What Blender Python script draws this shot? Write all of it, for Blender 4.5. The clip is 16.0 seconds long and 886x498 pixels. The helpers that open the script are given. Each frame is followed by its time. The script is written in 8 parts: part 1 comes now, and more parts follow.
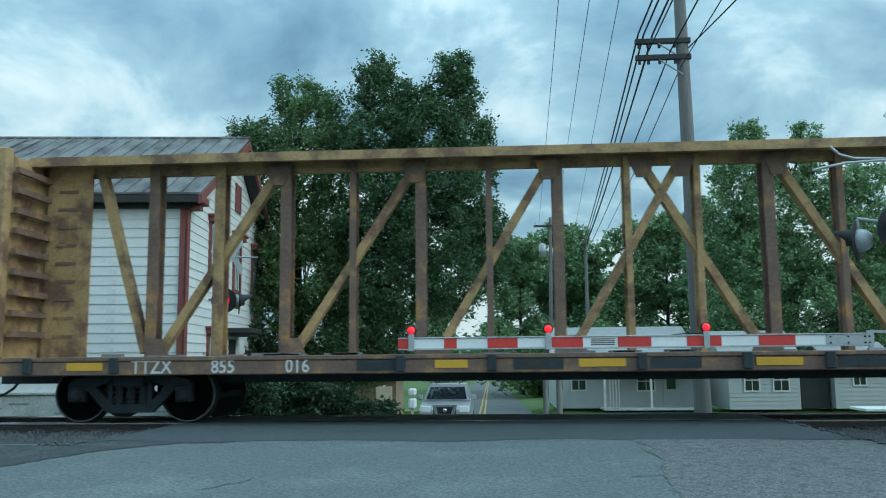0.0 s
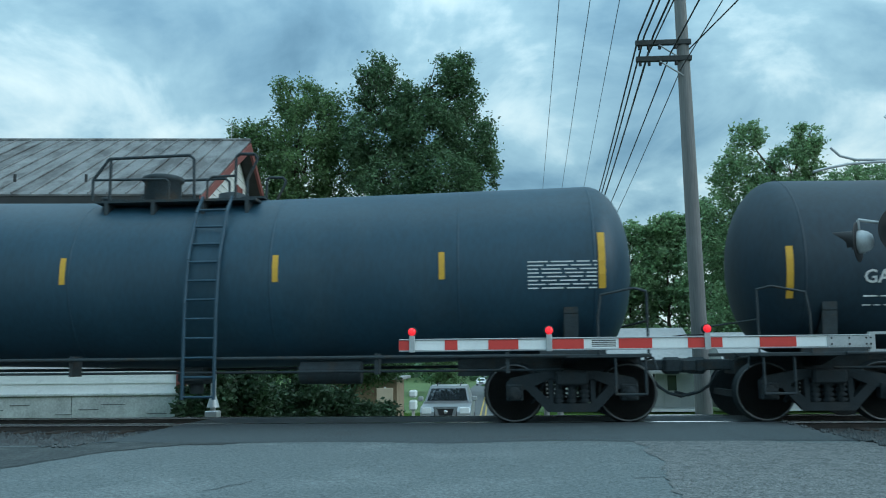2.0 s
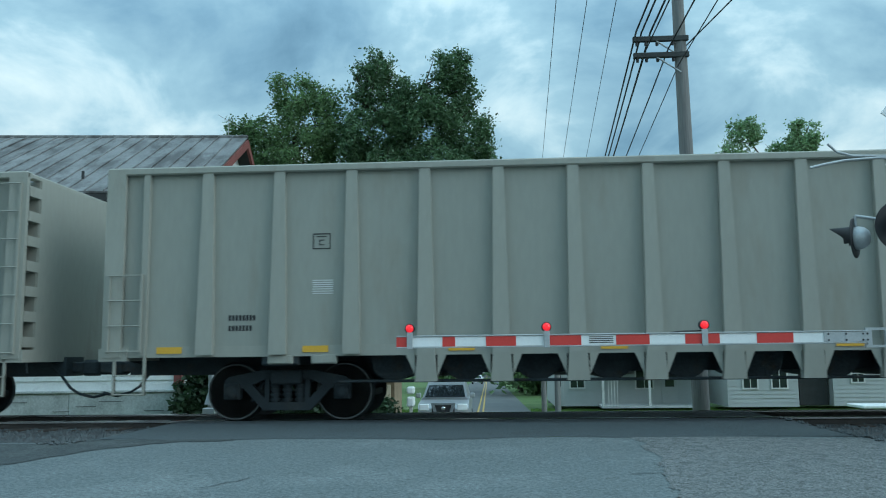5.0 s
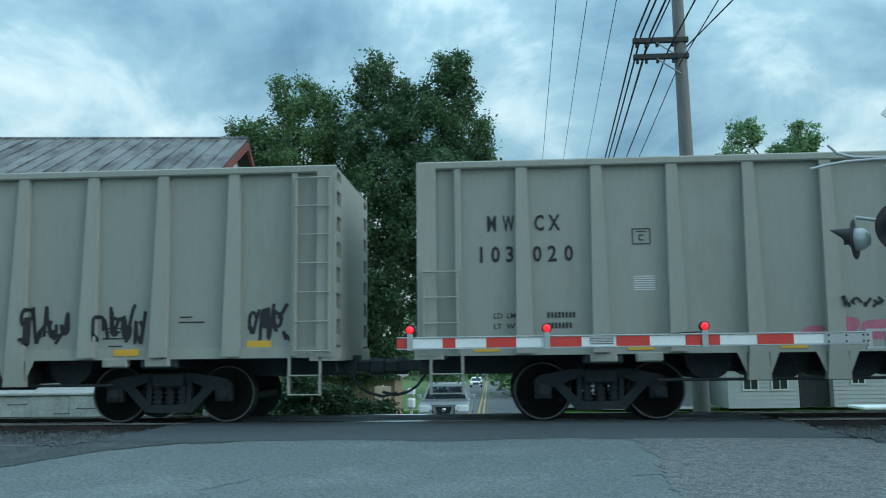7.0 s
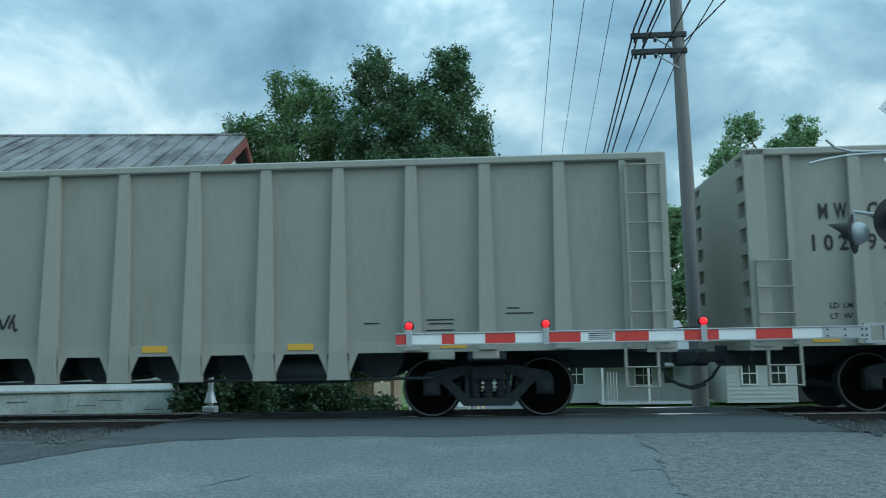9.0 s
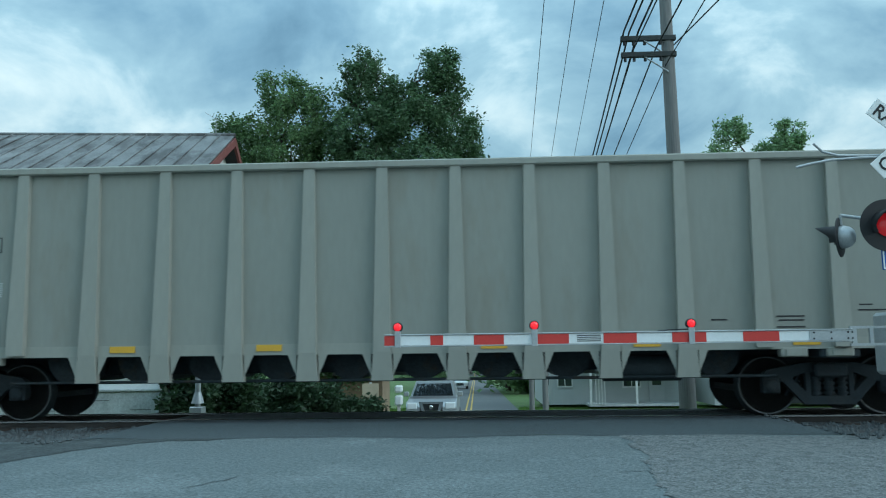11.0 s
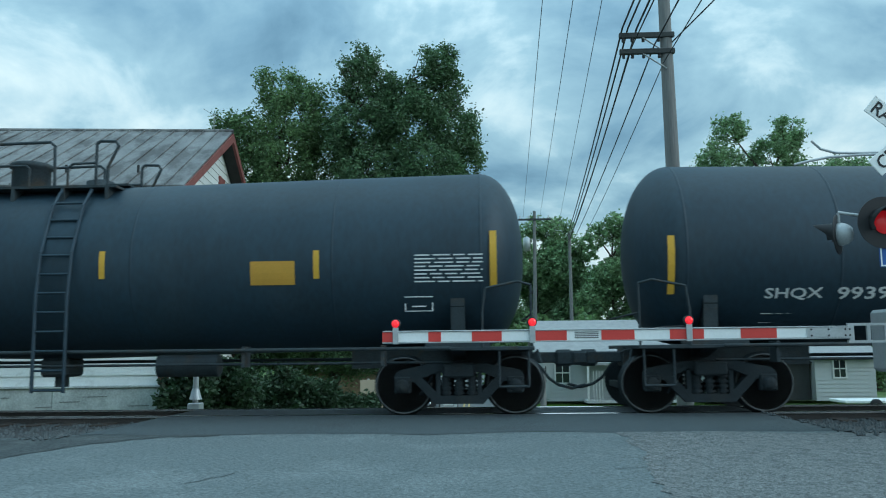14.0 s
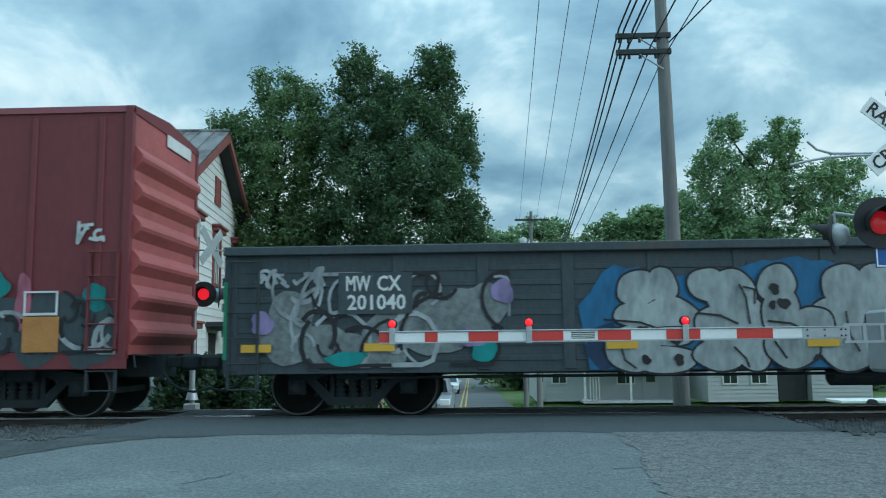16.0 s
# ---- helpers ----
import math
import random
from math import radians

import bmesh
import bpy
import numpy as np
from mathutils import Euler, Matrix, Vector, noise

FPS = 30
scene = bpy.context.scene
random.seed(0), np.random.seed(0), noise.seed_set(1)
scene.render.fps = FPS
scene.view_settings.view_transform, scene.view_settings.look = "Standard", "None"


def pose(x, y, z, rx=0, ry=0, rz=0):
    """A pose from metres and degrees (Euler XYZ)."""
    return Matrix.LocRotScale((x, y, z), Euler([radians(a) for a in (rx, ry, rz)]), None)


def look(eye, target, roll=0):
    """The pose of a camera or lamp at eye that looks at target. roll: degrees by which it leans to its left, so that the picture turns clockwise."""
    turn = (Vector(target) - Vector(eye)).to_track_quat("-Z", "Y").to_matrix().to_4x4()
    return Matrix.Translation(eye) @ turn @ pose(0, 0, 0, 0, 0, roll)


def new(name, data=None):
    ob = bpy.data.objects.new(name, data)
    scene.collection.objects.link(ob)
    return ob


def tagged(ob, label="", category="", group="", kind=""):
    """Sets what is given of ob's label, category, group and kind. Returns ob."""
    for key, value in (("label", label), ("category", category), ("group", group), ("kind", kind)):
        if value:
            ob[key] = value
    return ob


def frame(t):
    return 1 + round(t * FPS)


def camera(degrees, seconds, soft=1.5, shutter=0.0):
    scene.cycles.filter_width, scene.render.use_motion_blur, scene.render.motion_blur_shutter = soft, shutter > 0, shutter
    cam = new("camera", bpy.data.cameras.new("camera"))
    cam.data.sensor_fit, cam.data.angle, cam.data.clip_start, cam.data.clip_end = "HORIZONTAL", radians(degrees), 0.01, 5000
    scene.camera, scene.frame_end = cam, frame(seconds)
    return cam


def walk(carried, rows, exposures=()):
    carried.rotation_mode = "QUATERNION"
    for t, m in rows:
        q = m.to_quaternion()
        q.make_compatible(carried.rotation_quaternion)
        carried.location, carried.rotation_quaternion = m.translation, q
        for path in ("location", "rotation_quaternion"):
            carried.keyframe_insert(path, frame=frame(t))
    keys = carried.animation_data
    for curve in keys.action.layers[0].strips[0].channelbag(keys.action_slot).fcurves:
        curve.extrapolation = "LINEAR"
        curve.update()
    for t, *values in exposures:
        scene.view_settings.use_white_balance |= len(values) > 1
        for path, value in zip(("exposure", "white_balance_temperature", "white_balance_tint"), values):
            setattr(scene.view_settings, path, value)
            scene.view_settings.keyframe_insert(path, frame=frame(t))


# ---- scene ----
# Camera: hand-held behind the windscreen of a waiting car, turning only a little.
EYE = (0.0, 0.0, 1.03)
cam = camera(56.0, 16.0, soft=1.1, shutter=0.04)
TURNS = [  # seconds, yaw to the right, tilt up, lean
    (0, -3.669, 7.310, -0.530), (0.5, -3.651, 7.356, -0.584), (1, -3.697, 7.404, -0.632), (1.5, -3.719, 7.397, -0.629),
    (2, -3.718, 7.414, -0.553), (2.5, -3.738, 7.421, -0.540), (3, -3.792, 7.353, -0.559), (3.5, -3.705, 7.225, -0.633),
    (4, -3.519, 7.176, -0.623), (6.5, -3.603, 7.224, -0.673), (7, -3.560, 7.280, -0.680), (7.5, -3.500, 7.297, -0.639),
    (8, -3.463, 7.272, -0.712), (8.5, -3.461, 7.150, -0.839), (9, -3.477, 6.998, -0.917), (11.5, -2.612, 7.088, -0.685),
]
TURNS += [
    (12, -2.614, 7.083, -0.729), (12.5, -2.633, 7.026, -0.711), (13, -2.656, 6.976, -0.681), (13.5, -2.636, 6.925, -0.656),
    (14, -2.591, 6.843, -0.614), (14.5, -2.570, 6.798, -0.727), (15, -2.522, 6.798, -0.749), (15.5, -2.469, 6.835, -0.667),
    (16, -2.359, 6.860, -0.635),
]


def aim(yaw, tilt, lean):
    a, b = radians(yaw), radians(tilt)
    way = Vector((math.sin(a) * math.cos(b), math.cos(a) * math.cos(b), math.sin(b)))
    return look(EYE, Vector(EYE) + way, lean)


walk(cam, [(t, aim(y, p, r)) for t, y, p, r in TURNS], exposures=[(0.0, 0.0, 5490, 0.0), (16.0, 0.0, 5490, 0.0)])

# ---- light: a late, overcast afternoon ----
world = bpy.data.worlds.new("overcast_sky")
scene.world = world
world.use_nodes = True
SUN_UP, SUN_TURN = 28.0, 112.0


def build_sky():
    nt = world.node_tree
    nt.nodes.clear()
    N, L = nt.nodes.new, nt.links.new
    out, bg = N("ShaderNodeOutputWorld"), N("ShaderNodeBackground")
    sky = N("ShaderNodeTexSky")
    sky.sky_type, sky.sun_disc = "NISHITA", False
    sky.sun_elevation, sky.sun_rotation = radians(SUN_UP), radians(SUN_TURN)
    sky.air_density, sky.dust_density = 1.2, 2.0
    co, sep = N("ShaderNodeTexCoord"), N("ShaderNodeSeparateXYZ")
    L(co.outputs["Generated"], sep.inputs[0])
    # flat cloud layer: divide by height so that it closes up towards the horizon
    up = N("ShaderNodeMath")
    up.operation, up.inputs[1].default_value = "MAXIMUM", 0.0
    L(sep.outputs["Z"], up.inputs[0])
    lift = N("ShaderNodeMath")
    lift.operation, lift.inputs[1].default_value = "ADD", 0.42
    L(up.outputs[0], lift.inputs[0])
    flat = N("ShaderNodeCombineXYZ")
    for axis in ("X", "Y"):
        d = N("ShaderNodeMath")
        d.operation = "DIVIDE"
        L(sep.outputs[axis], d.inputs[0])
        L(lift.outputs[0], d.inputs[1])
        L(d.outputs[0], flat.inputs[axis])
    n1, n2 = N("ShaderNodeTexNoise"), N("ShaderNodeTexNoise")
    move = N("ShaderNodeMapping")
    move.inputs["Location"].default_value = (7.10, 2.1, 0.0)
    L(flat.outputs[0], move.inputs[0])
    for n, scale, detail, rough in ((n1, 1.5, 8.0, 0.52), (n2, 4.2, 8.0, 0.55)):
        L(move.outputs[0], n.inputs["Vector"])
        n.inputs["Scale"].default_value, n.inputs["Detail"].default_value, n.inputs["Roughness"].default_value = scale, detail, rough
        n.inputs["Distortion"].default_value = 0.35
    both = N("ShaderNodeMix")
    both.inputs["Factor"].default_value = 0.42
    L(n1.outputs["Fac"], both.inputs["A"])
    L(n2.outputs["Fac"], both.inputs["B"])
    ramp = N("ShaderNodeValToRGB")
    r = ramp.color_ramp
    r.elements[0].position, r.elements[0].color = 0.37, (0.17, 0.285, 0.37, 1)
    r.elements[1].position, r.elements[1].color = 0.60, (0.92, 0.99, 0.93, 1)
    for p, c in ((0.44, (0.28, 0.43, 0.52, 1)), (0.52, (0.47, 0.64, 0.69, 1)), (0.55, (0.66, 0.80, 0.81, 1))):
        e = r.elements.new(p)
        e.color = c
    # the cloud cover thins out towards the horizon
    low, thin = N("ShaderNodeMapRange"), N("ShaderNodeMath")
    low.inputs["From Min"].default_value, low.inputs["From Max"].default_value = 0.06, 0.27
    low.inputs["To Min"].default_value, low.inputs["To Max"].default_value = 0.12, 0.0
    L(up.outputs[0], low.inputs["Value"])
    thin.operation = "ADD"
    L(both.outputs["Result"], thin.inputs[0])
    L(low.outputs[0], thin.inputs[1])
    L(thin.outputs[0], ramp.inputs[0])
    tint = N("ShaderNodeMix")
    tint.data_type = "RGBA"
    tint.inputs["Factor"].default_value = 0.9
    dim = N("ShaderNodeVectorMath")
    dim.operation, dim.inputs["Scale"].default_value = "SCALE", 0.10
    L(sky.outputs[0], dim.inputs[0])
    L(dim.outputs[0], tint.inputs["A"])
    L(ramp.outputs[0], tint.inputs["B"])
    # an overcast sky is brighter overhead than low down
    sq, zen = N("ShaderNodeMath"), N("ShaderNodeMapRange")
    sq.operation = "MULTIPLY"
    L(up.outputs[0], sq.inputs[0])
    L(up.outputs[0], sq.inputs[1])
    zen.inputs["To Min"].default_value, zen.inputs["To Max"].default_value = 1.0, 3.2
    L(sq.outputs[0], zen.inputs["Value"])
    lit = N("ShaderNodeVectorMath")
    lit.operation = "SCALE"
    L(tint.outputs["Result"], lit.inputs[0])
    L(zen.outputs[0], lit.inputs["Scale"])
    L(lit.outputs[0], bg.inputs["Color"])
    bg.inputs["Strength"].default_value = 0.85
    L(bg.outputs[0], out.inputs["Surface"])


build_sky()
sun_data = bpy.data.lights.new("sun", "SUN")
sun_data.energy, sun_data.angle, sun_data.color = 1.15, radians(35), (1.0, 0.97, 0.93)
sun = new("sun", sun_data)
sun.matrix_world = look((20, 0, 40), (20 - 40 * math.cos(radians(SUN_UP)) * math.sin(radians(SUN_TURN)), 0 - 40 * math.cos(radians(SUN_UP)) * math.cos(radians(SUN_TURN)), 40 - 40 * math.sin(radians(SUN_UP))))


# ---- materials ----
def mat(name, base, rough=0.6, metal=0.0, vary=0.25, scale=3.0, fine=40.0, bump=0.15, second=None, spot=0.0, spot_scale=1.2, stretch=(1, 1, 1), emit=None, power=0.0, each=0.0):
    """A painted, grained or weathered surface: two scales of noise, a second colour in patches, fine relief."""
    m = bpy.data.materials.new(name)
    m.use_nodes = True
    nt = m.node_tree
    N, L = nt.nodes.new, nt.links.new
    p = nt.nodes["Principled BSDF"]
    co, mp = N("ShaderNodeTexCoord"), N("ShaderNodeMapping")
    mp.inputs["Scale"].default_value = stretch
    L(co.outputs["Object"], mp.inputs[0])
    big, small = N("ShaderNodeTexNoise"), N("ShaderNodeTexNoise")
    for n, s in ((big, scale), (small, fine)):
        n.inputs["Scale"].default_value, n.inputs["Detail"].default_value = s, 5.0
        L(mp.outputs[0], n.inputs["Vector"])
    add = N("ShaderNodeMath")
    add.operation = "ADD"
    L(big.outputs["Fac"], add.inputs[0])
    L(small.outputs["Fac"], add.inputs[1])
    rng = N("ShaderNodeMapRange")
    rng.inputs["From Min"].default_value, rng.inputs["From Max"].default_value = 0.6, 1.4
    rng.inputs["To Min"].default_value, rng.inputs["To Max"].default_value = 1 - vary, 1 + vary
    L(add.outputs[0], rng.inputs["Value"])
    colour = N("ShaderNodeMix")
    colour.data_type = "RGBA"
    colour.inputs["A"].default_value = (*base, 1)
    colour.inputs["B"].default_value = (*(second or base), 1)
    if second and spot:
        patch, cut = N("ShaderNodeTexNoise"), N("ShaderNodeMapRange")
        patch.inputs["Scale"].default_value, patch.inputs["Detail"].default_value = spot_scale, 8.0
        patch.inputs["Roughness"].default_value = 0.65
        L(mp.outputs[0], patch.inputs["Vector"])
        cut.inputs["From Min"].default_value, cut.inputs["From Max"].default_value = 0.68 - 0.35 * spot, 0.82 - 0.35 * spot
        L(patch.outputs["Fac"], cut.inputs["Value"])
        L(cut.outputs[0], colour.inputs["Factor"])
    else:
        colour.inputs["Factor"].default_value = 0.0
    scaled = N("ShaderNodeVectorMath")
    scaled.operation = "SCALE"
    L(colour.outputs["Result"], scaled.inputs[0])
    L(rng.outputs[0], scaled.inputs["Scale"])
    last = scaled
    if each:
        info, er, es = N("ShaderNodeObjectInfo"), N("ShaderNodeMapRange"), N("ShaderNodeVectorMath")
        er.inputs["To Min"].default_value, er.inputs["To Max"].default_value = 1 - each, 1 + each
        L(info.outputs["Random"], er.inputs["Value"])
        es.operation = "SCALE"
        L(scaled.outputs[0], es.inputs[0])
        L(er.outputs[0], es.inputs["Scale"])
        last = es
    L(last.outputs[0], p.inputs["Base Color"])
    p.inputs["Roughness"].default_value, p.inputs["Metallic"].default_value = rough, metal
    if bump:
        b = N("ShaderNodeBump")
        b.inputs["Strength"].default_value, b.inputs["Distance"].default_value = bump, 0.02
        L(small.outputs["Fac"], b.inputs["Height"])
        L(b.outputs[0], p.inputs["Normal"])
    if emit:
        p.inputs["Emission Color"].default_value, p.inputs["Emission Strength"].default_value = (*emit, 1), power
    return m


def leaf_mat(name, base, vary=0.45):
    m = bpy.data.materials.new(name)
    m.use_nodes = True
    nt = m.node_tree
    N, L = nt.nodes.new, nt.links.new
    p = nt.nodes["Principled BSDF"]
    geo, rng, sc = N("ShaderNodeNewGeometry"), N("ShaderNodeMapRange"), N("ShaderNodeVectorMath")
    rng.inputs["To Min"].default_value, rng.inputs["To Max"].default_value = 1 - vary, 1 + vary
    L(geo.outputs["Random Per Island"], rng.inputs["Value"])
    sc.operation = "SCALE"
    sc.inputs[0].default_value = base
    L(rng.outputs[0], sc.inputs["Scale"])
    L(sc.outputs[0], p.inputs["Base Color"])
    p.inputs["Roughness"].default_value = 0.6
    # leaves let some light through
    thin, both = N("ShaderNodeBsdfTranslucent"), N("ShaderNodeMixShader")
    L(sc.outputs[0], thin.inputs["Color"])
    both.inputs[0].default_value = 0.4
    L(p.outputs[0], both.inputs[1])
    L(thin.outputs[0], both.inputs[2])
    L(both.outputs[0], nt.nodes["Material Output"].inputs["Surface"])
    return m


def glass_mat(name, tint, rough=0.05):
    m = bpy.data.materials.new(name)
    m.use_nodes = True
    p = m.node_tree.nodes["Principled BSDF"]
    p.inputs["Base Color"].default_value, p.inputs["Roughness"].default_value = (*tint, 1), rough
    p.inputs["Specular IOR Level"].default_value = 0.8
    return m


ASPHALT = mat("asphalt", (0.122, 0.145, 0.149), 0.9, vary=0.75, scale=30, fine=85, bump=0.6, second=(0.165, 0.19, 0.192), spot=0.5, spot_scale=0.5)
# Grit, dimmed further than its dirt to carry the view's dark lower left.
GRIT = mat("gritty_dirt", (0.052, 0.062, 0.064), 0.95, vary=0.8, scale=22, fine=80, bump=0.8, second=(0.085, 0.096, 0.097), spot=0.5, spot_scale=1.6)
LOOSE_GRAVEL = mat("loose_gravel", (0.15, 0.16, 0.158), 0.95, vary=0.95, scale=34, fine=60, bump=0.9, second=(0.10, 0.11, 0.112), spot=0.6, spot_scale=9)
ASPHALT_NEW = mat("asphalt_dark", (0.056, 0.070, 0.076), 0.85, vary=0.65, scale=28, fine=85, bump=0.4, second=(0.046, 0.056, 0.06), spot=0.4, spot_scale=0.7)
ROAD_FAR = mat("asphalt_far", (0.10, 0.105, 0.105), 0.8, vary=0.2, scale=0.3, fine=30, bump=0.2)
GRASS = mat("grass_soil", (0.075, 0.13, 0.03), 0.9, vary=0.4, scale=0.4, fine=25, bump=0.6, second=(0.11, 0.15, 0.045), spot=0.5, spot_scale=0.25)
LAWN = leaf_mat("lawn_blades", (0.11, 0.20, 0.035), 0.4)
GRAVEL = mat("gravel_bed", (0.055, 0.057, 0.058), 0.95, vary=0.6, scale=4, fine=30, bump=1.0)
STONE = mat("ballast_stone", (0.075, 0.085, 0.088), 0.9, vary=0.5, scale=6, fine=40, bump=0.5)
STEEL = mat("rail_steel", (0.45, 0.46, 0.47), 0.22, 1.0, vary=0.1, bump=0.03)
RUST = mat("rusty_steel", (0.04, 0.036, 0.033), 0.85, vary=0.4, bump=0.4)
TIE = mat("creosote_wood", (0.05, 0.04, 0.032), 0.9, vary=0.4, bump=0.5, stretch=(4, 1, 4))
YELLOW_LINE = mat("road_paint_yellow", (0.50, 0.33, 0.06), 0.7, vary=0.2, bump=0.1)
WHITE_LINE = mat("road_paint_white", (0.6, 0.6, 0.58), 0.7, vary=0.2, bump=0.1)
HOPPER_PAINT = mat("beige_grey_paint", (0.275, 0.285, 0.25), 0.62, vary=0.08, scale=0.7, fine=12, bump=0.06, second=(0.24, 0.235, 0.195), spot=0.35, spot_scale=0.8, stretch=(1, 1, 0.25), each=0.03)
HOPPER_RIB = mat("beige_grey_rib_paint", (0.30, 0.305, 0.265), 0.6, vary=0.08, scale=0.9, fine=14, bump=0.06, second=(0.25, 0.24, 0.2), spot=0.3, stretch=(1, 1, 0.3), each=0.03)
# Tank and steel blacks raised and blued to put the windscreen's veil into colour.
TANK_PAINT = mat("black_tank_paint", (0.013, 0.031, 0.047), 0.6, vary=0.35, scale=0.8, fine=14, bump=0.04, second=(0.020, 0.037, 0.051), spot=0.35, spot_scale=0.6, stretch=(1, 1, 0.4))
TANK_PAINT_B = mat("blue_black_tank_paint", (0.018, 0.050, 0.078), 0.52, vary=0.3, scale=0.8, fine=14, bump=0.04, second=(0.028, 0.058, 0.082), spot=0.35, spot_scale=0.6, stretch=(1, 1, 0.4))
BLACK_STEEL = mat("grimy_black_steel", (0.026, 0.037, 0.043), 0.75, vary=0.4, scale=4, fine=30, bump=0.25, second=(0.045, 0.038, 0.03), spot=0.4, spot_scale=3)
TRUCK_STEEL = mat("oily_cast_steel", (0.017, 0.025, 0.030), 0.85, vary=0.35, scale=4, fine=30, bump=0.2, second=(0.03, 0.034, 0.034), spot=0.4, spot_scale=3)
WHEEL_STEEL = mat("wheel_steel", (0.022, 0.030, 0.034), 0.6, 0.3, vary=0.4, scale=5, fine=30, bump=0.2)
TREAD_STEEL = mat("worn_wheel_rim", (0.10, 0.105, 0.105), 0.5, 0.6, vary=0.2, bump=0.05)
GRAB_STEEL = mat("grab_iron_steel", (0.34, 0.35, 0.33), 0.55, 0.2, vary=0.1, bump=0.05)
BEAM_YELLOW = mat("weathered_yellow_paint", (0.40, 0.27, 0.12), 0.65, vary=0.3, scale=1.5, fine=20, bump=0.15, second=(0.17, 0.10, 0.06), spot=0.62, spot_scale=1.6)
BEAM_BROWN = mat("rusty_brown_paint", (0.17, 0.115, 0.085), 0.75, vary=0.35, scale=2, fine=20, bump=0.25, second=(0.32, 0.18, 0.06), spot=0.4, spot_scale=2)
# Raised in the same way: a veil of glare sits in this dark paint.
GON_PAINT = mat("dark_gondola_paint", (0.044, 0.058, 0.066), 0.65, vary=0.3, scale=1.0, fine=16, bump=0.12, second=(0.055, 0.048, 0.042), spot=0.35, spot_scale=1.0, stretch=(1, 1, 0.4))
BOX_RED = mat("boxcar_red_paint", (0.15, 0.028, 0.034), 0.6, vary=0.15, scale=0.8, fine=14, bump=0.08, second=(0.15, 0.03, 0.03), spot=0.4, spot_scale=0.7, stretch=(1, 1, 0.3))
# The ends' red is the side red lightened, with their daylight mixed in.
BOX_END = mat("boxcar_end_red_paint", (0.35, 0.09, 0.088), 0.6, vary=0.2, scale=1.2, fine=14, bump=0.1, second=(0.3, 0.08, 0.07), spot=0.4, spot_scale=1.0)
REFLECT = mat("reflector_yellow", (0.62, 0.36, 0.03), 0.5, vary=0.12, bump=0.0)
LETTER_WHITE = mat("lettering_white", (0.62, 0.63, 0.62), 0.7, vary=0.15, bump=0.0)
LETTER_BLACK = mat("lettering_black", (0.02, 0.02, 0.022), 0.7, vary=0.2, bump=0.0)
LETTER_GOLD = mat("lettering_gold", (0.45, 0.26, 0.05), 0.7, vary=0.15, bump=0.0)
WHITE_PAINT = mat("white_clapboard_paint", (0.72, 0.74, 0.72), 0.7, vary=0.08, scale=1.5, fine=20, bump=0.1, second=(0.55, 0.56, 0.54), spot=0.3, spot_scale=1.2, each=0.04)
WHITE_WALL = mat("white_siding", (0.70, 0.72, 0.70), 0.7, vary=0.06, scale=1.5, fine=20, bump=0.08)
# White siding of the far houses, darkened so their shade is in the paint.
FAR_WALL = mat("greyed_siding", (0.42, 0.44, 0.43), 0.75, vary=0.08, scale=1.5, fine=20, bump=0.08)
BLOCK = mat("white_block_paint", (0.46, 0.48, 0.47), 0.8, vary=0.35, scale=2, fine=20, bump=0.2)
ROOF_TIN = mat("weathered_tin_roof", (0.175, 0.178, 0.176), 0.7, 0.05, vary=0.32, scale=1.4, fine=12, bump=0.15, second=(0.075, 0.072, 0.07), spot=0.62, spot_scale=0.9, stretch=(1.6, 0.6, 0.6), each=0.10)
RED_TRIM = mat("faded_red_trim", (0.21, 0.07, 0.06), 0.75, vary=0.25, bump=0.15)
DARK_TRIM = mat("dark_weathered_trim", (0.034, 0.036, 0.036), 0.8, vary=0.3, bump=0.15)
GREY_ROOF = mat("grey_shingle", (0.30, 0.31, 0.31), 0.85, vary=0.2, bump=0.2)
ARM_WOOD = mat("dark_arm_wood", (0.05, 0.055, 0.055), 0.9, vary=0.3, bump=0.3)
WOOD_POLE = mat("weathered_pole_wood", (0.185, 0.185, 0.18), 0.9, vary=0.3, scale=4, fine=40, bump=0.4, stretch=(1, 1, 0.06))
WIRE = mat("black_wire", (0.012, 0.012, 0.014), 0.6, vary=0.1, bump=0.0)
GALV = mat("galvanised_steel", (0.42, 0.44, 0.45), 0.45, 0.5, vary=0.15, bump=0.08)
GATE_WHITE = mat("gate_reflective_white", (0.78, 0.80, 0.79), 0.5, vary=0.06, bump=0.02)
GATE_RED = mat("gate_reflective_red", (0.55, 0.045, 0.035), 0.5, vary=0.08, bump=0.02)
LAMP_ON = mat("red_lamp_lit", (0.6, 0.02, 0.02), 0.2, vary=0.1, bump=0.0, emit=(1.0, 0.015, 0.03), power=0.75)
LAMP_GLOW = mat("red_lamp_half_lit", (0.4, 0.02, 0.02), 0.2, vary=0.1, bump=0.0, emit=(1.0, 0.015, 0.03), power=0.16)
LAMP_DIM = mat("red_lamp_unlit", (0.22, 0.012, 0.015), 0.2, vary=0.2, bump=0.0)
SIGNAL_BLACK = mat("signal_black", (0.012, 0.013, 0.015), 0.6, vary=0.2, bump=0.05)
BARK = mat("tree_bark", (0.07, 0.055, 0.042), 0.95, vary=0.4, scale=4, fine=30, bump=0.6, stretch=(1, 1, 0.2))
LEAF_A = leaf_mat("leaves_mid_green", (0.12, 0.195, 0.075))
LEAF_B = leaf_mat("leaves_dark_green", (0.092, 0.16, 0.072))
# Bush leaves darkened, since the shade by the train is painted in.
LEAF_D = leaf_mat("leaves_deep_green", (0.04, 0.075, 0.035))
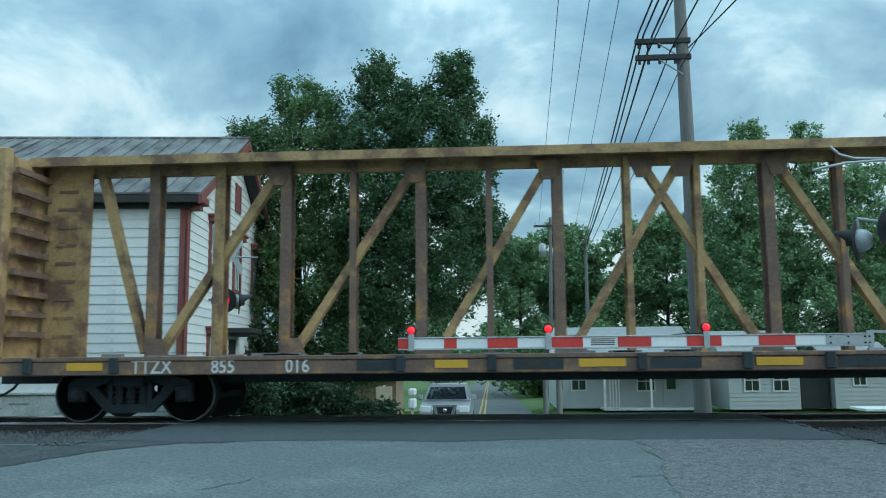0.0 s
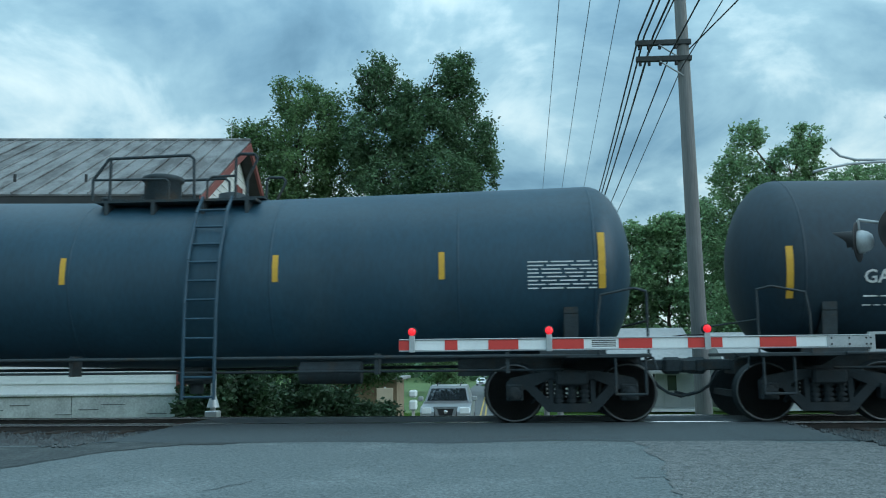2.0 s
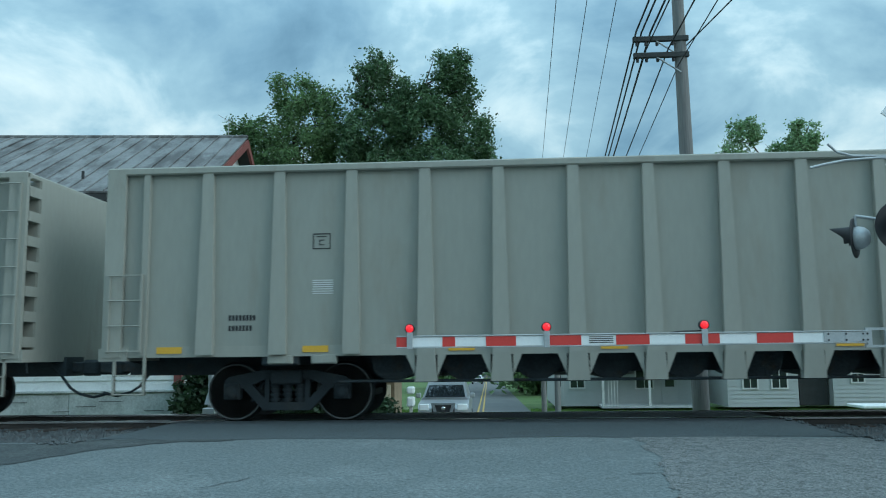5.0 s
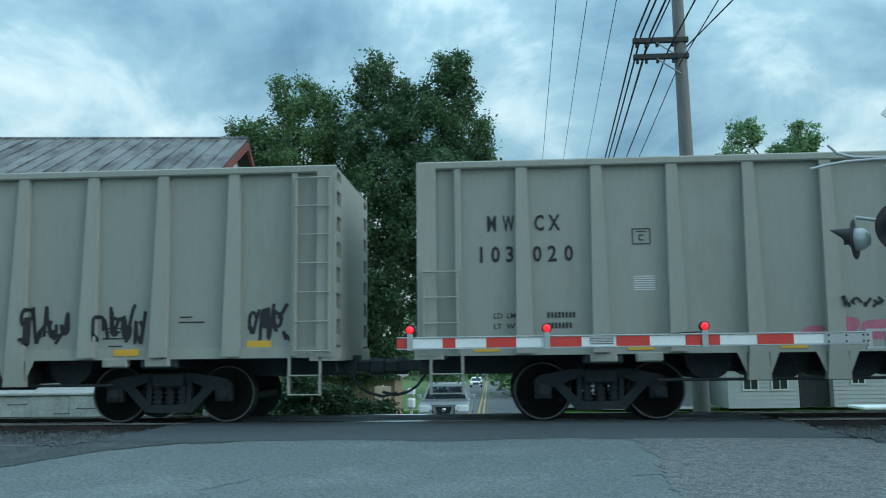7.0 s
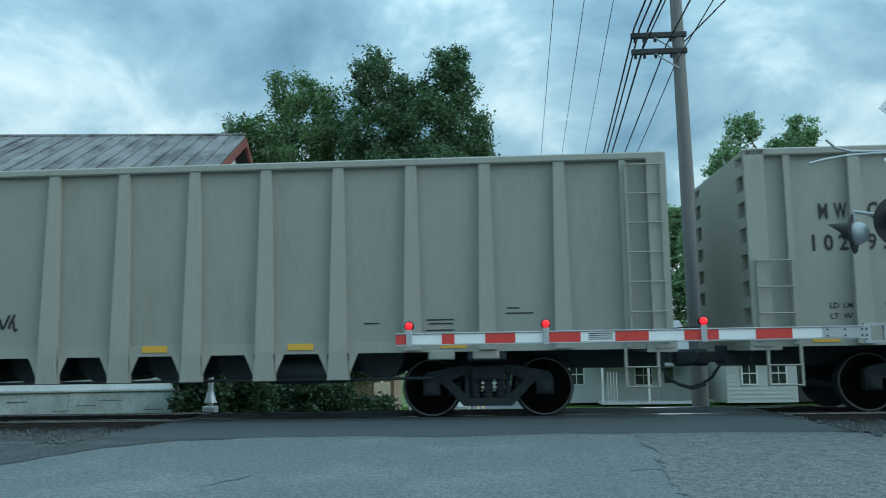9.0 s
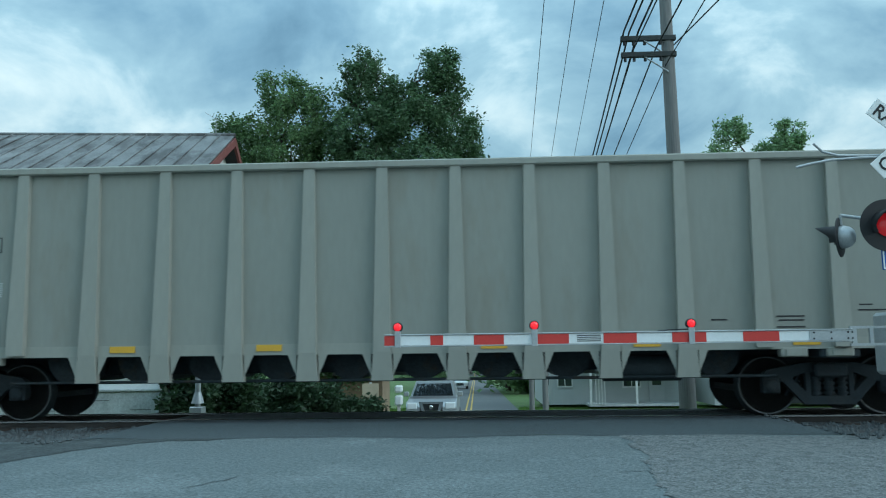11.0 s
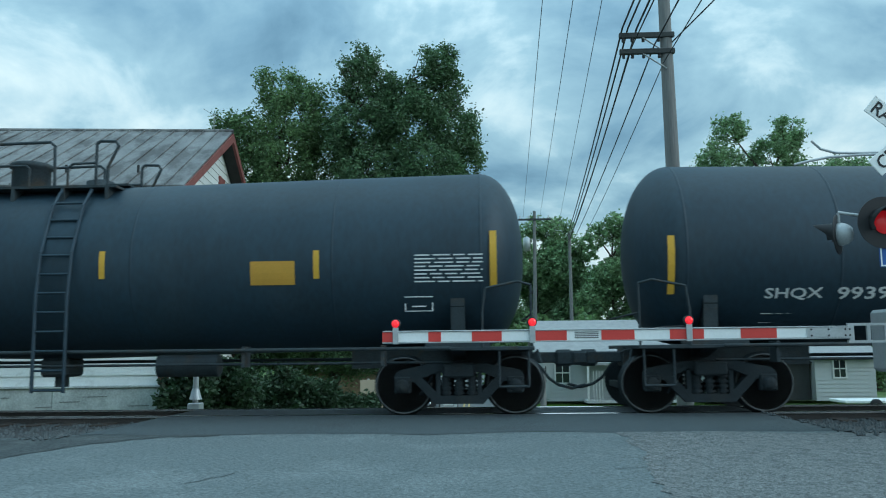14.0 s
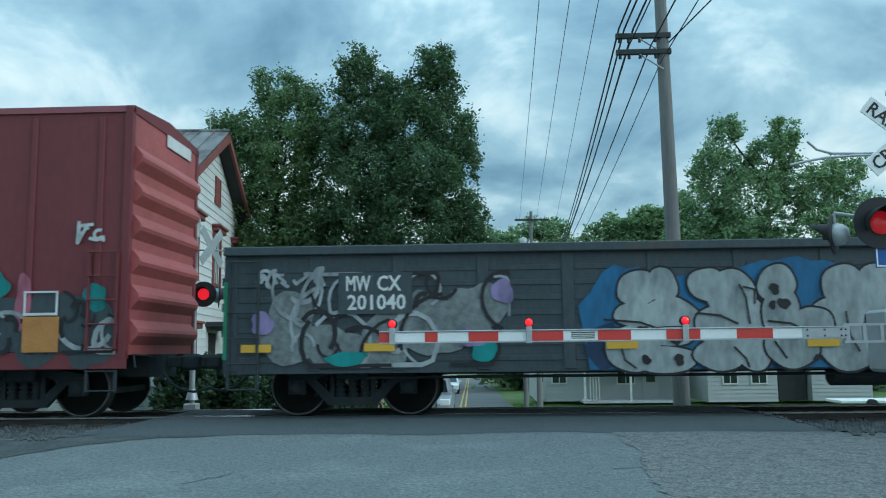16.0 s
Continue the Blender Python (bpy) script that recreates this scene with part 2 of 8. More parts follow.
# Paler leaves for the trees beyond: haze over them put into the green.
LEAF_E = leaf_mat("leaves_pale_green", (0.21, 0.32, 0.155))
DARK_GLASS = glass_mat("dark_window_glass", (0.02, 0.025, 0.03))
CAR_SILVER = mat("silver_car_paint", (0.42, 0.44, 0.45), 0.3, 0.4, vary=0.04, bump=0.0)
CAR_WHITE = mat("white_car_paint", (0.75, 0.76, 0.76), 0.3, vary=0.04, bump=0.0)
RUBBER = mat("tyre_rubber", (0.018, 0.018, 0.019), 0.85, vary=0.2, bump=0.2)
CHROME = mat("bright_chrome", (0.7, 0.7, 0.7), 0.12, 1.0, vary=0.04, bump=0.0)


# ---- building blocks ----
class Shape:
    """A mesh put together from simple solids."""

    def __init__(self):
        self.v, self.f, self.soft = [], [], []

    def add(self, verts, faces, soft=False):
        n = len(self.v)
        self.v += [tuple(p) for p in verts]
        self.f += [tuple(n + i for i in q) for q in faces]
        self.soft += [soft] * len(faces)
        return self

    def box(self, x0, x1, y0, y1, z0, z1, bevel=0.0):
        b = min(bevel, (x1 - x0) / 3, (y1 - y0) / 3, (z1 - z0) / 3)
        if b <= 0:
            v = [(x, y, z) for z in (z0, z1) for y in (y0, y1) for x in (x0, x1)]
            return self.add(v, [(0, 2, 3, 1), (4, 5, 7, 6), (0, 1, 5, 4), (2, 6, 7, 3), (0, 4, 6, 2), (1, 3, 7, 5)])
        ring = lambda c, z: [(x0 + c, y0 + b, z), (x0 + b, y0 + c, z), (x1 - b, y0 + c, z), (x1 - c, y0 + b, z), (x1 - c, y1 - b, z), (x1 - b, y1 - c, z), (x0 + b, y1 - c, z), (x0 + c, y1 - b, z)]
        v = ring(b, z0) + ring(0, z0 + b) + ring(0, z1 - b) + ring(b, z1)
        f = [tuple(range(7, -1, -1)), tuple(range(24, 32))]
        for k in range(3):
            f += [(8 * k + i, 8 * k + (i + 1) % 8, 8 * k + 8 + (i + 1) % 8, 8 * k + 8 + i) for i in range(8)]
        return self.add(v, f)

    def rod(self, p, q, r, n=8, r2=None, soft=True):
        p, q = Vector(p), Vector(q)
        d = (q - p).normalized()
        a = d.orthogonal().normalized()
        b = d.cross(a)
        r2 = r if r2 is None else r2
        v = [p + r * (a * math.cos(t) + b * math.sin(t)) for t in [2 * math.pi * i / n for i in range(n)]]
        v += [q + r2 * (a * math.cos(t) + b * math.sin(t)) for t in [2 * math.pi * i / n for i in range(n)]]
        self.add(v, [(i, (i + 1) % n, n + (i + 1) % n, n + i) for i in range(n)], soft)
        return self.add([], []) if n < 3 else self.add(v, [tuple(range(n - 1, -1, -1)), tuple(range(n, 2 * n))])

    def tube(self, pts, r, n=6):
        for p, q in zip(pts, pts[1:]):
            self.rod(p, q, r, n)
        return self

    def turn(self, profile, axis="x", centre=(0, 0, 0), n=32):
        """A body of revolution: profile of (along, radius) about an axis."""
        v, c = [], Vector(centre)
        for s, r in profile:
            for i in range(n):
                t = 2 * math.pi * i / n
                a, b = r * math.cos(t), r * math.sin(t)
                v.append(c + Vector({"x": (s, a, b), "y": (b, s, a), "z": (a, b, s)}[axis]))
        f = [(k * n + i, k * n + (i + 1) % n, (k + 1) * n + (i + 1) % n, (k + 1) * n + i) for k in range(len(profile) - 1) for i in range(n)]
        self.add(v, f, True)
        m = len(profile) - 1
        return self.add(v[:n] + v[m * n:], [tuple(range(n - 1, -1, -1)), tuple(range(n, 2 * n))])

    def plate(self, pts, thick, plane="xz", at=0.0):
        """A flat outline with thickness; plane says which two axes the points give."""
        put = {"xz": lambda a, b, c: (a, c, b), "yz": lambda a, b, c: (c, a, b), "xy": lambda a, b, c: (a, b, c)}[plane]
        n = len(pts)
        v = [put(a, b, at) for a, b in pts] + [put(a, b, at + thick) for a, b in pts]
        f = [tuple(range(n)), tuple(range(2 * n - 1, n - 1, -1))] + [(i, n + i, n + (i + 1) % n, (i + 1) % n) for i in range(n)]
        return self.add(v, f)

    def mesh(self, name, material):
        me = bpy.data.meshes.new(name)
        me.from_pydata(self.v, [], self.f)
        me.polygons.foreach_set("use_smooth", self.soft)
        me.materials.append(material)
        bm = bmesh.new()
        bm.from_mesh(me)
        bmesh.ops.recalc_face_normals(bm, faces=bm.faces)
        bm.to_mesh(me)
        bm.free()
        return me


def part(name, shape, material, parent=None, label=""):
    """ONE mesh object, under a thing or a part of it."""
    ob = new(name, shape if isinstance(shape, bpy.types.Mesh) else shape.mesh(name, material))
    ob.parent = parent
    return tagged(ob, label)


def thing(name, label, category, group="", kind="", at=None):
    ob = new(name)
    ob.empty_display_size = 0.3
    if at is not None:
        ob.matrix_world = at
    return tagged(ob, label, category, group, kind)


def setting(name, shape, material, label, category):
    return tagged(part(name, shape, material), label, category, kind="structure")


def lettering(words, size, x, y, z, material, parent, name="lettering", squash=1.0, bold=0.012):
    """Painted letters on a side that faces -y, starting at x."""
    cu = bpy.data.curves.new(name, "FONT")
    cu.body, cu.size, cu.extrude, cu.offset = words, size, 0.002, bold * size
    cu.resolution_u = 2
    ob = bpy.data.objects.new(name, cu)
    me = bpy.data.meshes.new_from_object(ob)
    bpy.data.objects.remove(ob)
    bpy.data.curves.remove(cu)
    me.transform(Matrix.Translation((x, y, z)) @ Matrix.Rotation(radians(90), 4, "X") @ Matrix.Diagonal((squash, 1, 1, 1)))
    me.materials.append(material)
    return part(name, me, material, parent)


# ---- ground, road and track ----
TRACK_Y = 14.3
SPEED = 23.1


def smooth(a, b, t):
    t = min(1.0, max(0.0, (t - a) / (b - a)))
    return t * t * (3 - 2 * t)


def lie(x, y):
    """Height of the ground: it rises to the track, drops behind it and runs on slightly downhill."""
    near = -0.36 + 0.33 * smooth(1.0, 10.5, y)
    back = -1.88 * min(1.0, max(0.0, (y - 15.25) / 12.0)) - 0.0197 * max(0.0, min(y, 230) - 31) + 0.004 * max(0.0, y - 230)
    off = smooth(4.7, 5.6, abs(x + 0.4)) * (1 - smooth(16.5, 24, y)) * smooth(10.35, 11.2, y)
    return (near if y < 13 else -0.03 + back) - 0.5 * off


def sheet(xs, ys, lift=0.0, s=None):
    s = s or Shape()
    v = [(x, y, lie(x, y) + lift) for y in ys for x in xs]
    n = len(xs)
    return s.add(v, [(j * n + i, j * n + i + 1, (j + 1) * n + i + 1, (j + 1) * n + i) for j in range(len(ys) - 1) for i in range(n - 1)], True)


def steps(*runs):
    out = []
    for a, b, n in runs:
        out += [a + (b - a) * i / n for i in range(n)]
    return out + [runs[-1][1]]


def road_mid(y):
    return -0.9 - 0.0099 * (y - 44)


def build_ground():
    xs = steps((-1500, -200, 6), (-200, -40, 8), (-40, 40, 60), (40, 200, 8), (200, 1500, 6))
    ys = steps((-400, -20, 6), (-20, 0, 5), (0, 34, 60), (34, 130, 24), (130, 400, 10), (400, 2500, 6))
    setting("ground", sheet(xs, ys), GRASS, "mown grass verge and soil beside the track", "ground")
    # near apron of worn asphalt
    setting("road", sheet(steps((-26, -8, 12), (-8, 8, 40), (8, 26, 12)), steps((-30, 0, 8), (0, 10.75, 24)), 0.012), ASPHALT, "worn grey asphalt road before the crossing", "road")
    s = Shape()
    for y0, y1 in ((10.6, 13.46), (13.66, 14.94), (15.14, 17.5)):
        first = len(s.v)
        sheet(steps((-5.7, 4.9, 60)), steps((y0, y1, 6)), 0.024, s)
        if y0 < 11:
            # ragged edge against the older asphalt
            rng = random.Random(2)
            for i in range(first, first + 61):
                x, y, z = s.v[i]
                s.v[i] = (x, y + 0.25 * noise.noise(Vector((x * 0.7, 0, 0))) + rng.uniform(-0.03, 0.03), z - 0.008)
    setting("crossing_pavement", s, ASPHALT_NEW, "dark newer asphalt laid round the rails", "pavement")
    s = Shape()
    ys = steps((17.45, 34, 14), (34, 130, 24), (130, 400, 20))
    v, f = [], []
    for y in ys:
        for k in range(5):
            x = road_mid(y) - 2.8 + 5.6 * k / 4
            v.append((x, y, lie(x, y) + 0.012))
    s.add(v, [(j * 5 + i, j * 5 + i + 1, j * 5 + 6 + i, j * 5 + 5 + i) for j in range(len(ys) - 1) for i in range(4)], True)
    setting("road_beyond", s, ROAD_FAR, "grey asphalt road running away behind the track", "road")
    for k, d in enumerate((-0.14, 0.14)):
        s = Shape()
        v = []
        for y in ys:
            for e in (-0.05, 0.05):
                v.append((road_mid(y) + d + e, y, lie(road_mid(y), y) + 0.022))
        s.add(v, [(2 * j, 2 * j + 1, 2 * j + 3, 2 * j + 2) for j in range(len(ys) - 1)])
        setting("centre_line_%d" % (k + 1), s, YELLOW_LINE, "faded yellow centre line painted on asphalt", "road marking")
    # sealed cracks in the old asphalt
    s = Shape()
    rng = random.Random(8)
    for x, y, dx, dy, n in ((1.2, 7.9, 0.4, 0.05, 12), (3.3, 8.2, -0.04, 0.3, 8), (-2.6, 7.3, 0.12, 0.2, 4)):
        pts = [(x, y)]
        for _ in range(n):
            x, y = x + dx * rng.uniform(0.4, 1.2) + rng.uniform(-0.05, 0.05), y + dy * rng.uniform(0.4, 1.2) + rng.uniform(-0.05, 0.05)
            pts.append((x, min(10.2, y)))
        for (a, b), (c, d) in zip(pts, pts[1:]):
            k = math.hypot(c - a, d - b) + 1e-6
            u, w = -(d - b) / k * 0.008, (c - a) / k * 0.008
            s.add([(p, q, lie(p, q) + 0.016) for p, q in ((a + u, b + w), (a - u, b - w), (c - u, d - w), (c + u, d + w))], [(0, 1, 2, 3)])
    tagged(part("road_cracks", s, ASPHALT_NEW), "thin dark cracks in the worn asphalt", "road crack", kind="stuff")
    # gritty dirt washed over the asphalt beside the crossing, and loose gravel on the other side
    rng = random.Random(5)

    def shoulder(xs, edge_of, far, lift):
        s = Shape()
        v = []
        for x in xs:
            edge = edge_of(x) + 0.22 * noise.noise(Vector((x * 1.3, 3, 0))) + rng.uniform(-0.05, 0.05)
            v += [(x, edge + (far - edge) * k / 6, lie(x, edge + (far - edge) * k / 6) + lift) for k in range(7)]
        return s.add(v, [(7 * i + k, 7 * i + 7 + k, 7 * i + 8 + k, 7 * i + 1 + k) for i in range(len(xs) - 1) for k in range(6)], True)

    left = lambda x: float(np.interp(x, (-26, -9, -6.2, -5.1, -4.6, -3.9, -3.3), (7.4, 7.6, 7.9, 8.4, 9.6, 10.3, 10.55)))
    setting("dirt_shoulder", shoulder(steps((-26, -9, 10), (-9, -3.3, 70)), left, 10.6, 0.018), GRIT, "dark gritty dirt over the asphalt's edge", "ground")
    v = []
    ys = steps((3.5, 10.6, 60))
    s = Shape()
    for y in ys:
        edge = 1.2 + 0.072 * (y - 3.5) + 0.12 * noise.noise(Vector((0, y * 1.4, 7))) + rng.uniform(-0.05, 0.05)
        v += [(x, y, lie(x, y) + 0.018) for x in [edge + (26 - edge) * (k / 8) ** 2 for k in range(9)]]
    s.add(v, [(9 * i + k, 9 * i + 1 + k, 9 * i + 10 + k, 9 * i + 9 + k) for i in range(len(ys) - 1) for k in range(8)], True)
    setting("gravel_shoulder", s, LOOSE_GRAVEL, "loose dark gravel pressed into the road's edge", "ground")
    # gravel at both sides of the crossing
    for k, (a, b) in enumerate(((-430, -5.7), (4.9, 430))):
        s = Shape()
        xs = steps((a, b, 80))
        prof = ((10.3, -0.045), (11.2, -0.12), (12.3, -0.14), (12.9, -0.12), (15.7, -0.12), (17.6, -0.33), (18.6, -0.48))
        v = [(x, y, z) for y, z in prof for x in xs]
        n = len(xs)
        s.add(v, [(j * n + i, j * n + i + 1, (j + 1) * n + i + 1, (j + 1) * n + i) for j in range(6) for i in range(n - 1)], True)
        setting("ballast_bed_%d" % (k + 1), s, GRAVEL, "grey crushed stone bed under the track", "ballast")


def build_stones():
    """Loose crushed stone beside the crossing."""
    rng = np.random.default_rng(4)
    for name, x0, x1 in (("ballast_stones", -10.5, -5.2), ("gravel_stones", 4.3, 9.5)):
        s = Shape()
        for _ in range(2600):
            x, y = rng.uniform(x0, x1), rng.uniform(10.0, 13.4)
            r = rng.uniform(0.015, 0.05)
            z = -0.02 - 0.17 * smooth(13.0, 10.6, y) + 0.0 * x - (0.13 if (x < -5.7 or x > 4.9) else 0)
            z = np.interp(y, (10.0, 10.3, 11.2, 12.3, 12.9, 13.4), (-0.03, -0.045, -0.12, -0.14, -0.12, -0.12)) if (x < -5.7 or x > 4.9) else lie(x, y) + 0.03
            pts = [(x + r * a, y + r * b, z + r * c) for a, b, c in rng.uniform(0.5, 1.0, (6, 3)) * ((1, 0, 0), (-1, 0, 0), (0, 1, 0), (0, -1, 0), (0, 0, 1), (0, 0, -0.6))]
            s.add(pts, [(0, 2, 4), (2, 1, 4), (1, 3, 4), (3, 0, 4), (2, 0, 5), (1, 2, 5), (3, 1, 5), (0, 3, 5)])
        ob = part(name, s, STONE)
        tagged(ob, "scattered grey crushed stones at the asphalt's edge", "gravel", kind="stuff")


def build_track():
    for k, y in enumerate((TRACK_Y - 0.7525, TRACK_Y + 0.7525)):
        rail = thing("rail_%d" % (k + 1), "steel rail with a polished running surface", "rail", kind="structure")
        part("railhead", Shape().box(-430, 430, y - 0.035, y + 0.035, -0.04, 0.0, 0.008), STEEL, rail, "shiny worn steel top")
        part("rail_web", Shape().box(-430, 430, y - 0.012, y + 0.012, -0.16, -0.04).box(-430, 430, y - 0.07, y + 0.07, -0.185, -0.16), RUST, rail, "rusty brown steel web and foot")
    s = Shape()
    for i in range(-780, 781):
        if i * 0.55 > 5.1 or i * 0.55 < -5.9:
            s.box(i * 0.55 - 0.11, i * 0.55 + 0.11, TRACK_Y - 1.3, TRACK_Y + 1.3, -0.32, -0.1)
    tagged(part("railway_ties", s, TIE), "dark creosoted wooden ties in ballast", "railway tie", kind="stuff")


build_ground()
build_track()
build_stones()

# ---- rolling stock: local origin on the track's middle at rail height, x along the track, near side at -y ----
WHEEL_R = 0.457
MESHES = {}
MOVING, WHEELS = [], []


def shared(key, make, material):
    if key not in MESHES:
        MESHES[key] = make().mesh(key, material)
    return MESHES[key]


def wheelset_shape():
    s = Shape()
    for side in (-1, 1):
        y = 0.7175 * side
        prof = [(y - 0.01 * side, 0.485), (y + 0.0 * side, 0.48), (y + 0.03 * side, 0.462), (y + 0.135 * side, 0.452), (y + 0.135 * side, 0.40), (y + 0.09 * side, 0.385), (y + 0.06 * side, 0.22), (y + 0.10 * side, 0.13), (y + 0.16 * side, 0.115), (y + 0.16 * side, 0.02)]
        s.turn(prof, "y", (0, 0, 0), 40)
    s.rod((0, -1.05, 0), (0, 1.05, 0), 0.08, 12)
    for i in range(5):
        t = 2 * math.pi * i / 5
        s.rod((0.3 * math.cos(t), -0.81, 0.3 * math.sin(t)), (0.3 * math.cos(t), -0.79, 0.3 * math.sin(t)), 0.03, 8)
    return s


def rim_shape():
    y = -0.7175 - 0.1355
    return Shape().turn([(y, 0.452), (y - 0.004, 0.450), (y - 0.004, 0.425), (y, 0.424)], "y", (0, 0, 0), 40)


def sideframe_shape():
    """Cast side frame with springs, axle boxes and slanting ends."""
    s = Shape()
    for side in (-1, 1):
        y = 0.98 * side - 0.06
        top = [(-1.02, 0.62), (-0.95, 0.70), (-0.42, 0.80), (0.42, 0.80), (0.95, 0.70), (1.02, 0.62), (1.02, 0.50), (0.72, 0.52), (0.36, 0.66), (-0.36, 0.66), (-0.72, 0.52), (-1.02, 0.50)]
        s.plate(top, 0.13, "xz", y)
        low = [(-0.72, 0.53), (-0.60, 0.60), (-0.30, 0.30), (0.30, 0.30), (0.60, 0.60), (0.72, 0.53), (0.38, 0.17), (-0.38, 0.17)]
        s.plate(low, 0.12, "xz", y + 0.005)
        for x in (-0.889, 0.889):
            s.box(x - 0.13, x + 0.13, y - 0.03, y + 0.16, 0.34, 0.60, 0.02)
            s.turn([(y - 0.07 if side < 0 else y + 0.14, 0.02), (y - 0.07 if side < 0 else y + 0.14, 0.10), (y if side < 0 else y + 0.2, 0.11)], "y", (x, 0, 0.457), 14)
        for x in (-0.2, 0.0, 0.2):
            for k in range(4):
                s.rod((x, y + 0.06, 0.32 + 0.075 * k), (x, y + 0.06, 0.36 + 0.075 * k), 0.085, 12)
            s.rod((x, y + 0.06, 0.30), (x, y + 0.06, 0.64), 0.06, 10)
        s.box(-0.36, -0.29, y, y + 0.12, 0.28, 0.68)
        s.box(0.29, 0.36, y, y + 0.12, 0.28, 0.68)
    s.box(-0.25, 0.25, -1.15, 1.15, 0.58, 0.80, 0.03)
    s.box(-0.16, 0.16, -0.3, 0.3, 0.80, 0.98)
    s.rod((-0.62, -0.85, 0.30), (-0.42, -0.88, 0.62), 0.03, 8)
    s.rod((0.38, -0.88, 0.30), (0.60, -0.88, 0.62), 0.03, 8)
    for x in (-1.25, 1.25):
        s.box(x - 0.05, x + 0.05, -0.72, 0.72, 0.36, 0.46)
    return s


def coupler_shape():
    s = Shape()
    s.box(-0.2, 0.42, -0.09, 0.09, 0.78, 0.96, 0.02)
    s.box(0.36, 0.66, -0.17, 0.10, 0.72, 1.0, 0.05)
    s.box(0.52, 0.80, 0.02, 0.16, 0.74, 0.98, 0.05)
    return s


def hose_shape():
    return Shape().tube([(-0.1, -0.28, 0.9), (0.1, -0.3, 0.72), (0.25, -0.28, 0.52), (0.4, -0.26, 0.42), (0.62, -0.2, 0.36), (0.85, -0.16, 0.42)], 0.025, 6)


def lever_shape():
    return Shape().tube([(0.0, -0.3, 0.93), (0.02, -0.75, 0.98), (0.0, -1.25, 1.0), (0.05, -1.3, 0.8)], 0.016, 6)


def running_gear(car, half, truck_in, pull=0.0):
    """Trucks, wheelsets and couplers; half: half the length over couplers."""
    for x in (-half + truck_in, half - truck_in):
        ob = part("truck", shared("truck", sideframe_shape, TRUCK_STEEL), None, car, "grimy black cast truck frame with springs")
        ob.location = (x, 0, 0)
        for d in (-0.889, 0.889):
            w = part("wheelset", shared("wheelset", wheelset_shape, WHEEL_STEEL), None, car, "dark steel wheels on an axle")
            w.location = (x + d, 0, WHEEL_R)
            for turn in (0, 180):
                part("tread_rim", shared("tread_rim", rim_shape, TREAD_STEEL), None, w, "bright worn wheel rim").matrix_basis = pose(0, 0, 0, 0, 0, turn)
            WHEELS.append((w, x + d))
    for sign in (-1, 1):
        ob = part("coupler", shared("coupler", coupler_shape, BLACK_STEEL), None, car, "black knuckle coupler with air hose")
        ob.matrix_basis = pose(sign * (half - 0.72 + pull), 0, 0, 0, 0, 0 if sign > 0 else 180)
        for name, make, word in (("air_hose", hose_shape, "black rubber air hose"), ("uncoupling_lever", lever_shape, "")):
            part(name, shared(name, make, BLACK_STEEL), None, car, word).matrix_basis = ob.matrix_basis if sign > 0 or name == "air_hose" else ob.matrix_basis @ Matrix.Diagonal((1, -1, 1, 1))


def tag(car_ob, x0):
    MOVING.append((car_ob, x0))
    car_ob.location = (x0, TRACK_Y, 0)
    return car_ob


def ladder_shape(width, z0, z1, n):
    s = Shape()
    for x in (0, width):
        s.box(x - 0.02, x + 0.02, -0.02, 0.02, z0 - 0.02, z1 + 0.02)
    for i in range(n):
        z = z0 + (z1 - z0) * i / max(1, n - 1)
        s.rod((0, -0.035, z), (width, -0.035, z), 0.012, 6)
    return s


TOP, SILL, HW = 4.03, 1.05, 1.6
HOP_HALF = 9.66
POSTS = [(i - 7) * 1.147 for i in range(15)]


def hop_side():
    s = Shape()
    s.box(-HOP_HALF + 0.06, HOP_HALF - 0.06, -HW + 0.10, -HW + 0.13, SILL, TOP - 0.06)
    return s


def hop_post(long):
    """Tapered side post, deeper and wider at its foot."""
    def make():
        s = Shape()
        z0 = 0.62 if long else SILL - 0.01
        a, b = 0.085, 0.135
        v = [(-a, 0.1, TOP - 0.12), (a, 0.1, TOP - 0.12), (a, 0.0, TOP - 0.12), (-a, 0.0, TOP - 0.12), (-b, 0.1, SILL), (b, 0.1, SILL), (b, -0.05, SILL), (-b, -0.05, SILL)]
        s.add(v, [(0, 3, 2, 1), (3, 7, 6, 2), (0, 4, 7, 3), (1, 2, 6, 5), (4, 5, 6, 7)])
        if long:
            c = 0.17
            w = [(-b, 0.1, SILL), (b, 0.1, SILL), (b, -0.05, SILL), (-b, -0.05, SILL), (-c, 0.1, z0), (c, 0.1, z0), (c, -0.03, z0), (-c, -0.03, z0)]
            s.add(w, [(0, 4, 7, 3), (3, 7, 6, 2), (1, 2, 6, 5), (4, 5, 6, 7), (0, 1, 5, 4)])
            s.plate([(-c - 0.14, SILL - 0.02), (-c, z0 + 0.08), (-c, SILL - 0.02)], 0.02, "xz", -0.0)
            s.plate([(c + 0.14, SILL - 0.02), (c, SILL - 0.02), (c, z0 + 0.08)], 0.02, "xz", -0.0)
        return s
    return make


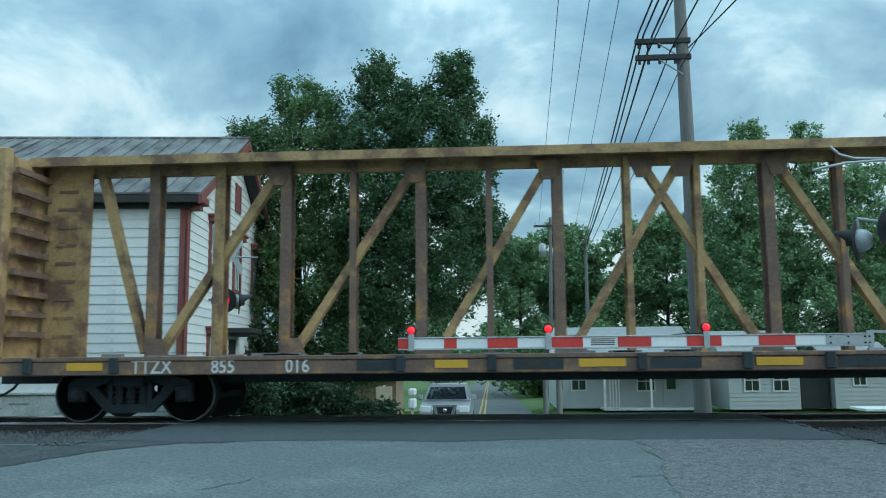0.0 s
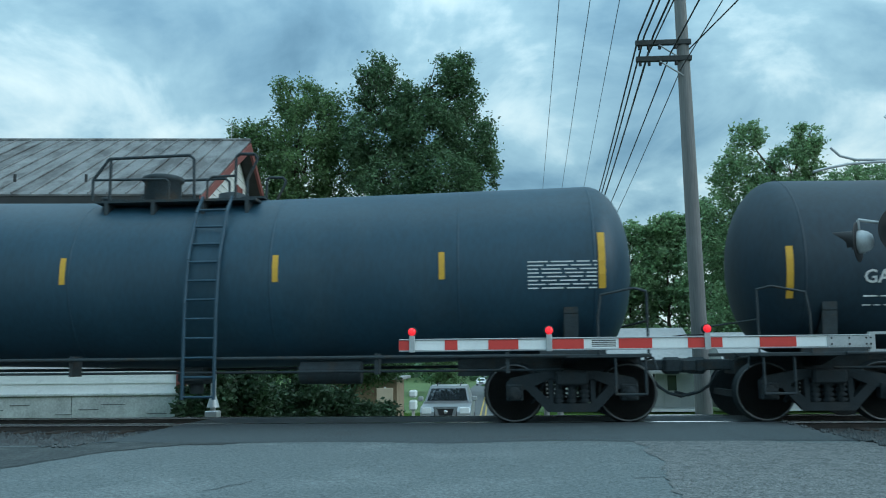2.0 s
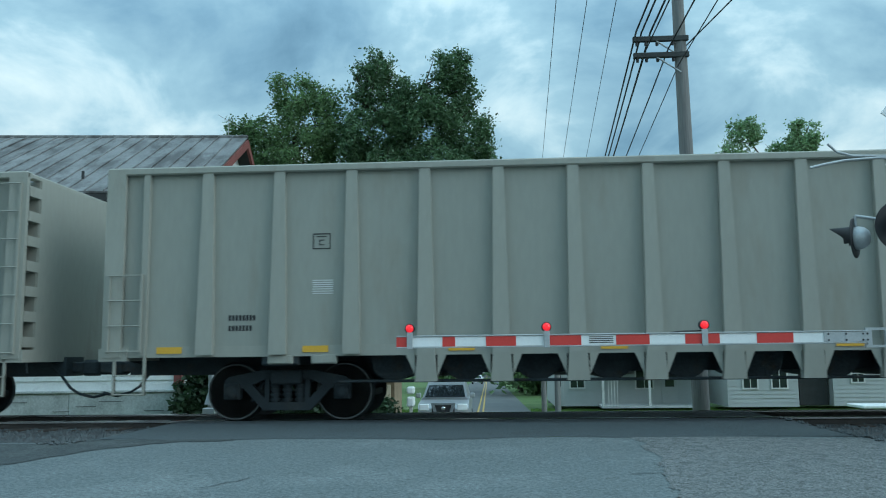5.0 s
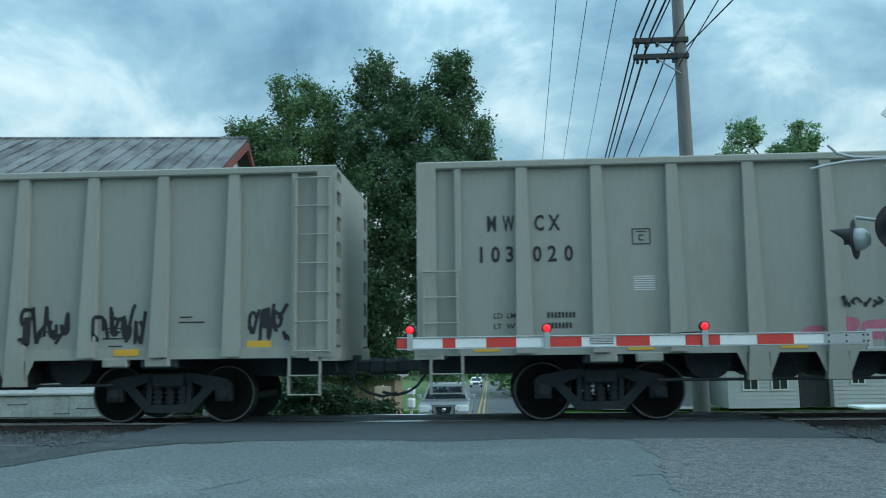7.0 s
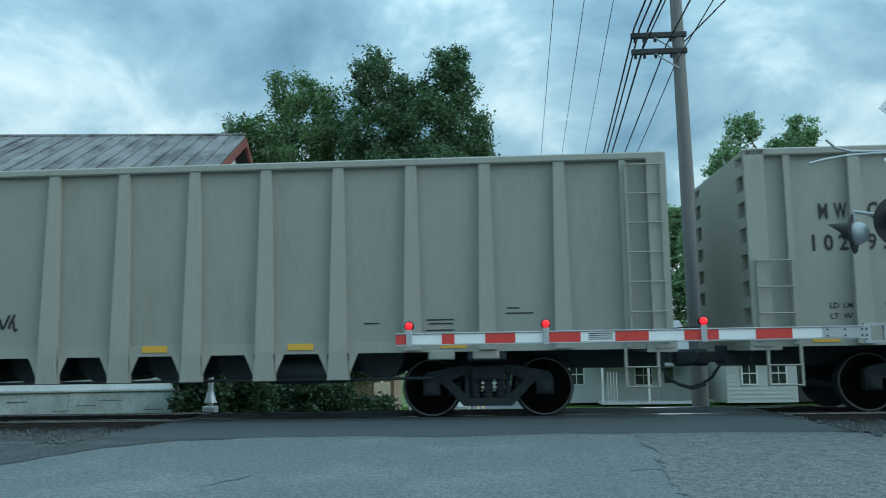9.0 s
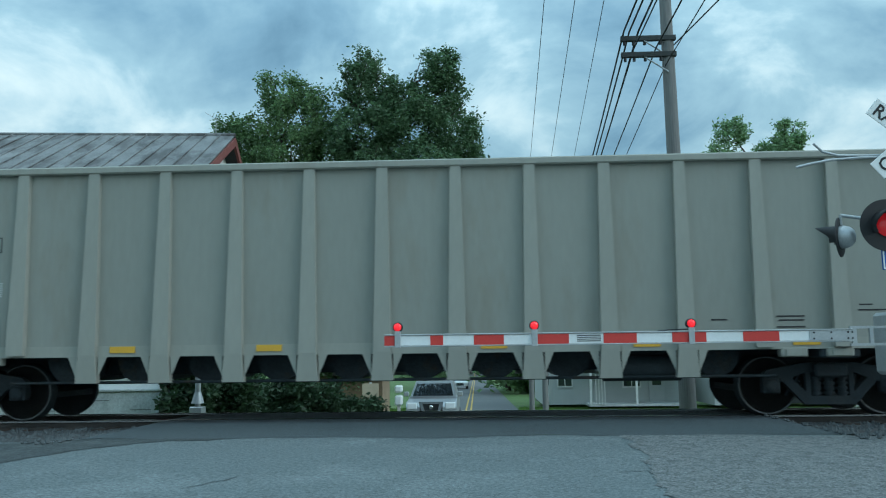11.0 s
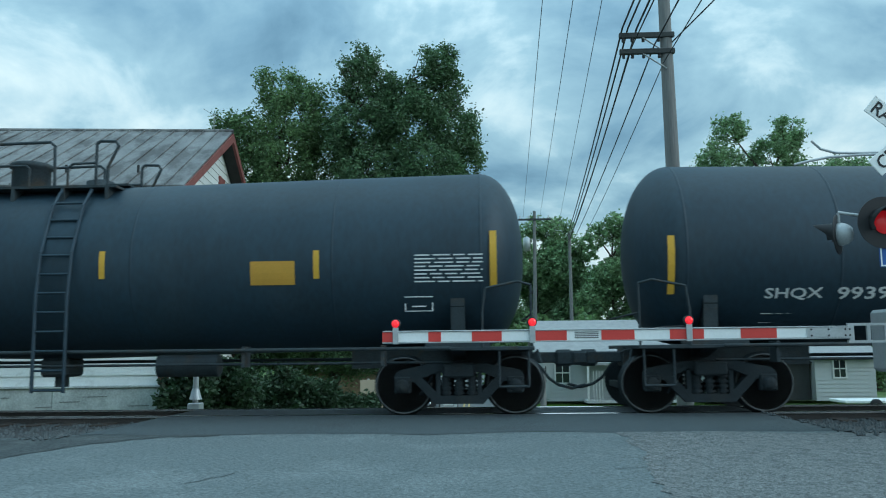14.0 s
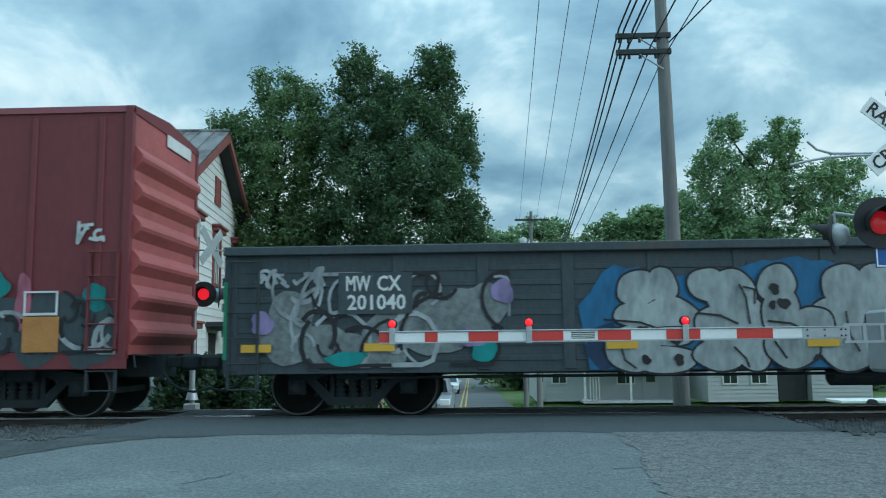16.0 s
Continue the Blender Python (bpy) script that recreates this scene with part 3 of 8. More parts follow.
def hop_end():
    """End wall with ribbed pockets at both edges."""
    s = Shape()
    s.box(-0.06, 0.0, -1.16, 1.16, SILL + 0.1, TOP - 0.08)
    for side in (-1, 1):
        y0, y1 = sorted((side * 1.16, side * (HW - 0.10)))
        for k in range(8):
            z = SILL + 0.16 + k * 0.405
            if z < TOP - 0.2:
                s.box(-0.30, 0.0, y0, y1, z, z + 0.165)
        s.box(-0.30, 0.0, min(side * 1.52, side * 1.6), max(side * 1.52, side * 1.6), SILL - 0.02, TOP - 0.02)
        s.box(-0.30, -0.02, min(side * 1.14, side * 1.18), max(side * 1.14, side * 1.18), SILL + 0.1, TOP - 0.1)
    s.box(-0.4, 0.05, -HW + 0.02, HW - 0.02, SILL - 0.08, SILL + 0.12)
    return s


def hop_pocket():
    """Black sheet that stands for the shade inside the open end pockets."""
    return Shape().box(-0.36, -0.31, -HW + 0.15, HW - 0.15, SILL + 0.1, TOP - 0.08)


def hop_chord():
    s = Shape()
    for y in (-HW, HW - 0.16):
        s.box(-HOP_HALF, HOP_HALF, y, y + 0.16, TOP - 0.12, TOP, 0.02)
    for x in (-HOP_HALF, HOP_HALF - 0.14):
        s.box(x, x + 0.14, -HW + 0.16, HW - 0.16, TOP - 0.10, TOP - 0.01, 0.02)
    return s


def hop_sill():
    s = Shape()
    for y in (-HW + 0.06, HW - 0.14):
        s.box(-HOP_HALF + 0.1, HOP_HALF - 0.1, y, y + 0.08, SILL - 0.03, SILL + 0.14)
    return s


def hop_under():
    """Centre sill, belly pockets, brake rigging and reservoirs below the floor."""
    s = Shape()
    s.box(-HOP_HALF - 0.1, HOP_HALF + 0.1, -0.3, 0.3, 0.72, 1.05)
    s.box(-HOP_HALF + 0.4, HOP_HALF - 0.4, -1.45, 1.45, SILL + 0.02, SILL + 0.1)
    for a, b in zip(POSTS[2:], POSTS[3:-2]):
        m = (a + b) / 2
        pts = [(a + 0.18, SILL)] + [(m + 0.36 * math.cos(t), SILL - 0.12 - 0.32 * math.sin(t)) for t in [math.pi - math.pi * i / 8 for i in range(9)]] + [(b - 0.18, SILL)]
        s.plate(pts, 1.9, "xz", -0.95)
    s.rod((3.4, -1.0, 0.75), (4.6, -1.0, 0.75), 0.2, 14)
    s.tube([(-6, -1.2, 0.62), (6, -1.2, 0.62)], 0.025, 6)
    for x in (-6.86, 6.86):
        s.box(x - 0.3, x + 0.3, -1.5, 1.5, 0.88, SILL, 0.03)
    return s


def hop_jack():
    s = Shape()
    s.box(-0.2, 0.2, -HW + 0.05, -HW + 0.2, 0.90, SILL, 0.02)
    s.box(-0.12, 0.12, -HW + 0.03, -HW + 0.06, 0.92, 1.02)
    return s


def hop_bar(w, h):
    """One line of lettering too small to read."""
    return lambda: Shape().box(0, w, -HW + 0.094, -HW + 0.099, 0, h)


def hop_stencil():
    s = Shape()
    x, z = -HOP_HALF + 3.30, 2.68
    for a, b, c, d in ((0, 0.28, 0, 0.016), (0, 0.28, 0.232, 0.248), (0, 0.016, 0.016, 0.232), (0.264, 0.28, 0.016, 0.232), (0.06, 0.22, 0.19, 0.205), (0.10, 0.18, 0.06, 0.075), (0.10, 0.18, 0.135, 0.15), (0.10, 0.115, 0.075, 0.135)):
        s.box(x + a, x + b, -HW + 0.094, -HW + 0.099, z + c, z + d)
    return s


def hopper(x0, number=None):
    car = thing("hopper_car", "beige-grey ribbed steel hopper car with black lettering", "hopper car", "hopper cars of the train")
    for turn in (0, 180):
        ob = part("side_wall", shared("hop_side", hop_side, HOPPER_PAINT), None, car)
        ob.matrix_basis = pose(0, 0, 0, 0, 0, turn)
        ob = part("end_wall", shared("hop_end", hop_end, HOPPER_RIB), None, car, "end wall with ribbed pockets")
        ob.matrix_basis = pose(HOP_HALF * (1 if turn == 0 else -1), 0, 0, 0, 0, turn)
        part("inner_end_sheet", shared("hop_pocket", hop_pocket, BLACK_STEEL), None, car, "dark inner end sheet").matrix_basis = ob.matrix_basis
        for i, x in enumerate(POSTS):
            long = 3 <= i <= 11
            ob = part("side_post", shared("hop_post%d" % long, hop_post(long), HOPPER_RIB), None, car)
            ob.matrix_basis = pose(x if turn == 0 else -x, -HW + 0.02 if turn == 0 else HW - 0.02, 0, 0, 0, turn)
    part("top_chord", shared("hop_chord", hop_chord, HOPPER_RIB), None, car)
    part("side_sill", shared("hop_sill", hop_sill, HOPPER_RIB), None, car)
    part("underframe", shared("hop_under", hop_under, BLACK_STEEL), None, car, "grimy black underframe")
    for x in (-6.85, -6.17, 6.17, 6.85):
        part("jacking_pad", shared("hop_jack", hop_jack, HOPPER_RIB), None, car).location = (x, 0, 0)
    part("ladder", shared("hop_ladder", lambda: ladder_shape(0.53, 1.12, 3.82, 7), HOPPER_RIB), None, car).location = (HOP_HALF - 0.62, -HW - 0.02, 0)
    part("short_ladder", shared("hop_ladder2", lambda: ladder_shape(0.52, 1.12, 2.3, 4), HOPPER_RIB), None, car).location = (-HOP_HALF + 0.10, -HW - 0.02, 0)
    part("corner_post", Shape().box(-0.05, 0.05, -HW + 0.02, -HW + 0.1, SILL, TOP - 0.1), HOPPER_RIB, car).location = (-HOP_HALF + 0.64, 0, 0)
    part("corner_post", Shape().box(-0.05, 0.05, -HW + 0.02, -HW + 0.1, SILL, TOP - 0.1), HOPPER_RIB, car).location = (HOP_HALF - 0.66, 0, 0)
    for x in (HOP_HALF - 0.72, -HOP_HALF + 0.2):
        part("step", shared("hop_step", lambda: ladder_shape(0.48, 0.46, 0.75, 2).box(-0.02, 0.02, -0.01, 0.03, 0.44, SILL).box(0.46, 0.50, -0.01, 0.03, 0.44, SILL), HOPPER_RIB), None, car, "steel sill step").location = (x, -HW + 0.03, 0)
    bars = [(-HOP_HALF + 1.98 + 0.055 * k, z, 0.036, 0.085, LETTER_BLACK) for z, n in ((1.58, 8), (1.42, 7)) for k in range(n)]
    bars += [(x, z, w, 0.022, LETTER_BLACK) for x, z, w in ((5.95, 1.50, 0.42), (5.98, 1.44, 0.38), (5.95, 1.34, 0.42), (6.05, 1.22, 0.22), (7.18, 1.66, 0.2), (7.16, 1.58, 0.42), (4.98, 1.46, 0.24))]
    bars += [(-HOP_HALF + 3.30, 1.98 + 0.034 * k, 0.32, 0.014, LETTER_WHITE) for k in range(7)]
    for x, z, w, h, ink in bars:
        part("stencil_bar", shared("hop_bar%.3f%.3f%s" % (w, h, ink.name), hop_bar(w, h), ink), None, car).location = (x, 0, z)
    part("inspection_stencil", shared("hop_stencil", hop_stencil, LETTER_BLACK), None, car, "black square stencil")
    for x in (-8.8, -6.5, -4.25, -1.95, 1.5, 3.8, 6.16):
        part("reflector", shared("hop_reflector", lambda: Shape().box(0, 0.40, -HW + 0.045, -HW + 0.058, SILL + 0.03, SILL + 0.13), REFLECT), None, car, "dull yellow reflector").location = (x, 0, 0)
    part("reflector", shared("hop_reflector_tall", lambda: Shape().box(8.26, 8.64, -HW + 0.085, -HW + 0.098, SILL + 0.05, SILL + 0.24), REFLECT), None, car, "tall dull yellow reflector")
    if number:
        for ch, x in zip("MWCX", (1.08, 1.33, 1.81, 2.04)):
            lettering(ch, 0.34, -HOP_HALF + x, -HW + 0.094, 2.93, LETTER_BLACK, car, "letter", squash=0.50 if ch == "W" else 0.60 if ch == "M" else 0.68, bold=0.025)
        for word, x, z in (("LD", 1.16, 1.58), ("LMT", 1.36, 1.58), ("LT", 1.16, 1.42), ("WT", 1.36, 1.42)):
            lettering(word, 0.115, -HOP_HALF + x, -HW + 0.094, z, LETTER_BLACK, car)
        for ch, x in zip(number[1], (0.92, 1.14, 1.36, 1.78, 2.01, 2.26)):
            lettering(ch, 0.34, -HOP_HALF + x, -HW + 0.094, 2.45, LETTER_BLACK, car, "numeral", squash=0.84, bold=0.025)
    running_gear(car, HOP_HALF + 0.65, 3.45)
    return tag(car, x0)


class Belly:
    """Radius, middle height and sag of the tank that is being built: each half rises a little from the middle to its end."""
    r, z, rise = 1.45, 2.35, 0.14

    @classmethod
    def mid(cls, x):
        return cls.z + cls.rise * min(1.0, abs(x) / 7.0)

    @classmethod
    def lift(cls):
        return cls.z + cls.r - 3.8


TANK_R, TANK_Z = 1.45, 2.35


def tank_shell(half):
    def make():
        s, n, r = Shape(), 56, Belly.r
        prof = [(-half + 0.72 * (1 - math.cos(math.pi / 2 * i / 12)), r * max(0.012, math.sin(math.pi / 2 * i / 12) ** 0.9)) for i in range(13)]
        prof += [(-half * 0.6, r), (-half * 0.3, r), (-0.5, r)]
        prof += [(-a, b) for a, b in reversed(prof)]
        v = [(a, b * math.sin(2 * math.pi * k / n), Belly.mid(a) + b * math.cos(2 * math.pi * k / n)) for a, b in prof for k in range(n)]
        m = len(prof) - 1
        s.add(v, [(j * n + k, j * n + (k + 1) % n, (j + 1) * n + (k + 1) % n, (j + 1) * n + k) for j in range(m) for k in range(n)], True)
        return s.add(v[:n] + v[m * n:], [tuple(range(n - 1, -1, -1)), tuple(range(n, 2 * n))])
    return make


def seam_shape():
    r = Belly.r
    return Shape().turn([(-0.02, r - 0.01), (-0.015, r + 0.004), (0.015, r + 0.004), (0.02, r - 0.01)], "x", (0, 0, 0), 56)


def tank_under(half, over):
    def make():
        s = Shape()
        for sign in (-1, 1):
            a, b = sorted((sign * (half - 2.9), sign * (over - 0.75)))
            s.box(a, b, -0.32, 0.32, 0.72, 1.05)
            a, b = sorted((sign * (half - 1.4), sign * (over - 0.78)))
            s.box(a, b, -1.5, 1.5, 1.0, 1.06, 0.01)
            x = sign * (over - 1.95)
            v = [(-1.30, 1.95), (-1.2, 1.0), (-0.5, 0.85), (0.5, 0.85), (1.2, 1.0), (1.30, 1.95)] + [(1.44 * math.sin(t), TANK_Z - 1.44 * math.cos(t)) for t in [1.1 - 2.2 * i / 8 for i in range(9)]]
            s.plate(v, 0.22, "yz", x - 0.11)
            s.box(x - 0.5, x + 0.5, -1.45, -1.35, 1.0, 1.12)
        s.tube([(-half + 1.2, -1.52, 1.04), (half - 1.2, -1.52, 1.04)], 0.03, 6)
        s.tube([(-half + 1.2, -1.0, 0.82), (half - 1.2, -1.0, 0.82)], 0.022, 6)
        s.tube([(-half + 1.6, 0.9, 0.86), (half - 1.6, 0.9, 0.86)], 0.03, 6)
        s.rod((2.0, -0.75, 0.8), (3.0, -0.75, 0.8), 0.18, 14)
        s.box(-0.25, 0.25, -0.3, 0.3, 0.62, 0.95, 0.05)
        s.rod((0, 0, 0.45), (0, 0, 0.7), 0.12, 10)
        for x in (-half * 0.5, half * 0.45, -half * 0.2, half * 0.72, -half * 0.75):
            s.box(x - 0.03, x + 0.03, -1.5, -1.2, 0.78, 1.1)
        return s
    return make


def tank_platform():
    s = Shape()
    for y0, y1 in ((-0.95, -0.45), (0.45, 0.95)):
        s.box(-1.5, 1.25, y0, y1, TANK_Z + TANK_R - 0.12, TANK_Z + TANK_R - 0.08)
        for x in (-1.3, -0.5, 0.35, 1.1):
            s.box(x - 0.03, x + 0.03, y0, y1, TANK_Z + TANK_R - 0.34, TANK_Z + TANK_R - 0.12)
    s.box(-1.5, -1.2, -0.45, 0.45, TANK_Z + TANK_R + 0.005, TANK_Z + TANK_R + 0.04)
    s.box(0.85, 1.25, -0.45, 0.45, TANK_Z + TANK_R + 0.005, TANK_Z + TANK_R + 0.04)
    return s


def tank_railing():
    z, y = TANK_Z + TANK_R - 0.08, -0.93
    s = Shape().tube([(-1.55, y, z), (-1.55, y, z + 0.36), (-1.28, y, z + 0.72), (0.1, y, z + 0.75), (0.18, y, z + 0.68), (0.2, y, z)], 0.026, 6)
    s.tube([(-1.25, y, z), (-1.25, y, z + 0.72)], 0.026, 6)
    return s.tube([(-1.55, y, z + 0.36), (-0.3, y, z + 0.35), (-0.24, y, z + 0.3), (-0.24, y, z)], 0.022, 6)


def tank_grab():
    z, y = TANK_Z + TANK_R - 0.08, -0.93
    s = Shape().tube([(0.42, y, z), (0.42, y, z + 0.3), (0.5, y, z + 0.37), (0.9, y, z + 0.38)], 0.022, 6)
    return s.tube([(0.9, y, z), (0.9, y, z + 0.7), (0.96, y, z + 0.75), (1.22, y, z + 0.74), (1.27, y, z + 0.66), (1.1, y, z + 0.3), (1.1, y, z)], 0.026, 6)


def tank_dome():
    s = Shape()
    z = TANK_Z + TANK_R
    s.turn([(z - 0.15, 0.32), (z + 0.40, 0.32), (z + 0.42, 0.36), (z + 0.49, 0.36), (z + 0.52, 0.3), (z + 0.54, 0.02)], "z", (-0.72, 0, 0), 24)
    return s


def tank_valve():
    z = TANK_Z + TANK_R
    return Shape().turn([(z - 0.1, 0.24), (z + 0.16, 0.24), (z + 0.2, 0.1), (z + 0.22, 0.02)], "z", (0.55, 0, 0), 16)


def tank_ladder():
    s = Shape()
    for x in (0.34, 0.84):
        s.tube([(x, -1.58, 0.42), (x, -1.58, 1.9), (x, -1.50, 2.6), (x, -1.18, 3.4), (x, -0.9, 3.72)], 0.03, 6)
    for i in range(11):
        z = 0.46 + 0.3 * i
        y = float(np.interp(z, (0.42, 1.9, 2.6, 3.4, 3.72), (-1.58, -1.58, -1.5, -1.18, -0.9)))
        s.rod((0.34, y, z), (0.84, y, z), 0.02, 6)
    return s


def tank_end_rail(over):
    def make():
        s = Shape()
        x = over - 0.82
        s.tube([(x - 0.75, -1.5, 1.05), (x - 0.75, -1.5, 1.6), (x - 0.7, -1.5, 1.95), (x - 0.2, -1.5, 2.05), (x, -1.45, 2.0), (x, -1.45, 1.05)], 0.02, 6)
        s.tube([(x - 0.05, -1.45, 1.05), (x - 0.05, -1.45, 0.45), (x - 0.5, -1.45, 0.45), (x - 0.5, -1.45, 1.05)], 0.02, 6)
        s.tube([(x, -1.45, 1.55), (x, 1.45, 1.55)], 0.018, 6)
        return s
    return make


def on_tank(z, x=0.0):
    """y of the tank's near face at height z and place x."""
    return -math.sqrt(max(0.0, Belly.r ** 2 - (z - Belly.mid(x)) ** 2))


def tank_mark(x, z0, z1, w, car, material, name="reflector", label="yellow reflector strip"):
    s = Shape()
    n = 4
    v = []
    for i in range(n + 1):
        z = z0 + (z1 - z0) * i / n
        for e in (0.0, 0.006):
            y = on_tank(z, x) - 0.003 - e
            v += [(x, y, z), (x + w, y, z)]
    f = []
    for i in range(n):
        a = 4 * i
        f += [(a + 2, a + 3, a + 7, a + 6), (a, a + 4, a + 5, a + 1), (a, a + 2, a + 6, a + 4), (a + 1, a + 5, a + 7, a + 3)]
    f += [(0, 1, 3, 2), (4 * n, 4 * n + 2, 4 * n + 3, 4 * n + 1)]
    s.add(v, f)
    return part(name, s, material, car, label)


def tank_rows(x, z, rows, w, car, material, gap=0.07, h=0.03, words=(0.3, 0.7)):
    """Rows of lettering too small to read, bent to the tank; one bar a word."""
    rng = np.random.default_rng(int(abs(x) * 100))
    for i in range(rows):
        zz = z - gap * i
        y = on_tank(zz, x) - 0.004
        p = 0.0
        while p < w:
            q = min(w, p + rng.uniform(*words) * 0.3)
            if q - p > 0.02:
                part("stencil_bar", Shape().box(x + p, x + q, y - 0.004, y + 0.03, zz, zz + h), material, car)
            p = q + 0.05


def tank_word(word, x0, x1, z, h, ink, car):
    """A painted word between x0 and x1 whose letters are h high, leaning with the tank's side."""
    ob = lettering(word, 1.0, 0, 0, 0, ink, car, bold=0.014)
    xs = [c.co.x for c in ob.data.vertices]
    zs = [c.co.z for c in ob.data.vertices]
    ob.data.transform(Matrix.Diagonal(((x1 - x0) / (max(xs) - min(xs)), 1, h / (max(zs) - min(zs)), 1)) @ Matrix.Translation((-min(xs), 0, -min(zs))))
    y0, y1 = on_tank(z, x0), on_tank(z + h, x0)
    ob.matrix_basis = pose(x0, y0 - 0.012, z, math.degrees(math.atan2(y0 - y1, h)), 0, 0)


def tank(x0, x1, words, paint=None, ink=None, marks=(), label="", size=(1.45, 2.35, 0.14), rows=True, bars=(1.6, 0.45)):
    """A tank car between the coupling points x0 and x1. words: (text, from, to, foot); marks: (x, foot, head); size: radius, middle, rise."""
    paint, ink = paint or TANK_PAINT, ink or LETTER_WHITE
    Belly.r, Belly.z, Belly.rise = size
    over = (x1 - x0) / 2
    half = over - 0.86
    key = "%.2f_%.2f_%.2f" % (half, Belly.r, Belly.z)
    up = Belly.lift()
    car = thing("tank_car", label or "black steel tank car with white lettering", "tank car", "tank cars of the train")
    part("tank", shared("tank_shell" + key + paint.name, tank_shell(half), paint), None, car)
    for x in (-half * 0.62, -half * 0.22, half * 0.22, half * 0.62, -half + 0.72, half - 0.72):
        part("weld_seam", shared("seam%.2f" % Belly.r + paint.name, seam_shape, paint), None, car).location = (x, 0, Belly.mid(x))
    part("underframe", shared("tank_under%.2f" % half, tank_under(half, over), BLACK_STEEL), None, car, "grimy black underframe and saddles")
    part("platform", shared("tank_platform", tank_platform, BLACK_STEEL), None, car, "black steel top platform").location = (0, 0, up)
    for name, make in (("railing", tank_railing), ("grab_rail", tank_grab)):
        for y in (0, 1.86):
            part(name, shared("tank_" + name, make, BLACK_STEEL), None, car, "black pipe railing").location = (0, y, up)
    part("dome", shared("tank_dome", tank_dome, BLACK_STEEL), None, car, "black manway dome").location = (0, 0, up)
    part("valve_cover", shared("tank_valve", tank_valve, BLACK_STEEL), None, car).location = (0, 0, up)
    part("vent", shared("tank_vent", lambda: Shape().turn([(3.74, 0.07), (3.9, 0.06), (3.91, 0.09), (3.96, 0.09), (3.98, 0.02)], "z", (-1.75, 0, 0), 12), BLACK_STEEL), None, car).location = (0, 0, up)
    part("ladder", shared("tank_ladder" + paint.name, tank_ladder, paint), None, car, "black steel ladder").location = (0, 1.45 - Belly.r, 0)
    for turn in (0, 180):
        part("end_railing", shared("tank_end_rail%.2f" % over, tank_end_rail(over), BLACK_STEEL), None, car).matrix_basis = pose(0, 0, 0, 0, 0, 0) if turn == 0 else Matrix.Diagonal((-1, 1, 1, 1))
    for x, z0, z1 in marks:
        w = 0.105 if z1 - z0 > 0.6 else 0.09
        tank_mark(x - w / 2, z0, z1, w, car, REFLECT)
    for word, a, b, z in words:
        tank_word(word, a, b, z, 0.21, ink, car)
    if words:
        tank_rows(words[0][1], words[0][3] - 0.2, 2, bars[0], car, ink, 0.13, 0.045)
    if rows:
        tank_rows(half - 1.75, 2.47, 8, 1.06, car, LETTER_WHITE, 0.058, 0.02, (0.5, 1.2))
    running_gear(car, over, 1.95)
    return tag(car, (x0 + x1) / 2)


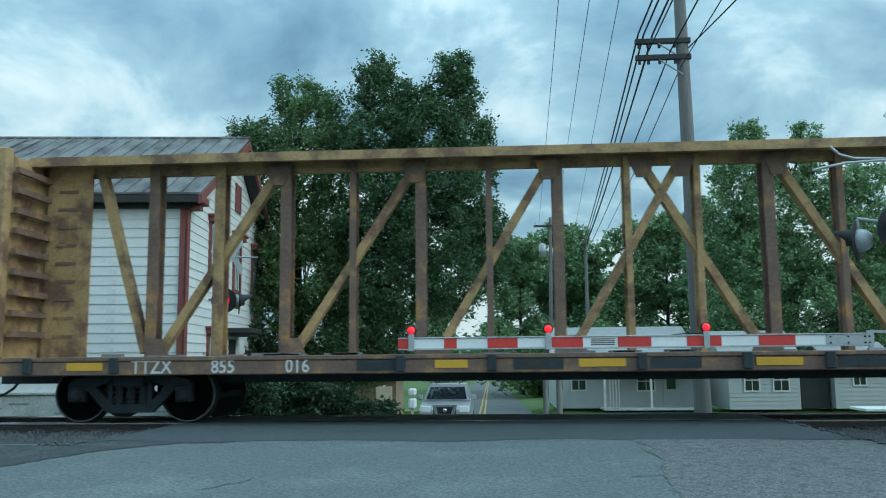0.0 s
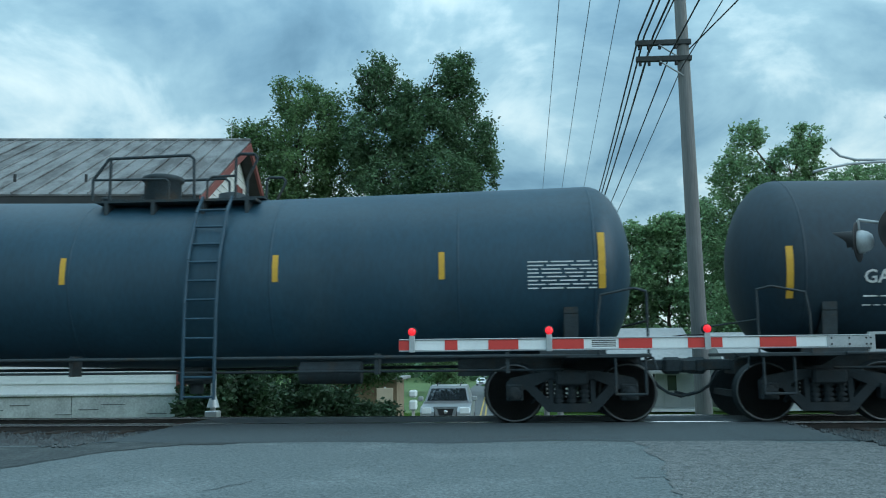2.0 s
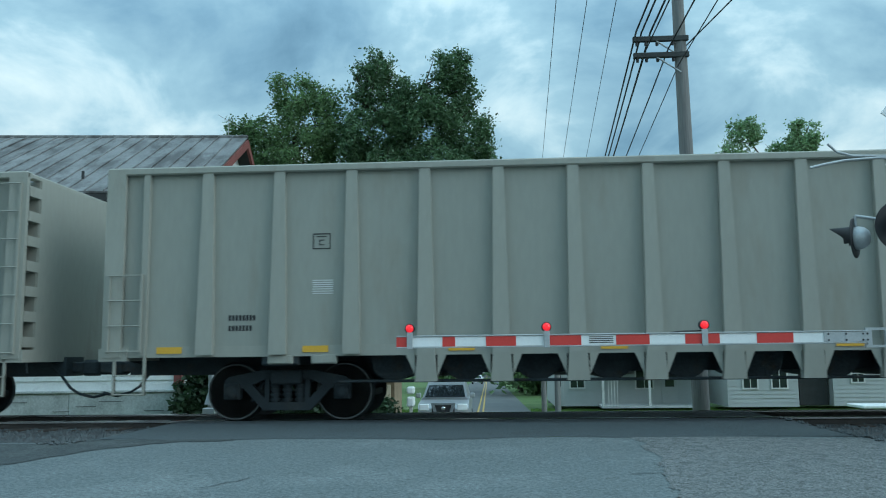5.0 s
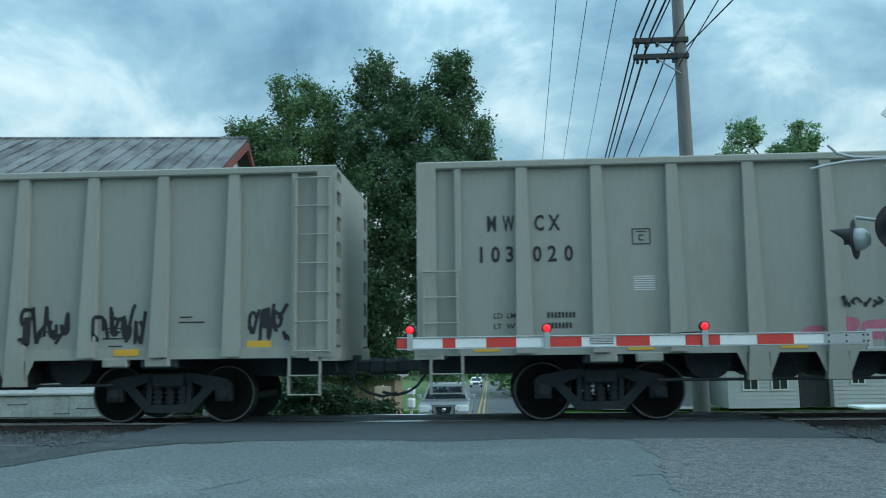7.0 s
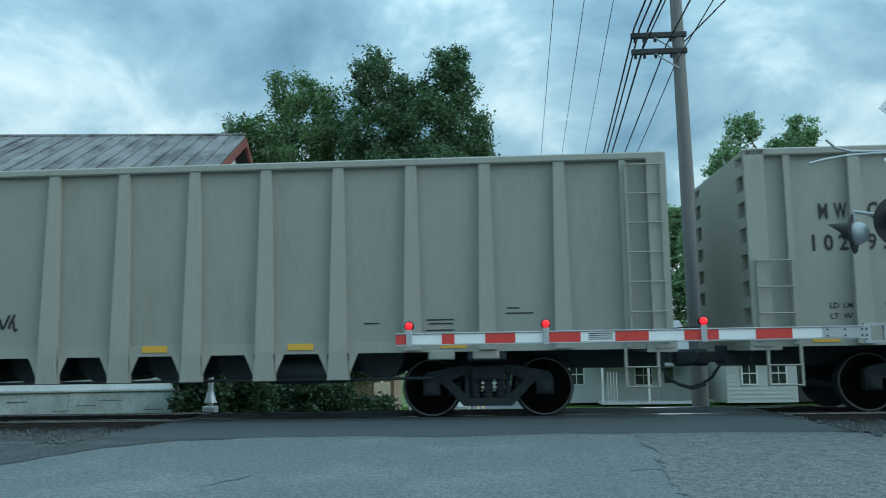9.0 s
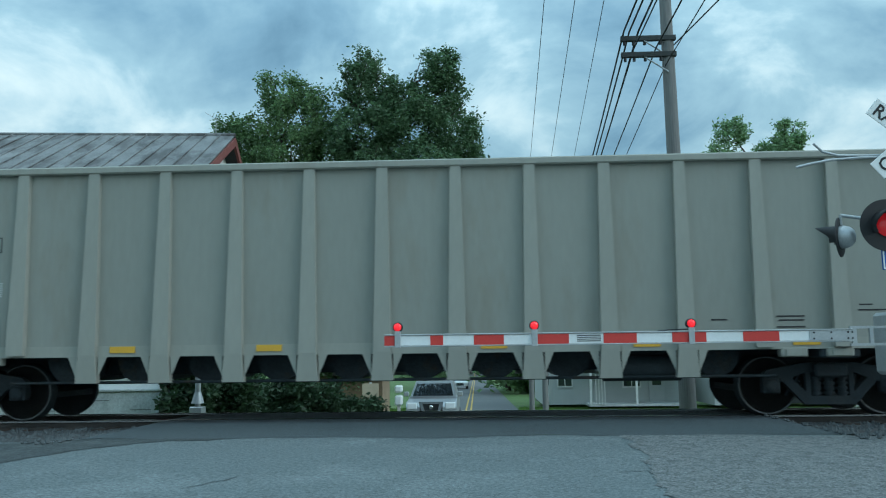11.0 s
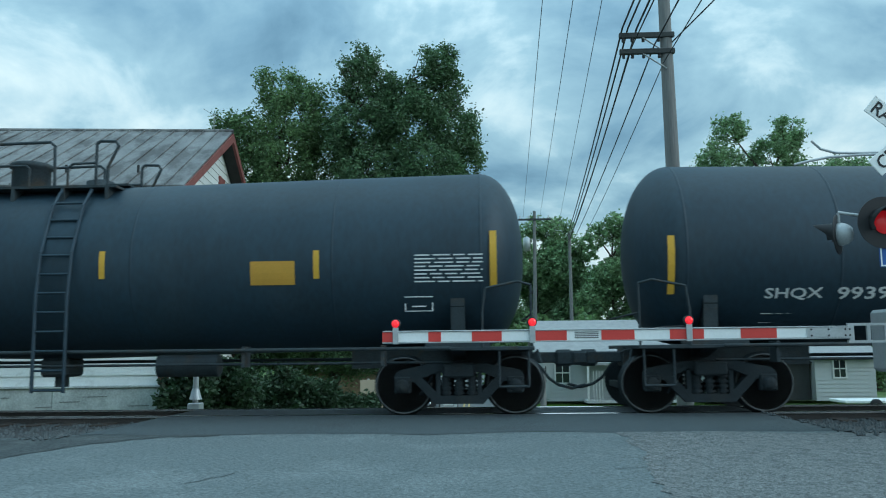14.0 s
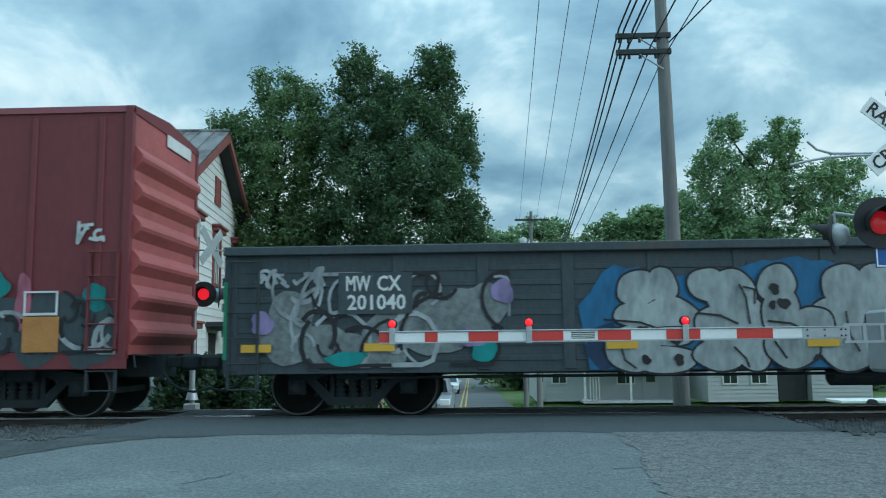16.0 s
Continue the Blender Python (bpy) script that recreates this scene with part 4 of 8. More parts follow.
def flatcar_beam():
    """Centre-beam flat car: deck, bulkheads, long top chord and diagonals."""
    x0 = -9.78
    x1 = x0 + 23.94
    half = (x1 - x0) / 2
    e = half - 0.72
    car = thing("centerbeam_flat_car", "weathered yellow centre-beam flat car with rusty posts", "flat car")
    part("deck", Shape().box(-e, e, -1.52, 1.52, 0.99, 1.06, 0.01), BEAM_BROWN, car, "rusty deck")
    for y in (-1.5, 1.42):
        part("side_sill", Shape().box(-e, e, y, y + 0.08, 0.77, 0.988, 0.015), BEAM_BROWN, car, "rusty side sill")
    part("centre_sill", Shape().box(-e - 0.1, e + 0.1, -0.35, 0.35, 0.62, 0.99), BLACK_STEEL, car)
    beam = [(-0.55, 4.37), (-0.47, 4.37), (-0.47, 4.44), (-0.06, 4.44), (-0.06, 4.26), (0.06, 4.26), (0.06, 4.44), (0.47, 4.44), (0.47, 4.37), (0.55, 4.37), (0.55, 4.53), (-0.55, 4.53)]
    part("top_chord", Shape().plate(beam, 2 * e - 0.6, "yz", -e + 0.3), BEAM_YELLOW, car)
    for sign in (-1, 1):
        a, b = sorted((sign * e, sign * (e - 0.45)))
        bh = part("bulkhead", Shape().box(a, b, -1.45, -1.25, 1.06, 4.50, 0.02).box(a, b, 1.25, 1.45, 1.06, 4.50, 0.02).box(a + 0.1, b - 0.1, -1.25, 1.25, 1.06, 4.44), BEAM_YELLOW, car, "weathered yellow end bulkhead")
        s = Shape()
        for k in range(9):
            z = 1.4 + k * 0.34
            xx = sign * (e - 0.45)
            s.box(min(xx, xx - sign * 0.08), max(xx, xx - sign * 0.08), -1.2, 1.2, z, z + 0.1)
        part("rib", s, BEAM_BROWN, bh)
        a, b = sorted((sign * (e - 0.46), sign * (e - 1.27)))
        s = Shape().box(a, b, -0.16, -0.12, 1.06, 4.44)
        part("web_plate", s, BEAM_YELLOW, car, "yellow web plate of the beam")
        for k in range(9):
            part("slot", Shape().box(a + 0.2, b - 0.25, -0.175, -0.16, 1.4 + 0.32 * k, 1.45 + 0.32 * k), BEAM_BROWN, car)
    bay = 1.18
    for k in range(8):
        for sign in (-1, 1):
            x = sign * (k + 0.5) * bay
            w = 0.055 if k % 2 == 0 and k < 6 else 0.09
            ell = [(-w, -0.16), (w, -0.16), (w, -0.12), (0.02, -0.12), (0.02, 0.12), (w, 0.12), (w, 0.16), (-w, 0.16), (-w, 0.12), (-0.02, 0.12), (-0.02, -0.12), (-w, -0.12)]
            part("upright", Shape().plate([(x + a, b) for a, b in ell], 3.36, "xy", 1.06), BEAM_YELLOW if k in (0, 6) else BEAM_BROWN, car)
    # diagonals, mirrored about the middle; they cross over there
    for sign in (-1, 1):
        for foot, head in ((7.38, 5.62), (5.36, 3.58), (3.25, 1.63), (1.32, -0.28), (7.6, 8.36)):
            p, q = sign * foot * bay, sign * head * bay
            d = Vector((q - p, 0, 3.1)).normalized() * 0.07
            part("diagonal", Shape().plate([(p - d.z, 1.13 + d.x), (p + d.z, 1.13 - d.x), (q + d.z, 4.32 - d.x), (q - d.z, 4.32 + d.x)], 0.2, "xz", -0.10), BEAM_YELLOW, car)
            if head < 8:
                part("gusset", Shape().plate([(q - 0.24, 4.36), (q + 0.24, 4.36), (q + 0.1, 4.02), (q - 0.1, 4.02)], 0.03, "xz", -0.19), BEAM_BROWN, car)
                part("gusset", Shape().plate([(p - 0.22, 1.065), (p + 0.22, 1.065), (p + 0.1, 1.36), (p - 0.1, 1.36)], 0.03, "xz", -0.19), BEAM_BROWN, car)
    for x, w in ((-8.56, "TTZX"), (-7.29, "855"), (-6.12, "016")):
        lettering(w, 0.30, x, -1.506, 0.80, LETTER_WHITE, car, squash=0.85)
    for x, w in ((-11.2, 0.5), (-9.6, 0.58), (-3.8, 0.5), (-1.62, 0.7), (1.0, 0.68), (3.6, 0.6), (7.2, 0.6), (9.6, 0.58)):
        part("reflector", Shape().box(x, x + w, -1.512, -1.503, 0.85, 0.97), REFLECT, car, "dull yellow reflector")
    for x in (-5.0, -2.6, -0.55, 2.2, 5.4):
        part("sill_patch", Shape().box(x, x + 0.75, -1.512, -1.503, 0.82, 0.98), BLACK_STEEL, car, "dark worn marking")
    for x in (-10.3, -8.9, -4.4, -3.0, -0.75, 0.8, 2.0, 4.5, 6.6, 8.6):
        part("stake_pocket", Shape().box(x, x + 0.14, -1.56, -1.5, 0.80, 1.05, 0.01), BLACK_STEEL, car)
    rng = random.Random(21)
    for k in range(26):
        x = rng.uniform(-9.6, 9.2)
        part("timber_scrap", Shape().box(x, x + rng.uniform(0.2, 0.6), -1.4, -1.3 + rng.uniform(0, 0.3), 1.062, 1.075 + rng.uniform(0, 0.03)), WOOD_POLE, car)
    running_gear(car, half, 3.2)
    return tag(car, (x0 + x1) / 2)


def graffiti(car, name, x0, x1, z0, z1, y, colours, seed, strokes=26, width=0.05, label="spray-painted scrawl"):
    """Illegible sprayed strokes: bent ribbons lying on a side that faces -y."""
    rng = np.random.default_rng(seed)
    per = max(1, strokes // len(colours))
    for k, c in enumerate(colours):
        for m in range(per):
            cx, cz = rng.uniform(x0, x1), rng.uniform(z0 + 0.1 * (z1 - z0), z1 - 0.1 * (z1 - z0))
            r = rng.uniform(0.12, 0.42) * (z1 - z0)
            a0, sweep = rng.uniform(0, 6.28), rng.uniform(1.5, 5.0) * rng.choice((-1, 1))
            pts = []
            for i in range(11):
                t = a0 + sweep * i / 10
                pts.append((min(x1, max(x0, cx + r * 0.9 * math.cos(t) + 0.04 * i * r)), min(z1, max(z0, cz + r * math.sin(t)))))
            s = Shape()
            ribbon(s, pts, width * rng.uniform(0.6, 1.3), y - 0.003 * k - 0.0002 * m)
            part(name, s, c, car, label)


def strip(s, pts, width, face, drift):
    """One connected stroke along pts on a surface y = face(x, z); it drifts forward a hair, so that its crossings lie over one another."""
    p = [pts[0]] + [b for a, b in zip(pts, pts[1:]) if math.hypot(b[0] - a[0], b[1] - a[1]) > 1e-4]
    if len(p) < 2:
        return
    v = []
    for i, (x, z) in enumerate(p):
        (a, b), (c, d) = p[max(0, i - 1)], p[min(len(p) - 1, i + 1)]
        n = math.hypot(c - a, d - b) + 1e-9
        u, w = -(d - b) / n * width / 2, (c - a) / n * width / 2
        for q in (1, -1):
            v.append((x + q * u, face(x + q * u, z + q * w) - drift * i, z + q * w))
    s.add(v, [(2 * i, 2 * i + 1, 2 * i + 3, 2 * i + 2) for i in range(len(p) - 1)])


def ribbon(s, pts, width, y):
    strip(s, pts, width, (lambda x, z: y(x)) if callable(y) else (lambda x, z: y), 0.00012)


def bent_ribbon(s, pts, width):
    """A stroke that follows the tank's round side."""
    strip(s, pts, width, lambda x, z: on_tank(z, x) - 0.006, 0.00015)


SPRAY = {k: mat("spray_" + k, c, 0.7, vary=0.3, scale=1.6, fine=10, bump=0.05, second=tuple(0.5 * b for b in c), spot=0.45, spot_scale=1.8, stretch=(1, 1, 0.35)) for k, c in {
    "white": (0.46, 0.49, 0.48), "silver": (0.33, 0.36, 0.37), "blue": (0.025, 0.125, 0.26), "teal": (0.025, 0.225, 0.215), "black": (0.015, 0.015, 0.018),
    "pink": (0.42, 0.13, 0.19), "orange": (0.45, 0.12, 0.03), "yellow": (0.5, 0.4, 0.09), "lilac": (0.25, 0.20, 0.37), "green": (0.05, 0.26, 0.13)}.items()}


def blob(s, cx, cz, rx, rz, y, seed, n=22, wob=0.16):
    rng = np.random.default_rng(seed)
    ph = rng.uniform(0, 6.28, 3)
    pts = []
    for i in range(n):
        t = 2 * math.pi * i / n
        k = 1 + wob * (math.sin(2 * t + ph[0]) + 0.6 * math.sin(3 * t + ph[1]) + 0.4 * math.sin(5 * t + ph[2]))
        pts.append((cx + rx * k * math.cos(t), cz + rz * k * math.sin(t)))
    s.add([(a, y, b) for a, b in pts], [tuple(range(n))])
    return pts


def gondola(x0, x1, label, top=2.60):
    over = (x1 - x0) / 2
    e = over - 0.66
    car = thing("gondola_car", label, "gondola car", "gondola cars of the train")
    for turn in (0, 180):
        part("side_wall", Shape().box(-e, e, -1.5, -1.46, 0.68, top), GON_PAINT, car).matrix_basis = pose(0, 0, 0, 0, 0, turn)
        ob = part("end_wall", Shape().box(e - 0.05, e, -1.46, 1.46, 0.9, top).box(e, e + 0.05, -1.45, 1.45, 1.25, 1.37).box(e, e + 0.05, -1.45, 1.45, 1.65, 1.77).box(e, e + 0.05, -1.45, 1.45, 2.05, 2.17), GON_PAINT, car)
        ob.matrix_basis = pose(0, 0, 0, 0, 0, turn)
        n = 13
        for i in range(n - 1):
            a = -e + 0.12 + (2 * e - 0.24) * i / (n - 1)
            for k in range(7):
                part("bead", shared("gon_bead%.3f" % e, lambda: Shape().box(0.1, (2 * e - 0.24) / (n - 1) - 0.1, -1.512, -1.5, 0, 0.08, 0.006), GON_PAINT), None, car).matrix_basis = pose(0, 0, 0, 0, 0, turn) @ pose(a, 0, 0.85 + 0.23 * k)
        for i in range(n):
            x = -e + 0.12 + (2 * e - 0.24) * i / (n - 1)
            part("side_post", shared("gon_post%.2f" % top, lambda: Shape().box(-0.09, 0.09, -1.52, -1.5, 0.72, top - 0.1, 0.006), GON_PAINT), None, car).matrix_basis = pose(0, 0, 0, 0, 0, turn) @ pose(x, 0, 0)
    s = Shape()
    for y in (-1.6, 1.46):
        s.box(-e, e, y, y + 0.14, top - 0.1, top + 0.04, 0.015)
    for x in (-e, e - 0.12):
        s.box(x, x + 0.12, -1.46, 1.46, top - 0.1, top + 0.02)
    part("top_chord", s, GON_PAINT, car)
    part("floor", Shape().box(-e, e, -1.46, 1.46, 0.95, 1.02), RUST, car)
    part("underframe", Shape().box(-over + 0.6, over - 0.6, -0.32, 0.32, 0.62, 0.95).rod((1.5, -0.9, 0.6), (2.6, -0.9, 0.6), 0.2, 14).tube([(-e + 2, -1.1, 0.6), (e - 2, -1.1, 0.6)], 0.025), BLACK_STEEL, car)
    for x in (e - 0.6, -e + 0.1):
        part("ladder", shared("gon_ladder", lambda: ladder_shape(0.45, 0.45, top - 0.2, 6), BLACK_STEEL), None, car).location = (x, -1.58, 0)
    running_gear(car, over, 2.6)
    return tag(car, (x0 + x1) / 2), e


def boxcar(x1):
    over = 8.9
    e = over - 0.72
    top = 4.98
    car = thing("box_car", "faded red ribbed boxcar with sprayed lower side", "box car")
    part("body", Shape().box(-e, e - 0.08, -1.53, 1.53, 1.0, top - 0.1, 0.02), BOX_RED, car)
    part("roof", Shape().plate([(-1.56, top - 0.12), (1.56, top - 0.12), (1.5, top), (0, top + 0.12), (-1.5, top)], 2 * e, "yz", -e), BOX_RED, car)
    part("side_sill", Shape().box(-e, e, -1.56, -1.5, 0.78, 1.06, 0.01).box(-e, e, 1.5, 1.56, 0.78, 1.06, 0.01), BOX_RED, car)
    for x in (-e + 0.0, e - 0.12):
        for y in (-1.57, 1.45):
            part("corner_post", Shape().box(x, x + 0.12, y, y + 0.12, 0.95, top - 0.02), BOX_RED, car)
    for sign in (-1, 1):
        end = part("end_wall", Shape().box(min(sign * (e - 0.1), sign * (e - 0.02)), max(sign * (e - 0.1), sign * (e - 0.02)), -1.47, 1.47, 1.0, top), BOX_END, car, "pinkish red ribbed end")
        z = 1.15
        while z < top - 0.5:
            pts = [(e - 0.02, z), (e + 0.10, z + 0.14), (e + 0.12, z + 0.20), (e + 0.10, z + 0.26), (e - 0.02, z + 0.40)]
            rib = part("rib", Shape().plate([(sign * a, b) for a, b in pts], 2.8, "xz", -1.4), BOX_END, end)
            z += 0.56
    for i in range(15):
        x = -e + 0.5 + i * (2 * e - 1.0) / 14
        part("side_rib", shared("box_rib", lambda: Shape().box(-0.05, 0.05, -1.56, -1.53, 1.1, top - 0.2, 0.012), BOX_RED), None, car).location = (x, 0, 0)
    part("door", Shape().box(-1.5, 1.5, -1.6, -1.53, 1.05, top - 0.3, 0.015), BOX_RED, car)
    part("underframe", Shape().box(-over + 0.6, over - 0.6, -0.32, 0.32, 0.62, 1.0), BLACK_STEEL, car)
    part("white_plate", Shape().box(e + 0.0, e + 0.012, -0.1, 1.1, top - 0.34, top - 0.12), LETTER_WHITE, car, "white painted plate")
    part("ladder", ladder_shape(0.45, 1.1, 2.6, 5), BOX_RED, car).location = (e - 0.6, -1.6, 0)
    part("step", ladder_shape(0.45, 0.45, 0.75, 2), BLACK_STEEL, car).location = (e - 0.6, -1.56, 0)
    running_gear(car, over, 2.6)
    return tag(car, x1 - over), e


def strokes_of(x0, x1, z0, z1, n, seed, bend=0.5):
    """Skeletons of meaningless sprayed shapes: looping strokes that run into one another."""
    rng = np.random.default_rng(seed)
    out, w, h = [], (x1 - x0) / n, z1 - z0
    for i in range(n):
        a = x0 + w * (i - 0.1)
        k = int(rng.integers(5, 8))
        side = rng.choice((-1, 1))
        p = [(a + w * (0.1 + 1.0 * j / (k - 1)) + rng.uniform(-0.28, 0.28) * w, z0 + h * (0.5 + 0.5 * rng.choice((-1, 1)) * rng.uniform(0.15, 1.0))) for j in range(k)]
        p = [(min(x1, max(x0, x)), z) for x, z in p]
        pts = []
        for j in range(k - 1):
            q0, q1, q2, q3 = p[max(0, j - 1)], p[j], p[j + 1], p[min(k - 1, j + 2)]
            for m in range(5):
                t = m / 5
                pts.append(tuple(0.5 * (2 * q1[c] + (q2[c] - q0[c]) * t + (2 * q0[c] - 5 * q1[c] + 4 * q2[c] - q3[c]) * t * t + (3 * q1[c] - q0[c] - 3 * q2[c] + q3[c]) * t ** 3) for c in (0, 1)))
        pts = [(min(x1, max(x0, x)), min(z1, max(z0, z))) for x, z in pts + [p[-1]]]
        out.append(pts)
        if rng.random() < 0.6:
            m, c = a + w * 0.6, z0 + h * rng.uniform(0.3, 0.7)
            out.append([(m + 0.3 * w * math.cos(0.6 * t + i), c + 0.22 * h * math.sin(0.6 * t + i)) for t in range(9)])
    return out


def piece(car, x0, x1, z0, z1, n, seed, layers, y, name="graffiti", label="spray-painted letter shapes"):
    """The same skeleton drawn in several widths: outline first, fill on top."""
    bones = strokes_of(x0, x1, z0, z1, n, seed)
    for k, (material, width) in enumerate(layers):
        for m, pts in enumerate(bones):
            s, d = Shape(), 0.006 * k + 0.0003 * m
            ribbon(s, pts, width, (lambda x, d=d: y(x) - d) if callable(y) else y - d)
            part(name, s, material, car, label)


def flat_patch(car, pts_list, material, y, name="graffiti", label="spray-painted patch of colour"):
    for k, (cx, cz, rx, rz, seed) in enumerate(pts_list):
        s = Shape()
        blob(s, cx, cz, rx, rz, y - 0.0006 * k, seed)
        part(name, s, material, car, label)


def swollen(car, lobes, y, fill, line, seed, label):
    """A swollen letter: its lobes in black, a little larger, with the same lobes filled on top."""
    for name, grow, out, paint, word in (("graffiti_outline", 0.035, 0.0, line, "black sprayed outline"), ("graffiti_letter", 0.0, 0.004, fill, label)):
        for k, (cx, cz, rx, rz) in enumerate(lobes):
            s = Shape()
            blob(s, cx, cz, rx + grow, rz + grow, y - out - 0.0004 * k, seed + k, 26, 0.05)
            part(name, s, paint, car, word)


def flat_word(word, x0, x1, y, z, h, ink, car):
    """A stencilled word between x0 and x1 on a side that faces -y, its letters h high."""
    ob = lettering(word, 1.0, 0, 0, 0, ink, car, bold=0.02)
    xs = [c.co.x for c in ob.data.vertices]
    zs = [c.co.z for c in ob.data.vertices]
    ob.data.transform(Matrix.Diagonal(((x1 - x0) / (max(xs) - min(xs)), 1, h / (max(zs) - min(zs)), 1)) @ Matrix.Translation((-min(xs), 0, -min(zs))))
    ob.location = (x0, y, z)


def cut_out(car, pts, y, fill, rims, label="spray-painted block letter"):
    """A sprayed block letter: rims of falling width under a filled outline."""
    for k, (material, width) in enumerate(rims):
        s = Shape()
        ribbon(s, pts + pts[:1], width, y - 0.006 * k)
        part("graffiti_rim", s, material, car)
    k = y - 0.006 * len(rims) - 0.004
    return part("graffiti_letter", Shape().add([(a, k, b) for a, b in pts], [tuple(range(len(pts)))]), fill, car, label)


def paint_gondola_one(car, e):
    y = -1.526
    P = SPRAY
    red = mat("spray_dark_red", (0.26, 0.02, 0.03), 0.65, vary=0.5, scale=2.5, fine=12, bump=0.0)
    gold = mat("spray_dull_gold", (0.40, 0.29, 0.06), 0.65, vary=0.4, scale=3.0, fine=12, bump=0.0, second=(0.28, 0.10, 0.04), spot=0.5, spot_scale=2.2)
    umber = mat("spray_umber", (0.035, 0.032, 0.03), 0.7, vary=0.6, scale=4.0, fine=12, bump=0.0, second=(0.12, 0.085, 0.045), spot=0.7, spot_scale=2.6)
    cream = mat("spray_cream", (0.42, 0.40, 0.24), 0.65, vary=0.3, scale=3.0, fine=12, bump=0.0)
    dark_teal = mat("spray_teal_shaded", (0.02, 0.24, 0.25), 0.6, vary=0.35, scale=2.2, fine=10, bump=0.0, second=(0.02, 0.16, 0.24), spot=0.6, spot_scale=1.6)
    plum = mat("spray_plum", (0.075, 0.05, 0.17), 0.6, vary=0.3, scale=2.2, fine=10, bump=0.0)
    # the long burner: red haze, gold edge, white ground, dark mottled letters
    flat_patch(car, [(-2.75, 1.35, 0.42, 0.62, 1), (-2.1, 1.75, 0.75, 0.32, 2), (-1.1, 1.82, 0.8, 0.3, 3), (-0.35, 1.78, 0.55, 0.38, 4), (-0.1, 1.35, 0.42, 0.5, 5), (0.25, 0.92, 0.42, 0.16, 6), (-2.95, 0.92, 0.35, 0.15, 7), (-3.4, 1.42, 0.2, 0.1, 8)], red, y)
    flat_patch(car, [(-2.65, 1.3, 0.34, 0.55, 11), (-2.05, 1.7, 0.7, 0.27, 12), (-1.1, 1.75, 0.78, 0.24, 13), (-0.35, 1.68, 0.48, 0.32, 14), (-0.08, 1.38, 0.3, 0.42, 15), (0.3, 0.9, 0.32, 0.1, 16), (-2.95, 1.45, 0.16, 0.2, 17)], gold, y - 0.008)
    ground = [(-3.15, 0.78), (-2.98, 1.05), (-2.92, 1.62), (-2.78, 1.8), (-2.3, 1.9), (-1.2, 1.86), (-0.26, 1.95), (-0.26, 1.07), (0.34, 1.08), (0.37, 0.78)]
    part("graffiti_ground", Shape().add([(a, y - 0.02, b) for a, b in ground], [tuple(range(len(ground)))]), P["white"], car, "white sprayed ground of the letters")
    for pts in ([(-2.82, 1.70), (-2.38, 1.82), (-2.3, 1.45), (-2.12, 0.80), (-2.42, 0.80), (-2.72, 1.38)],
                [(-2.2, 1.80), (-1.76, 1.84), (-1.66, 1.5), (-1.55, 0.80), (-1.94, 0.80), (-2.05, 1.5), (-2.2, 1.42)],
                [(-1.66, 1.74), (-1.0, 1.78), (-0.92, 1.3), (-0.72, 0.95), (-0.62, 0.80), (-1.38, 0.80), (-1.55, 1.25)],
                [(-0.92, 1.84), (-0.32, 1.9), (-0.34, 1.55), (-0.62, 1.52), (-0.42, 1.3), (-0.58, 1.12), (-0.54, 0.80), (-0.66, 0.80), (-0.86, 1.35)],
                [(-2.98, 0.80), (-2.9, 0.98), (-2.74, 0.98), (-2.8, 0.80)], [(-0.1, 0.80), (-0.1, 1.0), (0.1, 1.0), (0.1, 0.80)], [(0.16, 0.80), (0.16, 0.96), (0.26, 0.96), (0.27, 0.80)]):
        part("graffiti_letter", Shape().add([(a, y - 0.026, b) for a, b in pts], [tuple(range(len(pts)))]), umber, car, "dark mottled sprayed letter")
    rng = random.Random(14)
    for k in range(16):
        flat_patch(car, [(rng.uniform(-2.7, -0.5), rng.uniform(0.95, 1.7), rng.uniform(0.03, 0.08), rng.uniform(0.03, 0.08), 30 + k)], (cream, dark_teal, gold)[k % 3], y - 0.031 - 0.0005 * k)
    s = Shape()
    for cx, cz, r in ((-2.74, 1.62, 0.13), (-2.42, 0.95, 0.15), (-0.9, 0.9, 0.16), (-0.42, 1.72, 0.13), (-1.38, 0.92, 0.10)):
        pts = [(cx + r * (1 if i % 2 == 0 else 0.38) * math.sin(0.628 * i), cz + r * (1 if i % 2 == 0 else 0.38) * math.cos(0.628 * i)) for i in range(10)]
        s.add([(a, y - 0.042, b) for a, b in pts], [tuple(range(10))])
    part("graffiti_stars", s, P["white"], car, "white sprayed stars")
    # three block letters
    rims = ((cream, 0.13), (P["black"], 0.085))
    em = [(1.92, 1.24), (1.98, 1.78), (1.92, 2.28), (2.26, 2.28), (2.38, 2.1), (2.52, 2.24), (2.72, 2.24), (2.66, 1.75), (2.76, 1.24), (2.5, 1.2), (2.46, 1.55), (2.34, 1.42), (2.22, 1.58), (2.2, 1.2)]
    ar = [(2.88, 1.22), (3.04, 1.5), (2.9, 1.85), (3.0, 2.22), (3.3, 2.36), (3.62, 2.26), (3.72, 1.98), (3.58, 1.7), (3.76, 1.24), (3.48, 1.2), (3.42, 1.5), (3.28, 1.55), (3.2, 1.2)]
    ee = [(3.98, 1.22), (4.06, 1.7), (4.0, 2.22), (4.3, 2.26), (4.74, 2.4), (4.7, 2.06), (4.36, 2.0), (4.36, 1.88), (4.66, 1.9), (4.64, 1.66), (4.38, 1.62), (4.38, 1.5), (4.76, 1.5), (4.66, 1.2), (4.34, 1.1)]
